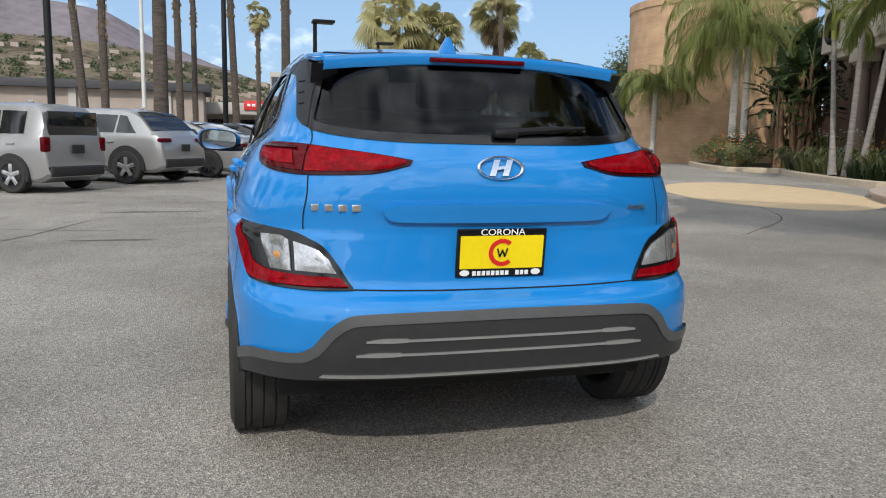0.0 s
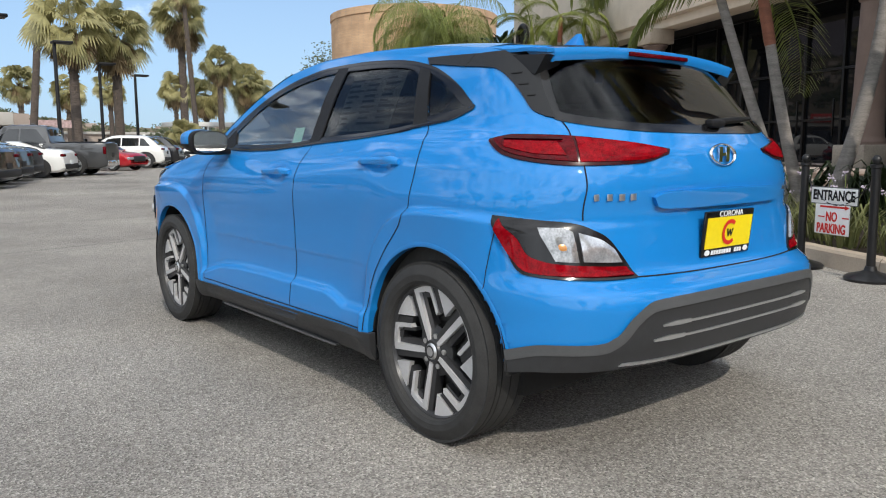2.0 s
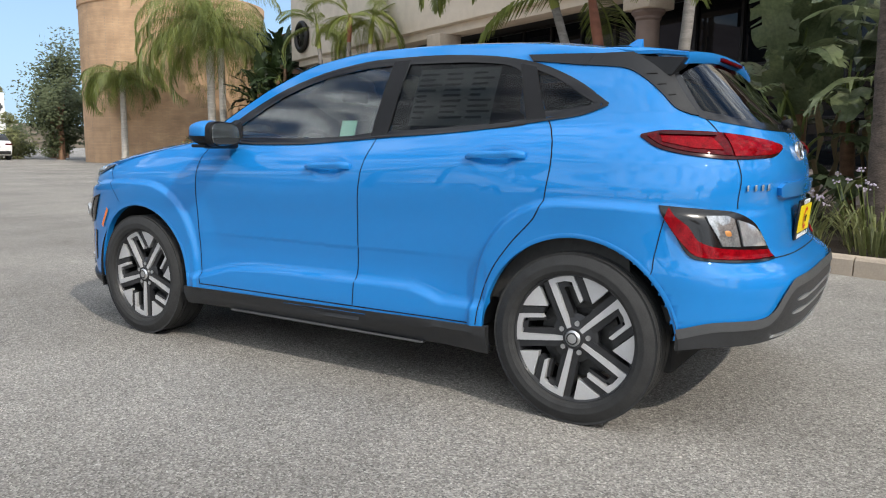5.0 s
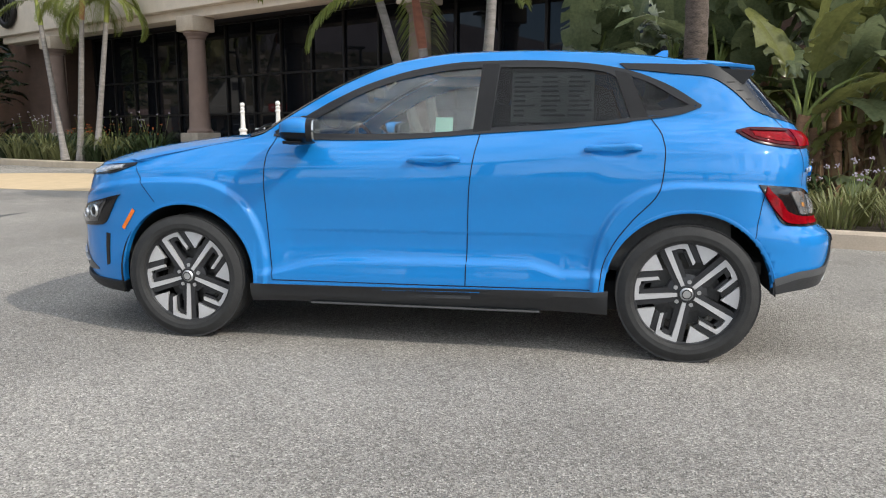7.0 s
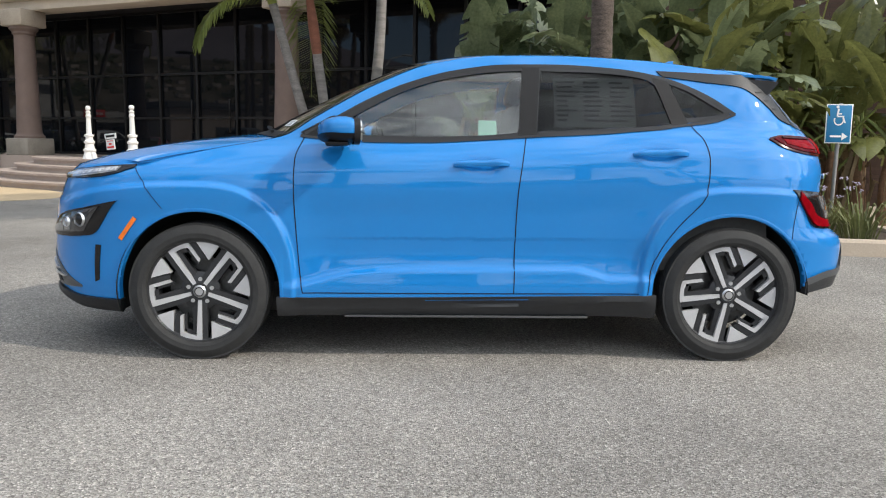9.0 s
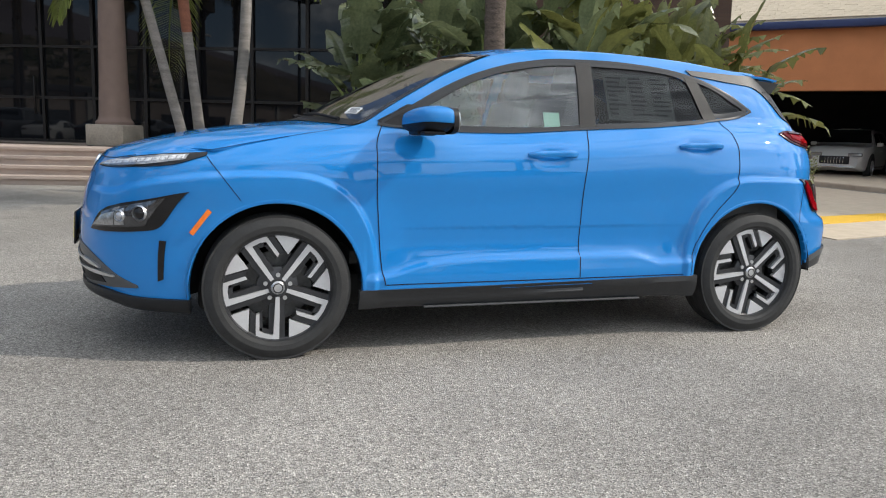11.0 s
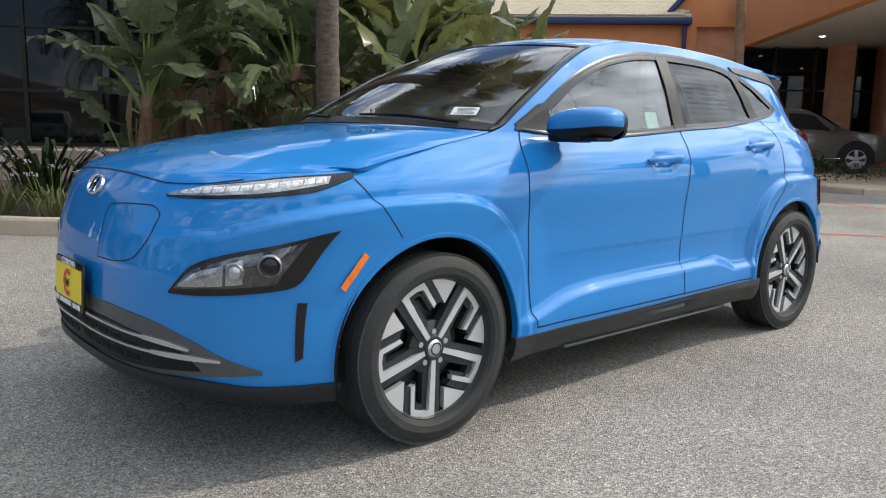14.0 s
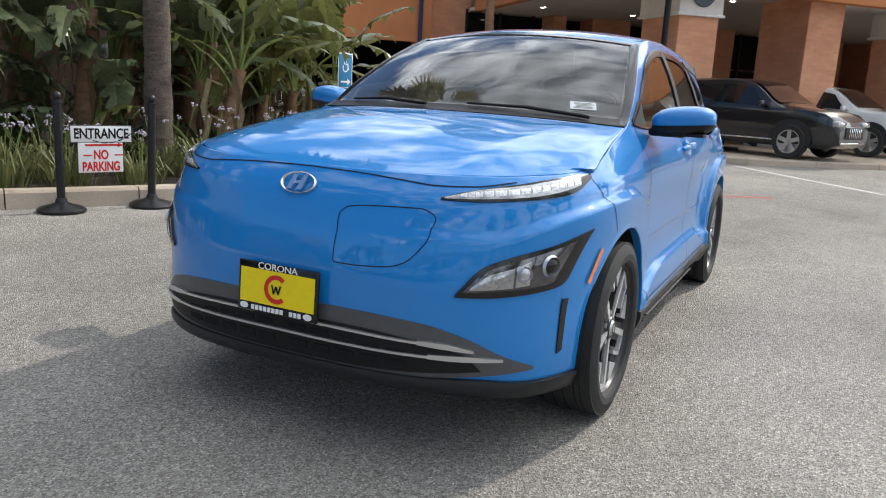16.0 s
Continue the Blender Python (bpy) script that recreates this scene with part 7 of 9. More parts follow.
def bird_clump(x, y, seed, stems, height, label, spread=0.7, z=0.1, leafsize=1.0, low=5, leaf=None):
    """Stout stems with fans of broad torn leaves from knee height up."""
    rng = random.Random(seed)
    cl = new("giant_bird_of_paradise")
    tagged(cl, label, "shrub")
    leaves, stalks, dead = Sheets(), bmesh.new(), Sheets()
    for k in range(stems):
        a = rng.uniform(0, 6.283)
        bx, by = x + math.cos(a) * spread * rng.random(), y + math.sin(a) * spread * rng.random()
        th = height * rng.uniform(0.35, 0.75)
        tx, ty = bx + rng.uniform(-0.2, 0.2), by + rng.uniform(-0.2, 0.2)
        part("stem", tube([(bx, by, z - 0.05), ((bx + tx) / 2 + 0.04, (by + ty) / 2, z + th * 0.5), (tx, ty, z + th)], [0.10, 0.095, 0.07], 9), BROWNBARK, cl, "", 60)
        fan_az = rng.uniform(0, math.pi)
        m = rng.randint(7, 9)
        for j in range(m):
            s = (j / (m - 1) - 0.5) * 2
            az = fan_az if s > 0 else fan_az + math.pi
            up = th * (1.0 - 0.45 * abs(s) * rng.random())
            paddle_leaf(leaves, stalks, (bx + (tx - bx) * up / th, by + (ty - by) * up / th, z + up), az + rng.uniform(-0.7, 0.7), abs(s) * 1.25 + 0.1, rng.uniform(0.45, 0.95) * leafsize, leafsize * rng.uniform(0.95, 1.4), leafsize * rng.uniform(0.38, 0.54), rng, rng.uniform(0.25, 1.3))
        for j in range(9):
            az = rng.uniform(0, 6.283)
            p = Vector((bx, by, z + th * rng.uniform(0.45, 0.98)))
            h = Vector((math.cos(az), math.sin(az), 0))
            dead.ribbon([p, p + h * 0.16 + Vector((0, 0, 0.06)), p + h * 0.24 + Vector((0, 0, -0.25)), p + h * 0.20 + Vector((0, 0, -0.55))], [0.03, 0.06, 0.075, 0.015], Vector((-h.y, h.x, 0.3)))
    for j in range(low):
        az = rng.uniform(0, 6.283)
        paddle_leaf(leaves, stalks, (x + math.cos(az) * 0.3, y + math.sin(az) * 0.3, z), az, rng.uniform(0.5, 1.3), rng.uniform(0.5, 1.2), leafsize * rng.uniform(0.8, 1.1), leafsize * rng.uniform(0.34, 0.45), rng, rng.uniform(0.8, 1.4))
    tagged(leaves.made("foliage", leaf or BIRD, cl, weld=True), kind="stuff")
    tagged(part("stalk", stalks, STALK, cl, "", 60), kind="stuff")
    tagged(dead.made("dead_leaf", DEAD, cl), "hanging brown leaves", kind="stuff")
    return cl


def strappy_clump(x, y, seed, blades, height, flowers, label, z=0.1, material=None, flower=None, r=0.25, width=0.018):
    rng = random.Random(seed)
    cl = new("flowering_clump")
    tagged(cl, label, "plant", "strappy plants in the beds")
    sh = Sheets()
    for k in range(blades):
        az, ln = rng.uniform(0, 6.283), height * rng.uniform(0.6, 1.1)
        h = Vector((math.cos(az), math.sin(az), 0))
        p = Vector((x, y, z)) + h * r * rng.random() ** 0.7
        b = rng.uniform(0.3, 1.0)
        sh.ribbon([p, p + h * ln * b * 0.3 + Vector((0, 0, ln * 0.55)), p + h * ln * b * 0.75 + Vector((0, 0, ln * 0.85)), p + h * ln * b * 1.2 + Vector((0, 0, ln * (0.95 - 0.5 * b)))], [width, width * 1.1, width * 0.8, 0.003], Vector((-h.y, h.x, 0)).cross(Vector((0, 0, 1))))
    sh.made("foliage", material or GRASSY, cl)
    if flowers:
        bm, fl = bmesh.new(), bmesh.new()
        for k in range(flowers):
            az, ln = rng.uniform(0, 6.283), height * rng.uniform(1.1, 1.6)
            h = Vector((math.cos(az), math.sin(az), 0))
            p = Vector((x, y, z)) + h * r * 0.6 * rng.random()
            q = p + h * ln * 0.25 + Vector((0, 0, ln))
            tube([p, p.lerp(q, 0.6) + Vector((0, 0, 0.04)), q], 0.0035, 4, bm, False)
            for j in range(7):
                bmesh.ops.create_icosphere(fl, subdivisions=1, radius=rng.uniform(0.007, 0.012), matrix=Matrix.Translation(q + Vector((rng.uniform(-0.03, 0.03), rng.uniform(-0.03, 0.03), rng.uniform(-0.015, 0.025)))))
        tagged(part("flower_stem", bm, STALK, cl, "", 0), kind="stuff")
        tagged(part("blossom", fl, flower or LILAC, cl, "", 0), "small pale lilac flower heads", kind="stuff")
    return cl


def leafy_mass(name, label, category, center, size, count, leaf, material, seed, trunk=0.0, z=0.0):
    """A crown or bush of many small leaf faces in uneven clumps."""
    rng = random.Random(seed)
    top = new(name)
    tagged(top, label, category)
    c = Vector(center)
    blobs = [(c + Vector((rng.gauss(0, 0.33) * size[0], rng.gauss(0, 0.33) * size[1], rng.gauss(0, 0.28) * size[2])), rng.uniform(0.25, 0.5)) for _ in range(max(6, count // 260))]
    sh = Sheets()
    for k in range(count):
        b, r = blobs[rng.randrange(len(blobs))]
        d = Vector((rng.gauss(0, 1), rng.gauss(0, 1), rng.gauss(0, 1))).normalized() * r * rng.random() ** 0.4
        p = b + Vector((d.x * size[0], d.y * size[1], d.z * size[2]))
        p.z = max(p.z, z + 0.04)
        a = Vector((rng.gauss(0, 1), rng.gauss(0, 1), rng.gauss(0, 0.6))).normalized() * leaf * rng.uniform(0.6, 1.3)
        n = a.orthogonal().normalized() * leaf * 0.3
        sh.quad(p, p + a * 0.5 + n, p + a, p + a * 0.5 - n)
    if trunk:
        base = Vector((c.x, c.y, z - 0.05))
        bm = tube([base, base.lerp(c, 0.5) + Vector((0.1, 0.1, 0)), c], [trunk, trunk * 0.8, trunk * 0.4], 9)
        for b, r in blobs[:7]:
            tube([base.lerp(c, 0.55), (base.lerp(c, 0.6) + b) / 2, b], [trunk * 0.5, trunk * 0.3, trunk * 0.1], 6, bm)
        part("trunk", bm, BROWNBARK, top, "", 60)
    else:
        bm = bmesh.new()
        for k in range(5):
            b, r = blobs[k % len(blobs)]
            tube([Vector((c.x, c.y, z - 0.02)), (Vector((c.x, c.y, z)) + b) / 2, b], [0.03, 0.02, 0.006], 5, bm)
        part("twig", bm, BROWNBARK, top, "", 60)
    sh.made("foliage", material, top)
    return top


# bed beside the car
fan_palm(5.0, -2.0, 7.4, 3, "tall palm with a thick ringed grey trunk in the bed", 0.14, (-0.1, 0.1), 1.25, 0.6, 44, "palms in the bed", BEDBARK)
fan_palm(6.3, -13.8, 7.2, 4, "slim bare palm trunk before the orange portico", 0.12, (0.15, 0.1), 0.9, 0.6, 36, "palms in the bed", BROWNBARK)
k3 = "slim leaning palm with pale ringed trunk"
feather_palm((7.55, 1.62, 0.08), (6.75, 2.35, 3.1), 0.078, 0.06, 8, 2.3, 11, k3 + " and green top", 0.6, GREYBARK, CROWNSH, (-0.05, 0.0), 0.7, (0.0, 1.2), 2.1, ((2.3, 0.35, 2.2, 2.2), (2.9, 0.5, 2.3, 2.5), (1.6, 0.45, 2.2, 2.3)))
feather_palm((7.7, 1.5, 0.08), (7.0, 1.75, 2.45), 0.086, 0.066, 8, 2.3, 12, k3 + " and reddish top", 0.6, GREYBARK, ORSHAFT, (-0.06, 0.0), 0.7, (0.0, 1.2), 2.1)
feather_palm((7.75, 1.25, 0.08), (8.35, 0.85, 4.2), 0.10, 0.076, 8, 2.3, 13, k3, 0.6, GREYBARK, CROWNSH, (0.12, -0.12), 0.7, (0.0, 1.2), 2.1)
lb = "giant bird of paradise with large torn leaves"
for k, (x, y, n, hh, ls) in enumerate(((7.2, -0.7, 3, 2.3, 1.1), (7.8, -1.7, 2, 2.9, 1.15), (6.6, -2.3, 1, 2.4, 1.0), (7.9, -2.6, 3, 3.1, 1.15), (6.9, -3.1, 3, 2.7, 1.1), (6.1, -3.9, 3, 2.4, 1.05), (7.2, -4.4, 3, 3.1, 1.15), (6.2, -5.2, 3, 2.2, 1.05), (6.6, -5.8, 3, 2.8, 1.1), (5.7, -5.9, 2, 2.3, 0.95), (7.6, -6.2, 3, 3.0, 1.1), (5.0, -3.05, 1, 1.9, 0.95))):
    bird_clump(x, y, 20 + k, n, hh, lb + (" against brown brick" if k < 4 else " beside the blue sign" if k < 6 else ", yellow-green"), 0.45, leafsize=ls, low=4 if k < 6 else 1, leaf=SUNBIRD if k > 5 else None)
rng = random.Random(5)
for k, (x, y) in enumerate(((3.75, -3.3), (3.55, -3.9), (3.9, -2.7), (4.1, -3.6), (3.35, -4.5), (4.15, -2.0), (4.45, -1.35), (4.75, -0.75), (4.9, -0.2), (5.3, 0.25), (4.7, -1.9), (5.75, 0.8), (4.3, -2.9), (6.3, 1.25), (5.2, -0.9), (6.9, 1.75), (3.8, -4.3))):
    strappy_clump(x + 0.12, y, 40 + k, 80, 0.44 * rng.uniform(0.8, 1.15), 6, "grassy clump with pale lilac flower heads in the bed")
for k, (x, y, s) in enumerate(((6.3, -0.9, 0.7), (7.9, 0.4, 0.9), (8.6, 1.2, 0.9), (6.0, -2.4, 0.6), (8.9, 2.2, 0.8), (5.5, -3.3, 0.6))):
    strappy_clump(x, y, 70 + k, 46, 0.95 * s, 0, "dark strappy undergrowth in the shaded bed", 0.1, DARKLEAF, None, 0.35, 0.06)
leafy_mass("clipped_bush", "small clipped green bush at the walk's edge", "bush", (6.6, -8.3, 0.45), (0.7, 0.7, 0.7), 1500, 0.05, GRASSY, 91)
leafy_mass("low_hedge", "low green hedge before the portico", "hedge", (5.6, -14.0, 0.4), (1.8, 0.8, 0.45), 2200, 0.06, DARKLEAF, 92, z=0.12)

# planters along the showroom
for k, (bx, by, tx, ty) in enumerate(((17.65, 15.98, 17.95, 16.75), (17.77, 15.53, 16.98, 14.55), (17.57, 14.80, 17.75, 14.25))):
    feather_palm((bx, by, 0.2), (tx, ty, 4.6), 0.10, 0.072, 9, 2.3, 31 + k, "slim pale-trunked palm in the stone planter", 0.5, GREYBARK, CROWNSH if k != 1 else ORSHAFT, (0.06, 0.04), 0.6, (-0.2, 1.1), 2.1)
feather_palm((22.3, 27.6, 0.2), (22.2, 27.5, 6.2), 0.20, 0.17, 44, 5.0, 35, "queen palm with long drooping fronds before the tower", 1.0, PALEBARK, None, (0, 0), 1.7, (0.0, 1.45), 3.2)
feather_palm((22.5, 27.0, 0.2), (22.35, 26.9, 5.6), 0.18, 0.15, 26, 4.2, 37, "second queen palm trunk close to its neighbour", 0.95, PALEBARK, None, (0, 0), 1.7, (0.0, 1.4), 3.2)
feather_palm((21.7, 33.7, 0.0), (21.65, 33.6, 4.1), 0.18, 0.14, 30, 2.9, 36, "bright green feather palm beside the tower", 0.85, PALEBARK, None, (0, 0), 1.4, (0.2, 1.45), 3.0)
for k, (s, y, hh) in enumerate(((13.6, 0.9, 6.2), (14.8, 0.4, 6.6), (15.8, 0.0, 6.6), (14.2, 1.3, 4.4), (16.8, 0.2, 6.2), (15.4, 1.2, 4.8), (17.6, -0.6, 6.4), (18.6, -0.8, 6.2))):
    p = MB @ Vector((s, y, 0))
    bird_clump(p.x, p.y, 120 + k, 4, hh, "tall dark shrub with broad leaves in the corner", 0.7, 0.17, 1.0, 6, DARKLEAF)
for k in range(34):
    s = random.Random(k).uniform(2.2, 11.0)
    y = random.Random(k + 50).uniform(0.0, 1.9)
    p = MB @ Vector((s, y, 0))
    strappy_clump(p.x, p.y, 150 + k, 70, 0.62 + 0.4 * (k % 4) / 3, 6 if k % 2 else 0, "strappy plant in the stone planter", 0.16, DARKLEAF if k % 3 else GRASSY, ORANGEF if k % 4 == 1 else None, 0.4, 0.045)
for k in range(9):
    p = MB @ Vector((13.4 + 0.92 * k, 3.5 - 0.45 * (k % 3), 0.6))
    leafy_mass("flowering_shrub", "loose green shrub dotted with orange flowers", "shrub", (p.x, p.y, 0.80), (1.1, 1.1, 1.0), 1400, 0.10, DARKLEAF if k % 3 == 1 else GRASSY, 200 + k, z=0.2)
    bm, rr = bmesh.new(), random.Random(300 + k)
    for j in range(16):
        bmesh.ops.create_icosphere(bm, subdivisions=1, radius=0.035, matrix=Matrix.Translation((p.x + rr.gauss(0, 0.4), p.y + rr.gauss(0, 0.4), 0.95 + rr.gauss(0, 0.35))))
    tagged(part("orange_blossom", bm, ORANGEF, None, "", 0), "small orange blossoms among the shrubs", "flowers", kind="stuff")

# ---- parked vehicles ----
CARGL = mat("parked_car_glass", (0.012, 0.014, 0.016), 0.03, spec=0.6, coat=0.3, var=0.2, scale=4)
CARTRIM = mat("parked_car_cladding", (0.02, 0.02, 0.021), 0.6, var=0.2, scale=12)


def car_paint(name, color, metal=0.5):
    return mat(name, color, 0.3, metal, var=0.06, scale=300, fine=900, coat=1.0)


SILVERP = car_paint("silver_car_paint", (0.36, 0.36, 0.362), 0.5)
GREYP = car_paint("grey_car_paint", (0.055, 0.057, 0.06), 0.3)
BLACKP = car_paint("black_car_paint", (0.010, 0.011, 0.014), 0.2)
WHITEP = car_paint("white_car_paint", (0.74, 0.74, 0.72), 0.0)
REDP = car_paint("red_car_paint", (0.42, 0.012, 0.02), 0.2)
BROWNP = car_paint("brown_grey_car_paint", (0.15, 0.14, 0.13))
KINDS = {
    # length, width, belt height, tyre radius, top line (share of length from tail, height), side glass share, cladding
    "van": (4.25, 1.76, 1.02, 0.33, ((0, 0.55), (0.012, 1.0), (0.05, 1.56), (0.10, 1.62), (0.45, 1.65), (0.63, 1.60), (0.77, 1.10), (0.95, 0.98), (1.0, 0.62)), (0.10, 0.70), False),
    "suv": (4.68, 1.90, 1.08, 0.37, ((0, 0.62), (0.015, 1.02), (0.05, 1.14), (0.17, 1.58), (0.25, 1.65), (0.47, 1.67), (0.56, 1.62), (0.74, 1.14), (0.95, 1.0), (1.0, 0.7)), (0.13, 0.69), True),
    "sedan": (4.85, 1.86, 0.95, 0.34, ((0, 0.55), (0.012, 0.95), (0.06, 1.08), (0.17, 1.14), (0.36, 1.42), (0.48, 1.46), (0.56, 1.42), (0.74, 1.0), (0.95, 0.82), (1.0, 0.5)), (0.22, 0.70), False),
    "coupe": (4.25, 1.78, 0.86, 0.32, ((0, 0.5), (0.012, 0.86), (0.05, 0.99), (0.14, 1.02), (0.36, 1.27), (0.46, 1.29), (0.53, 1.25), (0.70, 0.92), (0.95, 0.74), (1.0, 0.45)), (0.30, 0.66), False),
    "pickup": (5.8, 2.02, 1.22, 0.40, ((0, 0.75), (0.005, 1.26), (0.30, 1.26), (0.345, 1.27), (0.375, 1.84), (0.45, 1.92), (0.58, 1.93), (0.64, 1.88), (0.735, 1.32), (0.97, 1.18), (1.0, 0.8)), (0.36, 0.71), False),
}


def vehicle(kind, x, y, heading, paint, label, lens=None, group="parked vehicles", rim=None, z=0.0):
    L, W, belt, tr, line, glass, clad = KINDS[kind]
    lens = lens or REDD
    v = new("parked_" + {"van": "van", "suv": "suv", "sedan": "car", "coupe": "coupe", "pickup": "pickup"}[kind])
    tagged(v, label, "pickup truck" if kind == "pickup" else "van" if kind == "van" else "car", group)
    v.matrix_world = Matrix.Translation((x, y, z)) @ Matrix.Rotation(math.atan2(-heading[0], heading[1]), 4, "Z")
    top = curve(*line)
    zlow = 0.26 if clad or kind == "pickup" else 0.19
    wide = curve((0, 0.86), (0.015, 0.90), (0.07, 0.965), (0.2, 1.0), (0.75, 1.0), (0.92, 0.94), (0.98, 0.84), (1, 0.74))

    def sec(f):
        w, zt = W / 2 * wide(f), top(f)
        zb = min(zt - 0.03, belt - 0.05 * (f - 0.3))
        wr = w - 0.05 - (0.42 if kind != "van" else 0.26) * max(0.0, zt - zb - 0.05)
        return w, zt, zb, wr

    stations = [0, 0.004, 0.012, 0.025, 0.04, 0.06, 0.085, 0.11, 0.14, 0.17, 0.2, 0.25, 0.3, 0.32, 0.345, 0.36, 0.375, 0.4, 0.45, 0.5, 0.55, 0.6, 0.64, 0.68, 0.72, 0.76, 0.8, 0.85, 0.9, 0.94, 0.97, 0.985, 0.995, 1.0]
    rows = []
    for f in stations:
        w, zt, zb, wr = sec(f)
        yy = (f - 0.5) * L
        lift = 0.10 * (smooth(0.06, 0.0, f) + smooth(0.94, 1.0, f))
        half = [(0.0, zlow + lift), (w * 0.86, zlow + lift), (w * 0.955, zlow + 0.07 + lift), (w * 0.985, zlow + 0.2 + lift), (w, 0.62 * zb + 0.1), (w * 0.995, zb - 0.09), (w * 0.965, zb), (w * 0.965 * 0.5 + wr * 0.5, (zb + zt - 0.05) / 2), (wr, zt - 0.05), (wr - 0.06, zt - 0.015), (wr * 0.5, zt + 0.012), (0.0, zt + 0.02)]
        ring = half + [(-px, pz) for px, pz in half[-2:0:-1]]
        rows.append([(px, yy, pz) for px, pz in ring])
    n = len(rows[0])
    vs = [p for r in rows for p in r]
    fs = [(i * n + k, i * n + (k + 1) % n, (i + 1) * n + (k + 1) % n, (i + 1) * n + k) for i in range(len(rows) - 1) for k in range(n)]
    fs += [tuple(range(n)), tuple(range((len(rows) - 1) * n, len(rows) * n))[::-1]]
    pydata("body", vs, fs, paint, v, "", 28)

    def grid(name, fn, nu, nv, material, label=""):
        pts = [[fn(i / nu, k / nv) for k in range(nv + 1)] for i in range(nu + 1)]
        vv, ff = rows_to_mesh(pts)
        return pydata(name, vv, ff, material, v, label, 60)

    g0, g1 = glass
    spl = (g0, g0 + (g1 - g0) * 0.22, g0 + (g1 - g0) * 0.55, g1) if kind not in ("pickup", "coupe") else (g0, g0 + (g1 - g0) * 0.5, g1)
    for s in (-1, 1):
        for a, b in zip(spl, spl[1:]):
            def pane(u, t, a=a, b=b, s=s):
                f = a + 0.006 + (b - a - 0.012) * u
                q = 0.10 + 0.74 * t
                if b == g1:
                    f -= (0.10 if kind != "van" else 0.07) * t * u
                if a == g0 and kind != "van":
                    f += 0.07 * t * (1 - u)
                w, zt, zb, wr = sec(f)
                return (s * (w * 0.965 * (1 - q) + wr * q + 0.012), (f - 0.5) * L, zb + (zt - 0.05 - zb) * q)
            grid("side_window", pane, 8, 5, CARGL)
        w, zt, zb, wr = sec(0.03)
        for f in (0.5 * (spl[0] + spl[1]) if kind == "van" else spl[1] + 0.02, spl[-2] + 0.03):
            part("door_handle", boxed(s * (W / 2 * wide(f) + 0.012), (f - 0.5) * L, zb - 0.13 if kind != "pickup" else 1.05, 0.03, 0.17, 0.035, bevel=0.008), paint, v)
        f = g1 - 0.03
        part("wing_mirror", boxed(s * (W / 2 + 0.08), (f - 0.5) * L, belt + 0.06, 0.2, 0.1, 0.13, bevel=0.035), paint, v, "", 60)

    def on_top(f0, f1, edge=0.05):
        def fn(u, t):
            f = f0 + (f1 - f0) * u
            w, zt, zb, wr = sec(f)
            k = (2 * t - 1)
            return (k * (wr - edge), (f - 0.5) * L, zt + 0.02 - 0.012 * abs(k) + 0.012)
        return fn
    ws = {"van": (0.645, 0.755), "suv": (0.575, 0.725), "sedan": (0.575, 0.725), "coupe": (0.545, 0.69), "pickup": (0.65, 0.728)}[kind]
    grid("windscreen", on_top(*ws), 8, 8, CARGL)
    if kind == "van":
        part("rear_window", boxed(0, -L / 2 + 0.085, 1.27, W * 0.74, 0.05, 0.46, Matrix.Translation((0, 0, 0)), bevel=0.03), CARGL, v, "dark rear window", 60)
    elif kind == "pickup":
        part("rear_window", boxed(0, (0.362 - 0.5) * L, 1.6, W * 0.62, 0.05, 0.36, bevel=0.02), CARGL, v, "", 60)
        part("bed_floor", boxed(0, (0.17 - 0.5) * L, 1.285, W * 0.78, 0.30 * L, 0.02), CARTRIM, v, "dark load bed cover", 30)
    else:
        rw = {"suv": (0.06, 0.165), "sedan": (0.19, 0.35), "coupe": (0.16, 0.35)}[kind]
        grid("rear_window", on_top(*rw), 8, 8, CARGL)
    # lamps, plate, bumpers
    zt = {"van": 0.98, "suv": 0.98, "sedan": 0.86, "coupe": 0.80, "pickup": 1.05}[kind]
    for s in (-1, 1):
        lw, lh = {"van": (0.16, 0.34), "suv": (0.40, 0.11), "sedan": (0.42, 0.12), "coupe": (0.34, 0.13), "pickup": (0.16, 0.36)}[kind]
        part("tail_lamp", boxed(s * (W / 2 * 0.925 - lw / 2), -L / 2 + 0.078, zt - (lh / 4 if lh > 0.2 else 0), lw, 0.12, lh * 0.8, bevel=0.03), lens, v, "red tail lamp", 60)
        part("headlamp", boxed(s * (W / 2 * 0.84 - 0.2), L / 2 - 0.09, zt - 0.24 + (0.05 if clad else 0), 0.42, 0.16, 0.12, bevel=0.03), CLEARL, v, "clear headlamp", 60)
    part("number_plate", boxed(0, -L / 2 - 0.012, zt - 0.17 if kind in ("van", "suv") else zt - 0.26, 0.32, 0.02, 0.16, bevel=0.004), PAPER if kind == "coupe" else CARTRIM, v, "plain plate")
    part("rear_bumper", boxed(0, -L / 2 + 0.05, zlow + 0.21, W * 0.80, 0.16, 0.2, bevel=0.04), CARTRIM if kind != "pickup" else CHROME, v, "", 60)
    part("grille", boxed(0, L / 2 - 0.01, zlow + 0.35, W * 0.48, 0.06, 0.26, bevel=0.03), CARTRIM, v, "dark grille", 60)
    part("roof_aerial", boxed(0, (0.24 - 0.5) * L if kind != "pickup" else 0.0, top(0.24 if kind != "pickup" else 0.5) + 0.045, 0.04, 0.14, 0.06, bevel=0.015), paint, v, "", 60)
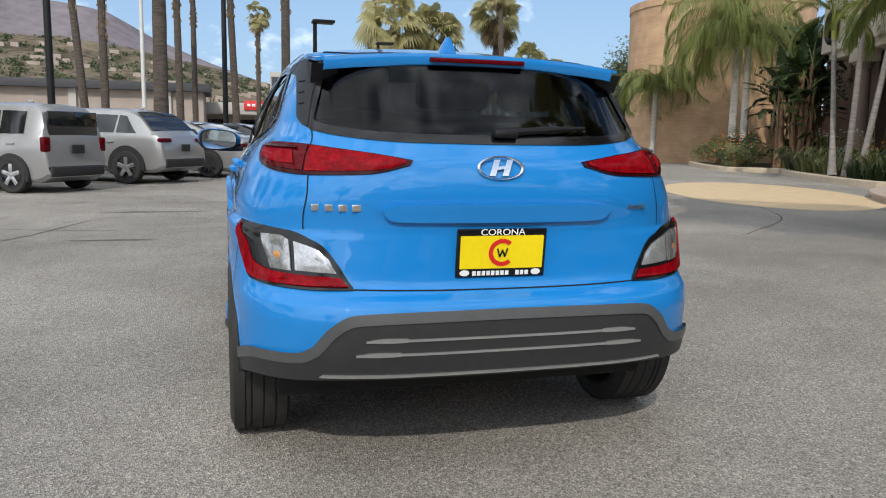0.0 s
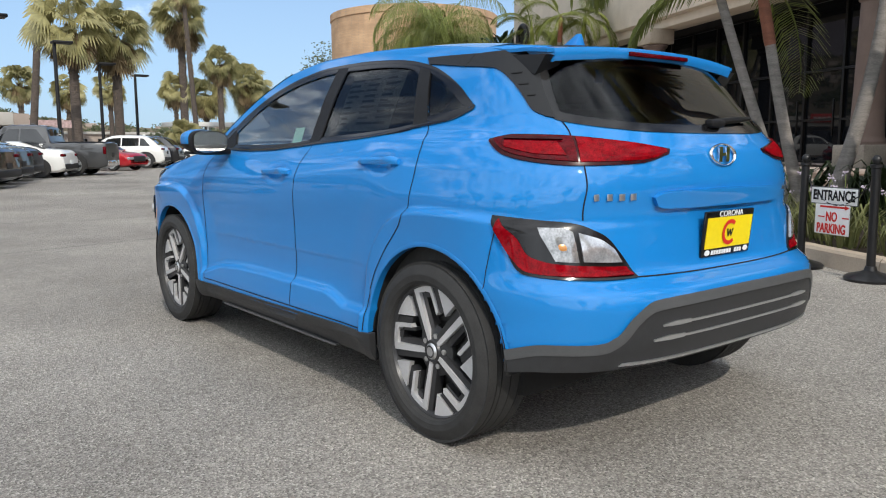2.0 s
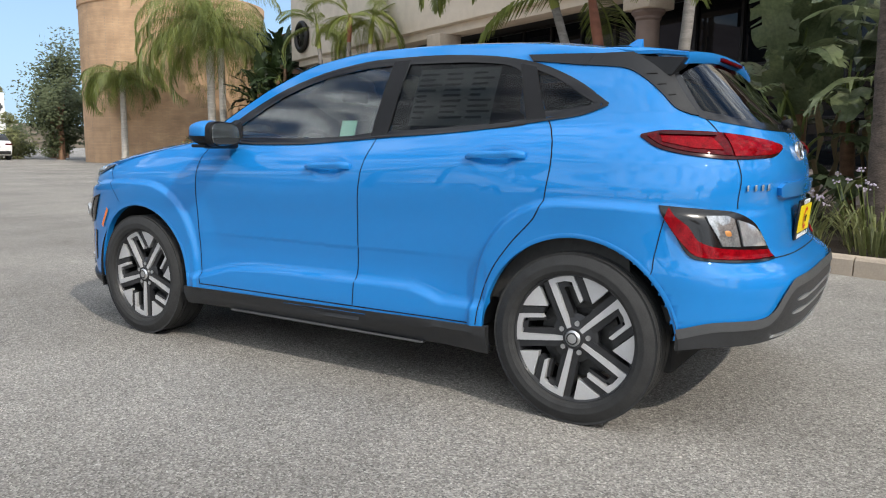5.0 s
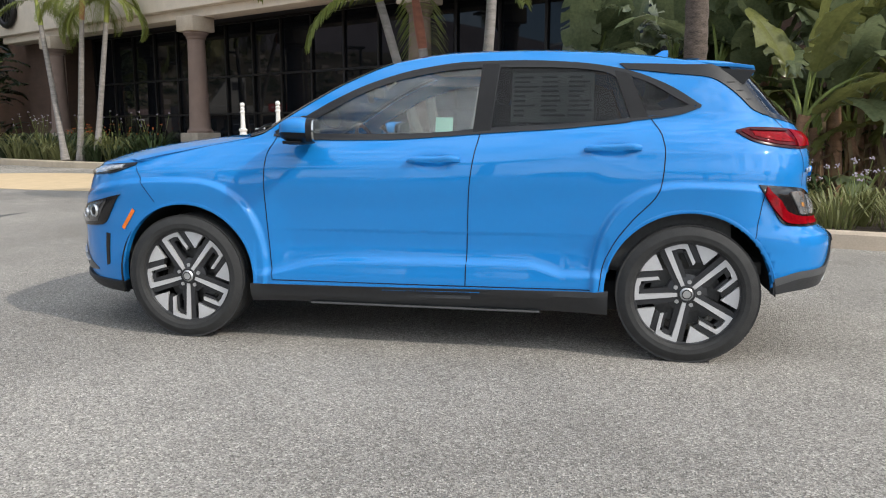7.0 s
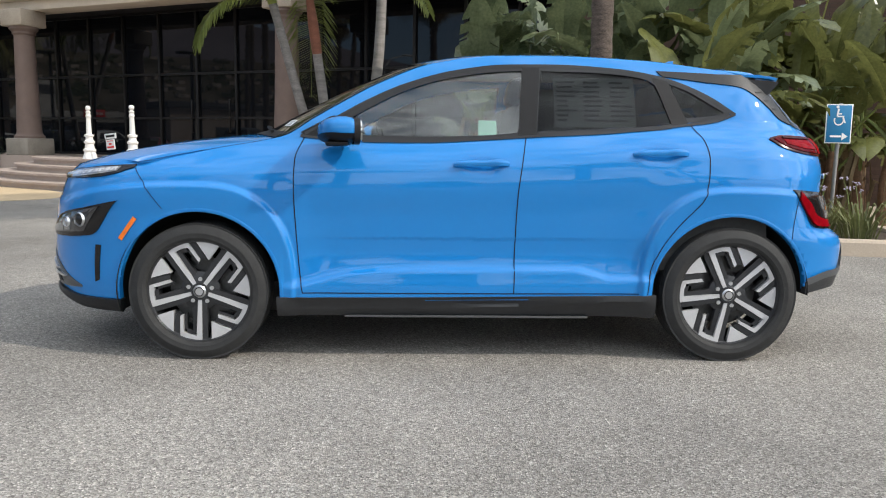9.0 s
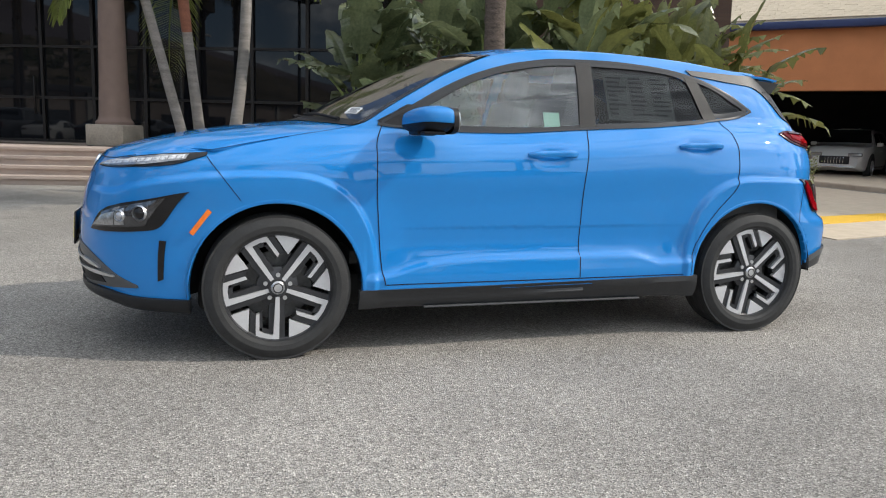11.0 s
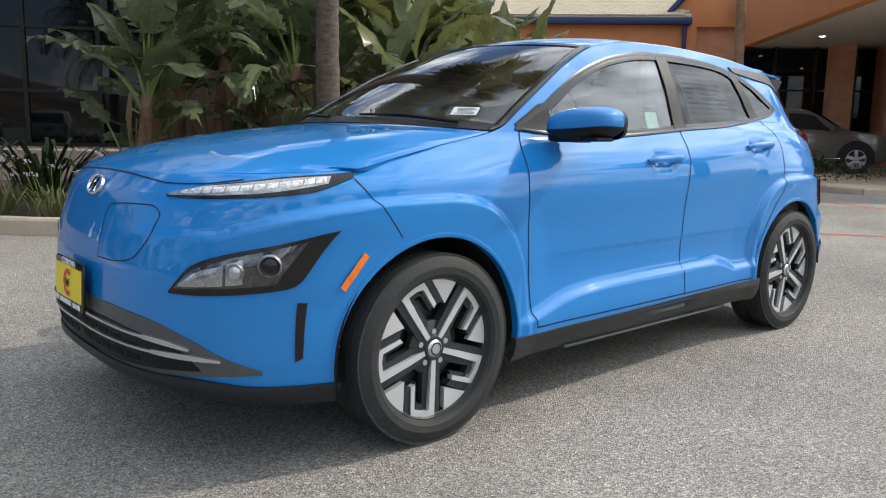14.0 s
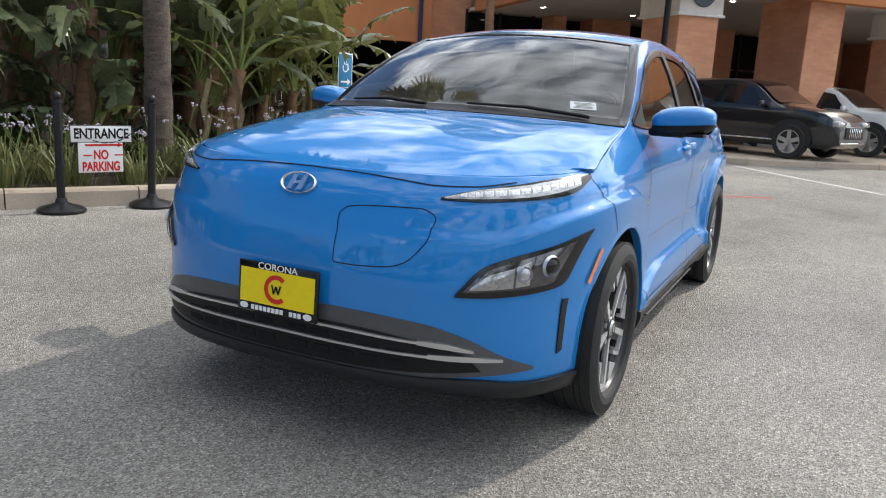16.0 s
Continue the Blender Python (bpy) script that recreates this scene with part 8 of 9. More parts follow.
    if kind == "suv":
        for s in (-1, 1):
            part("sill_trim", boxed(s * (W / 2 - 0.01), 0.0, zlow + 0.13, 0.03, L * 0.44, 0.03, bevel=0.008), CHROME, v, "bright sill strip", 40)
        part("bumper_trim", boxed(0, L / 2 - 0.03, zlow + 0.13, W * 0.62, 0.07, 0.04, bevel=0.012), CHROME, v, "bright bumper strip", 40)
        for k in range(7):
            part("grille_bar", boxed(-0.27 + 0.09 * k, L / 2 + 0.022, zlow + 0.35, 0.02, 0.02, 0.20, bevel=0.005), CHROME, v, "", 40)
    wb = {"van": (0.17, 0.80), "suv": (0.19, 0.80), "sedan": (0.20, 0.79), "coupe": (0.19, 0.80), "pickup": (0.20, 0.83)}[kind]
    for f in wb:
        for s in (-1, 1):
            yy, xo = (f - 0.5) * L, s * (W / 2 + 0.004)
            am = lathe([(0, 0.0), (tr * (1.26 if clad else 1.15), 0.0), (tr * (1.27 if clad else 1.16), -0.03 * s), (tr * 1.1, -0.2 * s), (0, -0.2 * s)], 36, "x", Matrix.Translation((xo, yy, tr + 0.015)))
            bmesh.ops.delete(am, geom=[q for q in am.verts if q.co.z < zlow - 0.02], context="VERTS")
            part("wheel_arch", am, CARTRIM, v, "", 40)
            wl_ = new("wheel")
            wl_.parent = v
            wl_.location = (s * (W / 2 - 0.09), yy, tr)
            part("tyre", lathe([(tr * 0.66, 0.10), (tr * 0.72, 0.112), (tr * 0.93, 0.108), (tr, 0.08), (tr, -0.08), (tr * 0.93, -0.105), (tr * 0.66, -0.1), (tr * 0.66, 0.10)], 36, "x"), RUBBER, wl_, "", 40)
            rm = bmesh.new()
            for k in range(10 if kind in ("sedan", "coupe") else 5):
                m = Matrix.Rotation(2 * math.pi * k / (10 if kind in ("sedan", "coupe") else 5), 4, "X")
                box(rm, s * 0.092, 0, tr * 0.37, 0.025, tr * (0.13 if kind in ("sedan", "coupe") else 0.24), tr * 0.58, m, 0.008)
            part("spokes", rm, rim or SILVER, wl_, "alloy spokes", 40)
            part("rim", lathe([(tr * 0.68, s * 0.112), (tr * 0.63, s * 0.112), (tr * 0.60, s * 0.03), (0, s * 0.02)], 32, "x"), SILVER if rim is None else RIMDARK, wl_, "", 40)
            part("hub", lathe([(0, s * 0.112), (tr * 0.13, s * 0.108), (tr * 0.15, s * 0.08)], 16, "x"), rim or SILVER, wl_, "", 40)
    return v


HD = (-0.862, 0.506)


def by_wheel(kind, wx, wy, hd, paint, label, front=False, side=-1, **kw):
    """Sets a vehicle down by one wheel: its left (side -1) or right (1) one, rear or front."""
    L, W = KINDS[kind][0], KINDS[kind][1]
    wb = {"van": (0.17, 0.80), "suv": (0.19, 0.80), "sedan": (0.20, 0.79), "coupe": (0.19, 0.80), "pickup": (0.20, 0.83)}[kind]
    h = Vector((hd[0], hd[1])).normalized()
    r = Vector((h.y, -h.x))
    c = Vector((wx, wy)) - h * ((wb[1] if front else wb[0]) - 0.5) * L - r * side * (W / 2 - 0.09)
    return vehicle(kind, c.x, c.y, h, paint, label, **kw)


by_wheel("van", -4.62, 11.3, HD, SILVERP, "silver boxy small van parked in the row", rim=SILVER)
by_wheel("suv", -3.0, 14.1, HD, SILVERP, "silver sport utility with dark lower cladding", rim=SILVER)
by_wheel("sedan", -1.3, 16.8, HD, SILVERP, "silver sloping-back sedan with dark wheels", rim=RIMDARK)
by_wheel("sedan", 0.1, 19.5, HD, BLACKP, "black long sedan parked in the row")
by_wheel("sedan", 1.7, 24.5, HD, BLACKP, "black sedan parked in the row")
by_wheel("sedan", 0.9, 22.0, HD, BLACKP, "black low sedan parked in the row")
by_wheel("coupe", 3.5, 26.7, HD, WHITEP, "white two-door coupe with dark wheels", rim=RIMDARK)
by_wheel("pickup", 5.0, 28.2, HD, GREYP, "dark grey pickup truck with a covered bed")
by_wheel("coupe", 7.9, 33.6, (0.6, -0.8), REDP, "low red car parked beyond the pickup", front=True, side=1)
by_wheel("suv", 10.3, 36.4, HD, WHITEP, "white sport utility parked near the lot's end")
by_wheel("suv", 12.0, 39.0, HD, BLACKP, "black sport utility parked near the lot's end")
by_wheel("sedan", 15.0, 43.7, (0.86, -0.5), WHITEP, "small white car nosed outwards", front=True, side=1)
by_wheel("sedan", 22.2, 53.6, (0.35, 0.94), BROWNP, "dark car seen from behind at the lot's end", side=-1)
by_wheel("suv", 20.8, 47.0, (0.2, 0.98), WHITEP, "white sport utility beside the tower")
HP = (-0.92, 0.39)
by_wheel("suv", -0.7, -14.1, HP, BLACKP, "black sport utility under the orange portico", front=True, side=1, z=0.13)
by_wheel("suv", -2.3, -17.4, HP, WHITEP, "white sport utility under the orange portico", front=True, side=1, z=0.13)
by_wheel("suv", 5.35, -18.1, (-0.75, -0.66), BROWNP, "dark bronze sport utility before the dark glass", front=True, side=1, z=0.13)
vehicle("suv", 2.6, -22.0, (-0.75, -0.66), BLACKP, "black sport utility before the dark glass", z=0.13)
vehicle("suv", 17.2, -20.2, (-0.55, 0.83), WHITEP, "white sport utility in the dark garage")
# cars across the lot, behind the walk
for k, (x, y, kd, pt, lb_) in enumerate(((-17.5, 6.0, "suv", WHITEP, "white sport utility across the lot"), (-17.8, 2.9, "sedan", SILVERP, "silver sedan across the lot"), (-17.6, -0.2, "suv", GREYP, "grey sport utility across the lot"), (-17.9, -3.3, "sedan", WHITEP, "white sedan across the lot"), (-17.5, -6.4, "pickup", BLACKP, "black pickup across the lot"))):
    vehicle(kd, x, y, (-1, 0.05), pt, lb_)

# ---- the lot's far side: lamp posts, palms, low buildings, hills ----
POSTB = mat("black_post", (0.012, 0.012, 0.013), 0.5, 0.3, var=0.15, scale=6)
POSTW = mat("white_post", (0.62, 0.62, 0.60), 0.5, 0.2, var=0.1, scale=6)


def lot_lamp(x, y, height, label, paint, arm=None, r=0.09, heads=1):
    lp = new("lot_lamp")
    tagged(lp, label, "street lamp", "lamps of the lot")
    part("pole", tube([(x, y, -0.02), (x, y, height * 0.5), (x, y, height)], [r, r * 0.92, r * 0.8], 12), paint, lp, "", 60)
    part("base", lathe([(0, 0.5), (r * 2.2, 0.48), (r * 2.4, 0.0)], 16, "z", Matrix.Translation((x, y, 0))), WHITEST, lp, "concrete base", 40)
    if arm:
        part("arm", tube([(x, y, height - 0.1), (x + arm[0] * 0.3, y + arm[1] * 0.3, height + 0.55), (x + arm[0], y + arm[1], height + 0.85)], 0.045, 8), paint, lp, "", 60)
        part("lamp_head", boxed(x + arm[0] * 1.15, y + arm[1] * 1.15, height + 0.85, 0.75, 0.26, 0.12, bevel=0.04), paint, lp, "", 60)
    else:
        for k in range(heads):
            part("lamp_head", boxed(x + 0.42 - 0.9 * k, y - 0.1, height + 0.05, 1.15, 0.9, 0.15, bevel=0.04), paint, lp, "flat dark lamp head", 60)
    return lp


lot_lamp(-5.1, 17.2, 8.2, "tall black lot lamp beside the parked cars", POSTB, None, 0.095, 2)
lot_lamp(-3.7, 25.5, 5.9, "white street lamp with a curved arm", POSTW, (-1.5, -0.2), 0.08)
lot_lamp(-0.9, 27.6, 8.4, "tall black lot lamp between the palms", POSTB, None, 0.11, 2)
lot_lamp(3.7, 37.6, 7.0, "black lot lamp with a flat head", POSTB, None, 0.13)
lot_lamp(9.4, 49.8, 7.5, "dark lot lamp with a flat head", POSTB, None, 0.13)
lot_lamp(13.2, 54.3, 6.8, "dark lot lamp with a flat head", POSTB, None, 0.12)
lot_lamp(18.4, 63.2, 6.9, "black lot lamp with a flat head", POSTB, None, 0.13)
tp = "tall fan palm behind the parked cars"
for k, (x, y, h, r, lean, cr) in enumerate(((-6.9, 34.2, 12.5, 0.18, (-0.9, 0), 0.9), (-6.2, 34.3, 10.2, 0.19, (0, 0), 1.0), (-2.7, 19.5, 9.8, 0.21, (0.1, 0), 1.2), (-3.0, 35.6, 12.8, 0.18, (-0.1, 0), 0.95), (-2.5, 40.6, 13.5, 0.16, (0.0, 0), 0.95), (-0.3, 37.6, 14.0, 0.19, (-0.5, 0), 1.0), (1.5, 55.8, 9.8, 0.19, (0.0, 0.3), 0.62), (1.7, 31.0, 12.5, 0.21, (0, 0), 1.1), (10.6, 64.8, 18.5, 0.30, (1.9, 0), 1.1), (26.7, 71.2, 15.5, 0.26, (-0.9, 0), 1.0))):
    fan_palm(x, y, h, 400 + k, tp + (" with a rough trunk" if k % 2 else " with a bare slim trunk"), r, lean, cr, 0.35, 34)
for k, (x, y, h, cr, sk, r) in enumerate(((11.6, 54.65, 9.4, 1.6, 1.3, 0.36), (14.8, 55.85, 9.0, 1.5, 1.3, 0.36), (27.3, 76.2, 14.0, 1.75, 1.5, 0.42), (28.8, 70.4, 9.0, 1.15, 1.0, 0.32), (33.2, 73.9, 7.6, 1.25, 1.1, 0.32), (26.9, 77.5, 7.0, 1.1, 0.8, 0.22), (31.3, 80.3, 6.6, 1.4, 1.0, 0.3), (35.5, 76.5, 6.6, 1.4, 1.1, 0.3), (18.6, 53.0, 1.6, 0.95, 0.2, 0.2), (24.5, 92.0, 8.0, 1.2, 0.8, 0.3), (19.0, 88.0, 7.0, 1.1, 0.8, 0.3), (14.0, 86.0, 7.6, 1.2, 0.8, 0.3))):
    fan_palm(x, y, h, 430 + k, "full-crowned fan palm with a skirt of dead leaves", r, (0, 0), cr, sk, 90)
# low long shop building
TANB = mat("tan_block_wall", (0.36, 0.30, 0.26), 0.9, var=0.15, scale=1.5, fine=20, bump=0.2, bump_scale=20)
DARKROOF = mat("dark_roof_edge", (0.06, 0.06, 0.065), 0.7, var=0.2, scale=3)
PALEB = mat("pale_shop_wall", (0.45, 0.43, 0.40), 0.85, var=0.1, scale=1)
REDSIGN = mat("red_sign", (0.62, 0.03, 0.03), 0.5, var=0.08, scale=4)
shop = new("shop_building")
tagged(shop, "long low tan block building with a dark roof edge", "building")
part("wall", boxed(-27.0, 60.5, 2.1, 49.0, 8.0, 4.2), TANB, shop, "", 0)
part("roof", boxed(-27.0, 60.3, 4.45, 50.0, 9.0, 0.6, bevel=0.05), DARKROOF, shop, "dark roof edge band", 30)
for k in range(7):
    part("pilaster", boxed(-5.0 - 6.4 * k, 56.4, 2.1, 0.5, 0.3, 4.1), PALEB, shop, "", 0)
    part("window", boxed(-8.2 - 6.4 * k, 56.46, 1.6, 2.4, 0.14, 1.7), CARGL, shop, "", 0)
shop2 = new("shop_building")
tagged(shop2, "pale low shop with a red sign and dark openings", "building")
part("wall", boxed(4.0, 70.0, 1.9, 14.0, 6.0, 3.8), TANB, shop2, "", 0)
part("canopy", boxed(3.0, 66.2, 3.3, 13.0, 2.6, 1.0, bevel=0.05), PALEB, shop2, "pale canopy band", 30)
part("sign", boxed(1.6, 64.8, 3.6, 2.0, 0.14, 0.8, bevel=0.03), REDSIGN, shop2, "red sign with no readable letters", 30)
for k in range(4):
    part("print_bar", boxed(1.0 + 0.4 * k, 64.71, 3.62, 0.28, 0.03, 0.2), WHITE, shop2, "", 0)
for k in range(5):
    part("window", boxed(-1.6 + 2.5 * k, 66.95, 1.4, 1.7, 0.12, 2.0), CARGL, shop2, "", 0)
fin = bmesh.new()
vs = [fin.verts.new((x, y, z)) for y in (71.4, 71.9) for x, z in ((3.2, 3.5), (7.6, 3.5), (5.0, 7.0), (3.2, 7.0))]
for f in ((0, 1, 2, 3), (7, 6, 5, 4), (0, 4, 5, 1), (1, 5, 6, 2), (2, 6, 7, 3), (3, 7, 4, 0)):
    fin.faces.new([vs[i] for i in f])
part("roof_fin", fin, PALEB, shop2, "white slanted roof fin", 0)
part("fin_opening", boxed(4.0, 71.36, 6.1, 1.4, 0.06, 0.9), DARKROOF, shop2, "", 0)
shop3 = new("shop_building")
tagged(shop3, "low wide pale building beyond the lot", "building")
part("wall", boxed(24.0, 100.0, 1.3, 40.0, 10.0, 2.6), TANB, shop3, "", 0)
part("roof", boxed(24.0, 100.0, 2.75, 41.0, 10.6, 0.3), PALEB, shop3, "", 0)
for k in range(12):
    part("window", boxed(6.0 + 3.1 * k, 94.96, 1.3, 1.9, 0.12, 1.5), CARGL, shop3, "", 0)
lot3 = new("covered_stalls")
tagged(lot3, "row of covered stalls with a red and white edge", "canopy")
part("roof", boxed(10.0, 80.0, 3.3, 14.0, 4.0, 0.7), mat("mottled_stall_roof", (0.42, 0.30, 0.29), 0.8, var=0.6, scale=4, fine=20), lot3, "", 0)
for k in range(6):
    part("post", boxed(4.0 + 2.4 * k, 78.4, 1.5, 0.2, 0.2, 3.0), DARKROOF, lot3, "", 0)
# pylon sign and filling-station canopy far off
py = new("pylon_sign")
tagged(py, "tall white pylon sign with a grey ring and red block", "sign")
pm_ = Matrix.Translation((30.7, 64.1, -0.4)) @ Matrix.Rotation(radians(-24), 4, "Z")
part("panel", boxed(0, 0, 3.0, 1.75, 0.35, 5.2, pm_, bevel=0.05), WHITEP, py, "white sign panel", 30)
part("red_block", boxed(-0.05, -0.2, 2.2, 0.9, 0.06, 1.75, pm_, bevel=0.01), REDSIGN, py, "red block", 30)
part("white_stripe", boxed(-0.05, -0.24, 2.2, 0.24, 0.03, 1.75, pm_), WHITEP, py, "", 0)
part("ring", lathe([(0.58 + 0.07 * math.cos(t), 0.05 * math.sin(t)) for t in np.linspace(0, 2 * math.pi, 9)], 32, "z", pm_ @ Matrix.Translation((0, -0.2, 4.45)) @ Matrix.Rotation(radians(90), 4, "X")), GREYP, py, "grey ring", 60)
part("ring_bar", boxed(0, -0.21, 4.45, 1.45, 0.06, 0.22, pm_, bevel=0.01), GREYP, py, "grey bar", 30)
st = new("station_canopy")
tagged(st, "low white station canopy with red posts", "canopy")
part("roof", boxed(31.5, 80.5, 3.5, 9.0, 4.0, 0.5, bevel=0.05), WHITEP, st, "", 30)
part("red_band", boxed(31.5, 78.45, 1.2, 9.0, 0.12, 0.7), REDSIGN, st, "red band", 0)
for k in range(6):
    part("post", boxed(27.8 + 1.5 * k, 78.9, 1.7, 0.16, 0.16, 3.4), WHITEP, st, "", 0)
# shrubs and trees at the lot's end
for k in range(10):
    t = k / 9
    leafy_mass("shrub", "loose yellow-green shrub along the lot's end", "shrub", (17.6 + 8.0 * t, 56.0 - 9.5 * t + (k % 3), 1.0), (2.2, 1.8, 1.6), 1500, 0.22, GRASSY if k % 3 else TREEL, 600 + k)
leafy_mass("tree", "grey-green tree beside the tan tower", "tree", (25.6, 46.0, 3.4), (2.5, 2.6, 3.0), 4400, 0.24, TREEL, 620, 0.22)
leafy_mass("tree", "grey-green tree with open crown behind the tower", "tree", (27.6, 50.4, 3.8), (2.6, 2.6, 3.2), 4000, 0.26, TREEL, 621, 0.22)
leafy_mass("tree", "grey-green tree behind the parked cars", "tree", (29.5, 52.0, 6.0), (3.0, 3.0, 4.0), 4200, 0.26, TREEL, 622, 0.25)
for k, (x, y) in enumerate(((-40, 88), (-31, 95), (-22, 90), (-12, 96), (-4, 92), (6, 98), (16, 110), (40, 108), (50, 100), (-52, 92))):
    leafy_mass("tree", "rounded far tree below the hills", "tree", (x, y, 2.6), (6.5, 4.0, 2.5), 2600, 0.28, TREEL, 640 + k, 0.3)

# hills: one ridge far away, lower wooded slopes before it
# distance haze is painted in: the hill colour is lightened towards purple-grey
HILL = mat("hazy_dry_mountain", (0.19, 0.168, 0.185), 1.0, var=0.30, scale=0.012, fine=0.09, spec=0.1, bump=1.0, bump_scale=0.03)
SLOPE = mat("wooded_slope", (0.085, 0.085, 0.055), 1.0, var=0.75, scale=0.05, fine=0.45, spec=0.1, color2=(0.26, 0.21, 0.15))


def ridge(name, pts, depth, material, label, seed, rough):
    """A range from its skyline: long folded slope towards the viewer."""
    rng = random.Random(seed)
    line = curve(*[(math.atan2(x, y), z) for x, y, z in pts])
    a0, a1 = math.atan2(pts[0][0], pts[0][1]), math.atan2(pts[-1][0], pts[-1][1])
    dist = math.hypot(pts[0][0], pts[0][1])
    ph = [rng.uniform(0, 6.28) for _ in range(12)]
    rows = []
    for j in range(26):
        t = j / 25
        row = []
        for i in range(121):
            a = a0 + (a1 - a0) * i / 120
            fold = sum(math.sin(a * dist / (18 + 14 * k) + t * (3 + k) + ph[k]) / (1 + k * 0.4) for k in range(5))
            h = line(a) * (t ** 1.25) + rough * fold * math.sin(math.pi * t) * 0.5 + (rough * 0.25 * math.sin(a * dist / 6 + ph[6]) * math.sin(a * dist / 2.3) if t == 1 else 0)
            d = dist - depth * (1 - t)
            row.append((math.sin(a) * d, math.cos(a) * d, max(h, 0) - 1.0))
        rows.append(row)
    last = [(math.sin(a0 + (a1 - a0) * i / 120) * (dist + depth), math.cos(a0 + (a1 - a0) * i / 120) * (dist + depth), -2.0) for i in range(121)]
    vv, ff = rows_to_mesh(rows + [last])
    tagged(pydata(name, vv, ff, material, None, "", 60), label, "hill", kind="structure")

    def at(a, t):
        """The slope's surface at a bearing, t from its foot to its crest."""
        fi, ft = (a - a0) / (a1 - a0) * 120, t * 25
        i, j = min(int(fi), 119), min(int(ft), 24)
        p, q = Vector(rows[j][i]).lerp(Vector(rows[j][i + 1]), fi - i), Vector(rows[j + 1][i]).lerp(Vector(rows[j + 1][i + 1]), fi - i)
        return p.lerp(q, ft - j)
    return at


ridge("backdrop_mountain", [(-600, -640, 12), (-800, -360, 14), (-870, 60, 18), (-760, 480, 34), (-520, 734, 104), (-330, 837, 138), (-213, 870, 131), (-160, 882, 129), (-123, 887, 124), (-80, 892, 101), (-35, 895, 83), (24, 895, 65), (90, 895, 40), (160, 885, 16), (330, 840, 10)], 330, HILL, "bare grey-brown mountain, haze lightened into its colour", 1, 7.0)
near_slope = ridge("backdrop_hill", [(-280, 100, 5), (-250, 166, 9), (-170, 248, 33), (-60, 294, 34), (-10, 300, 27), (15, 299, 21), (39, 294, 16.5), (60, 294, 12), (100, 283, 8.5), (160, 254, 8), (240, 180, 9)], 160, SLOPE, "low slope with trees and houses", 2, 2.2)
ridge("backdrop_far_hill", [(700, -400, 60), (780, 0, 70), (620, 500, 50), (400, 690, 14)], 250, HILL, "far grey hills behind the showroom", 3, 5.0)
# scattered trees and pale houses on the near slope
rng = random.Random(9)
hs, bl = bmesh.new(), Sheets()
for k in range(900):
    c = near_slope(rng.uniform(-0.62, 0.5), rng.uniform(0.12, 0.97))
    if rng.random() < 0.3:
        box(hs, c.x, c.y, c.z + 0.3, rng.uniform(1.6, 3.6), 2.4, rng.uniform(0.9, 1.5))
    else:
        r = rng.uniform(0.6, 1.5)
        for j in range(46):
            p = c + Vector((rng.gauss(0, r), rng.gauss(0, 1.0), abs(rng.gauss(0, r * 0.55))))
            q = Vector((rng.gauss(0, 1), rng.gauss(0, 1), rng.gauss(0, 1))).normalized() * 0.7
            n = q.orthogonal().normalized() * 0.4
            bl.quad(p, p + q * 0.5 + n, p + q, p + q * 0.5 - n)
tagged(part("far_house", hs, TANB, None, "", 0), "pale houses scattered on the far slope", "houses", kind="stuff")
tagged(bl.made("far_foliage", TREEL), "dark trees scattered on the far slope", "trees", kind="stuff")
lot_lamp(-13.5, 7.5, 7.4, "black twin-headed lot lamp across the lot", POSTB, None, 0.1, 2)
lot_lamp(-14.0, -5.5, 7.4, "black twin-headed lot lamp across the lot", POSTB, None, 0.1, 2)
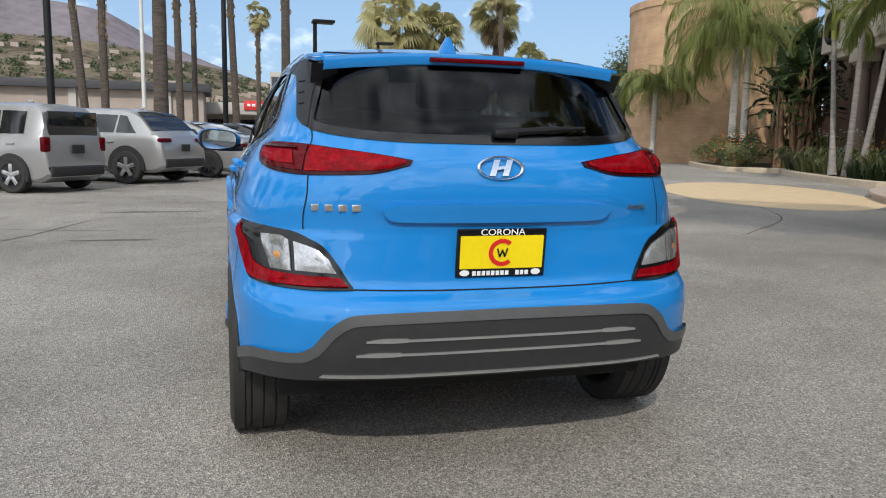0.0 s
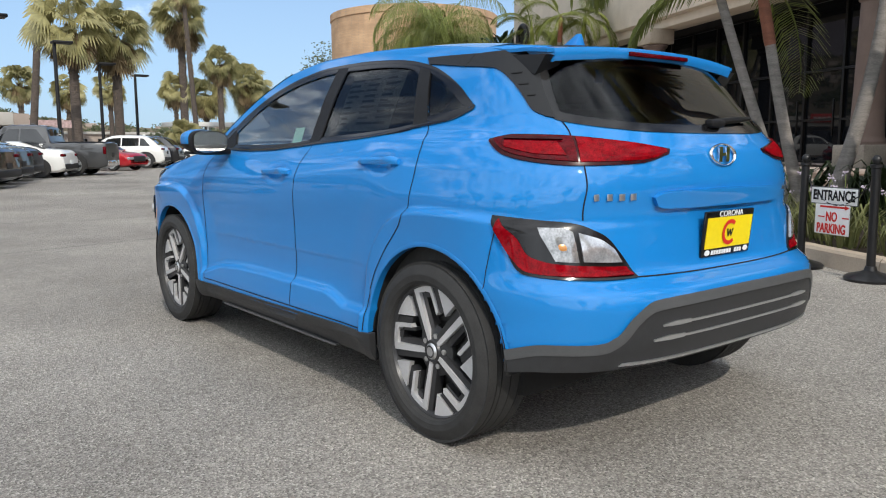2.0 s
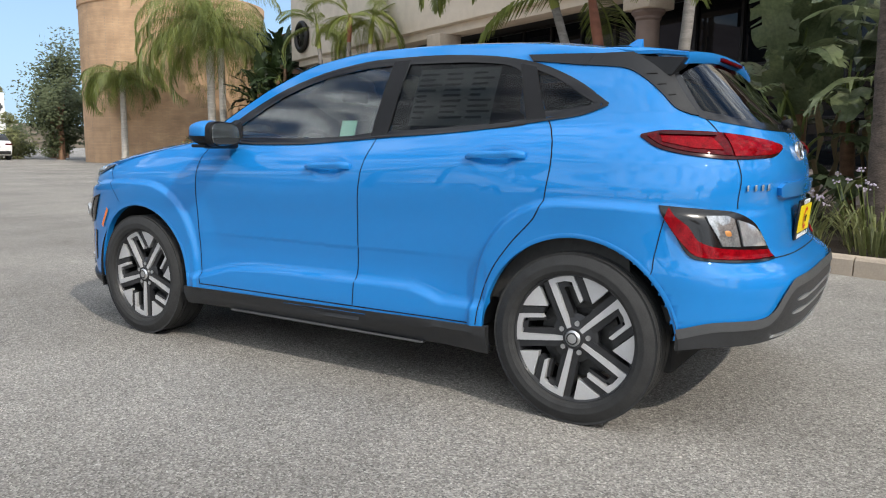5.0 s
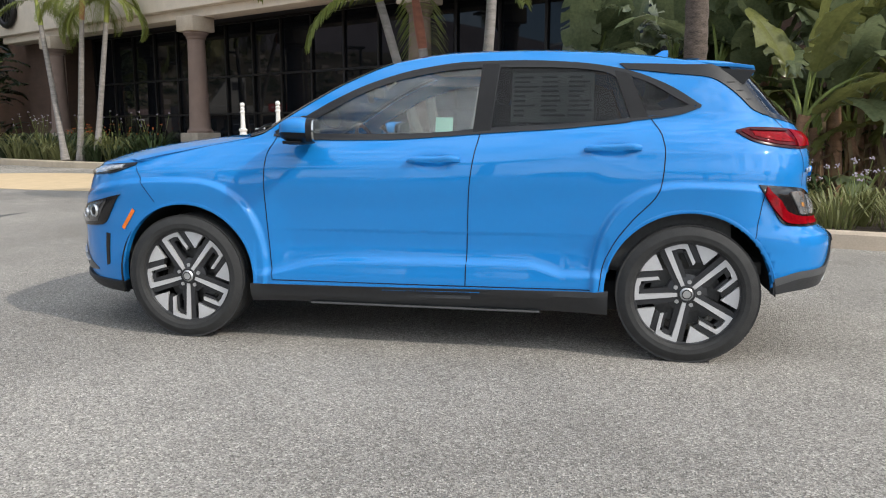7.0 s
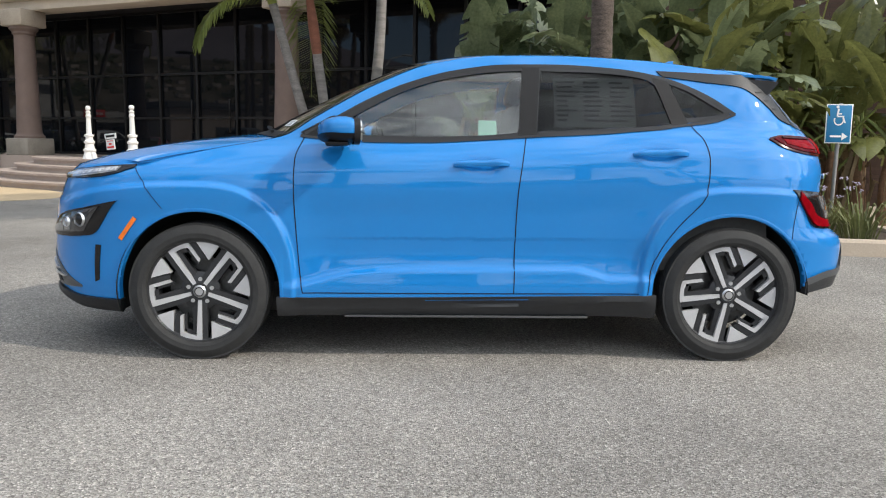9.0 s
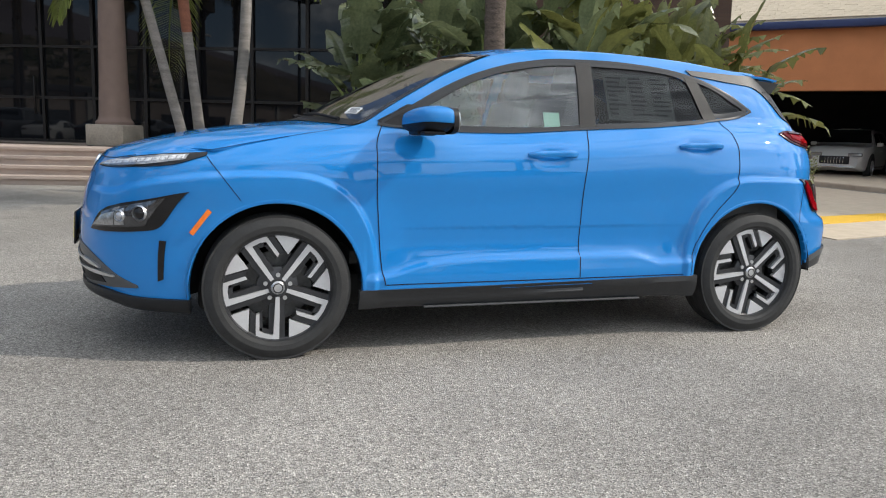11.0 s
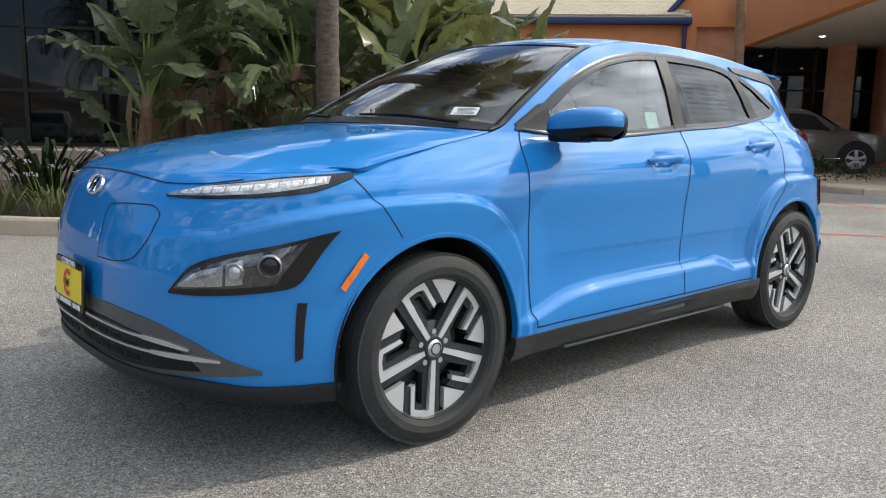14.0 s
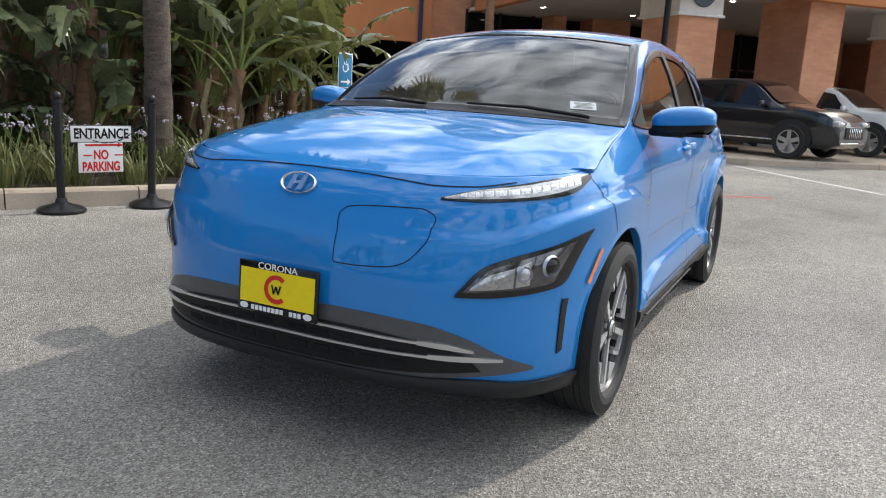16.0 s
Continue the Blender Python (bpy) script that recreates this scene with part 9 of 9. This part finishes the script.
# palms and trees across the lot, seen in the car's glass and paint
for k, (x, y, h) in enumerate(((-22, 9.5, 9.0), (-24, 3.0, 10.5), (-21.5, -5.0, 8.5), (-25, -11.0, 10.0), (-15, -24.0, 9.0), (-6, -32.0, 10.0), (-24, 18.0, 9.5))):
    fan_palm(x, y, h, 700 + k, "fan palm across the lot", 0.3, (0, 0), 1.6, 1.0, 48)

# ---- single bricks of the brown wing, nearest stretch ----
bmesh_brick = boxed(0, 0, 0, 0.205, 0.014, 0.062)
bmesh.ops.transform(bmesh_brick, matrix=MB.to_3x3().to_4x4(), verts=bmesh_brick.verts)
# the same lowered brown, shade included, for the single bricks
BRICK1 = mat("shaded_brown_brick", (0.088, 0.053, 0.039), 0.92, var=0.35, scale=6, fine=50, bump=0.4, bump_scale=60, rand=0.5)
brick_mesh = bpy.data.meshes.new("brick")
bmesh_brick.to_mesh(brick_mesh)
bmesh_brick.free()
brick_mesh.materials.append(BRICK1)
wing = bpy.data.objects["wall_1"]
rest = []
for row in range(34):
    for i in range(13):
        s = -15.2 + 0.215 * i + (0.1 if row % 2 else 0.0)
        if s > -14.0:
            continue
        p = MB @ Vector((s, -0.192, 0.20 + 0.074 * row))
        if row < 24:
            ob = new("brick", brick_mesh)
            ob.location = p
            ob.parent = wing
        else:
            rest.append(p)
far_wall = bpy.data.objects["wall_2"]
for row in range(34):
    for i in range(24):
        rest.append(MB @ Vector((-20.4 + 0.215 * i + (0.1 if row % 2 else 0.0), -0.892, 0.20 + 0.074 * row)))
vs, fs = [], []
rot = MB.to_3x3()
for p in rest:
    k = len(vs)
    vs += [p + rot @ Vector((a * 0.1025, b * 0.007, c * 0.031)) for a, b, c in ((-1, -1, -1), (1, -1, -1), (1, 1, -1), (-1, 1, -1), (-1, -1, 1), (1, -1, 1), (1, 1, 1), (-1, 1, 1))]
    fs += [tuple(k + q for q in f) for f in ((0, 1, 2, 3), (4, 7, 6, 5), (0, 4, 5, 1), (1, 5, 6, 2), (2, 6, 7, 3), (3, 7, 4, 0))]
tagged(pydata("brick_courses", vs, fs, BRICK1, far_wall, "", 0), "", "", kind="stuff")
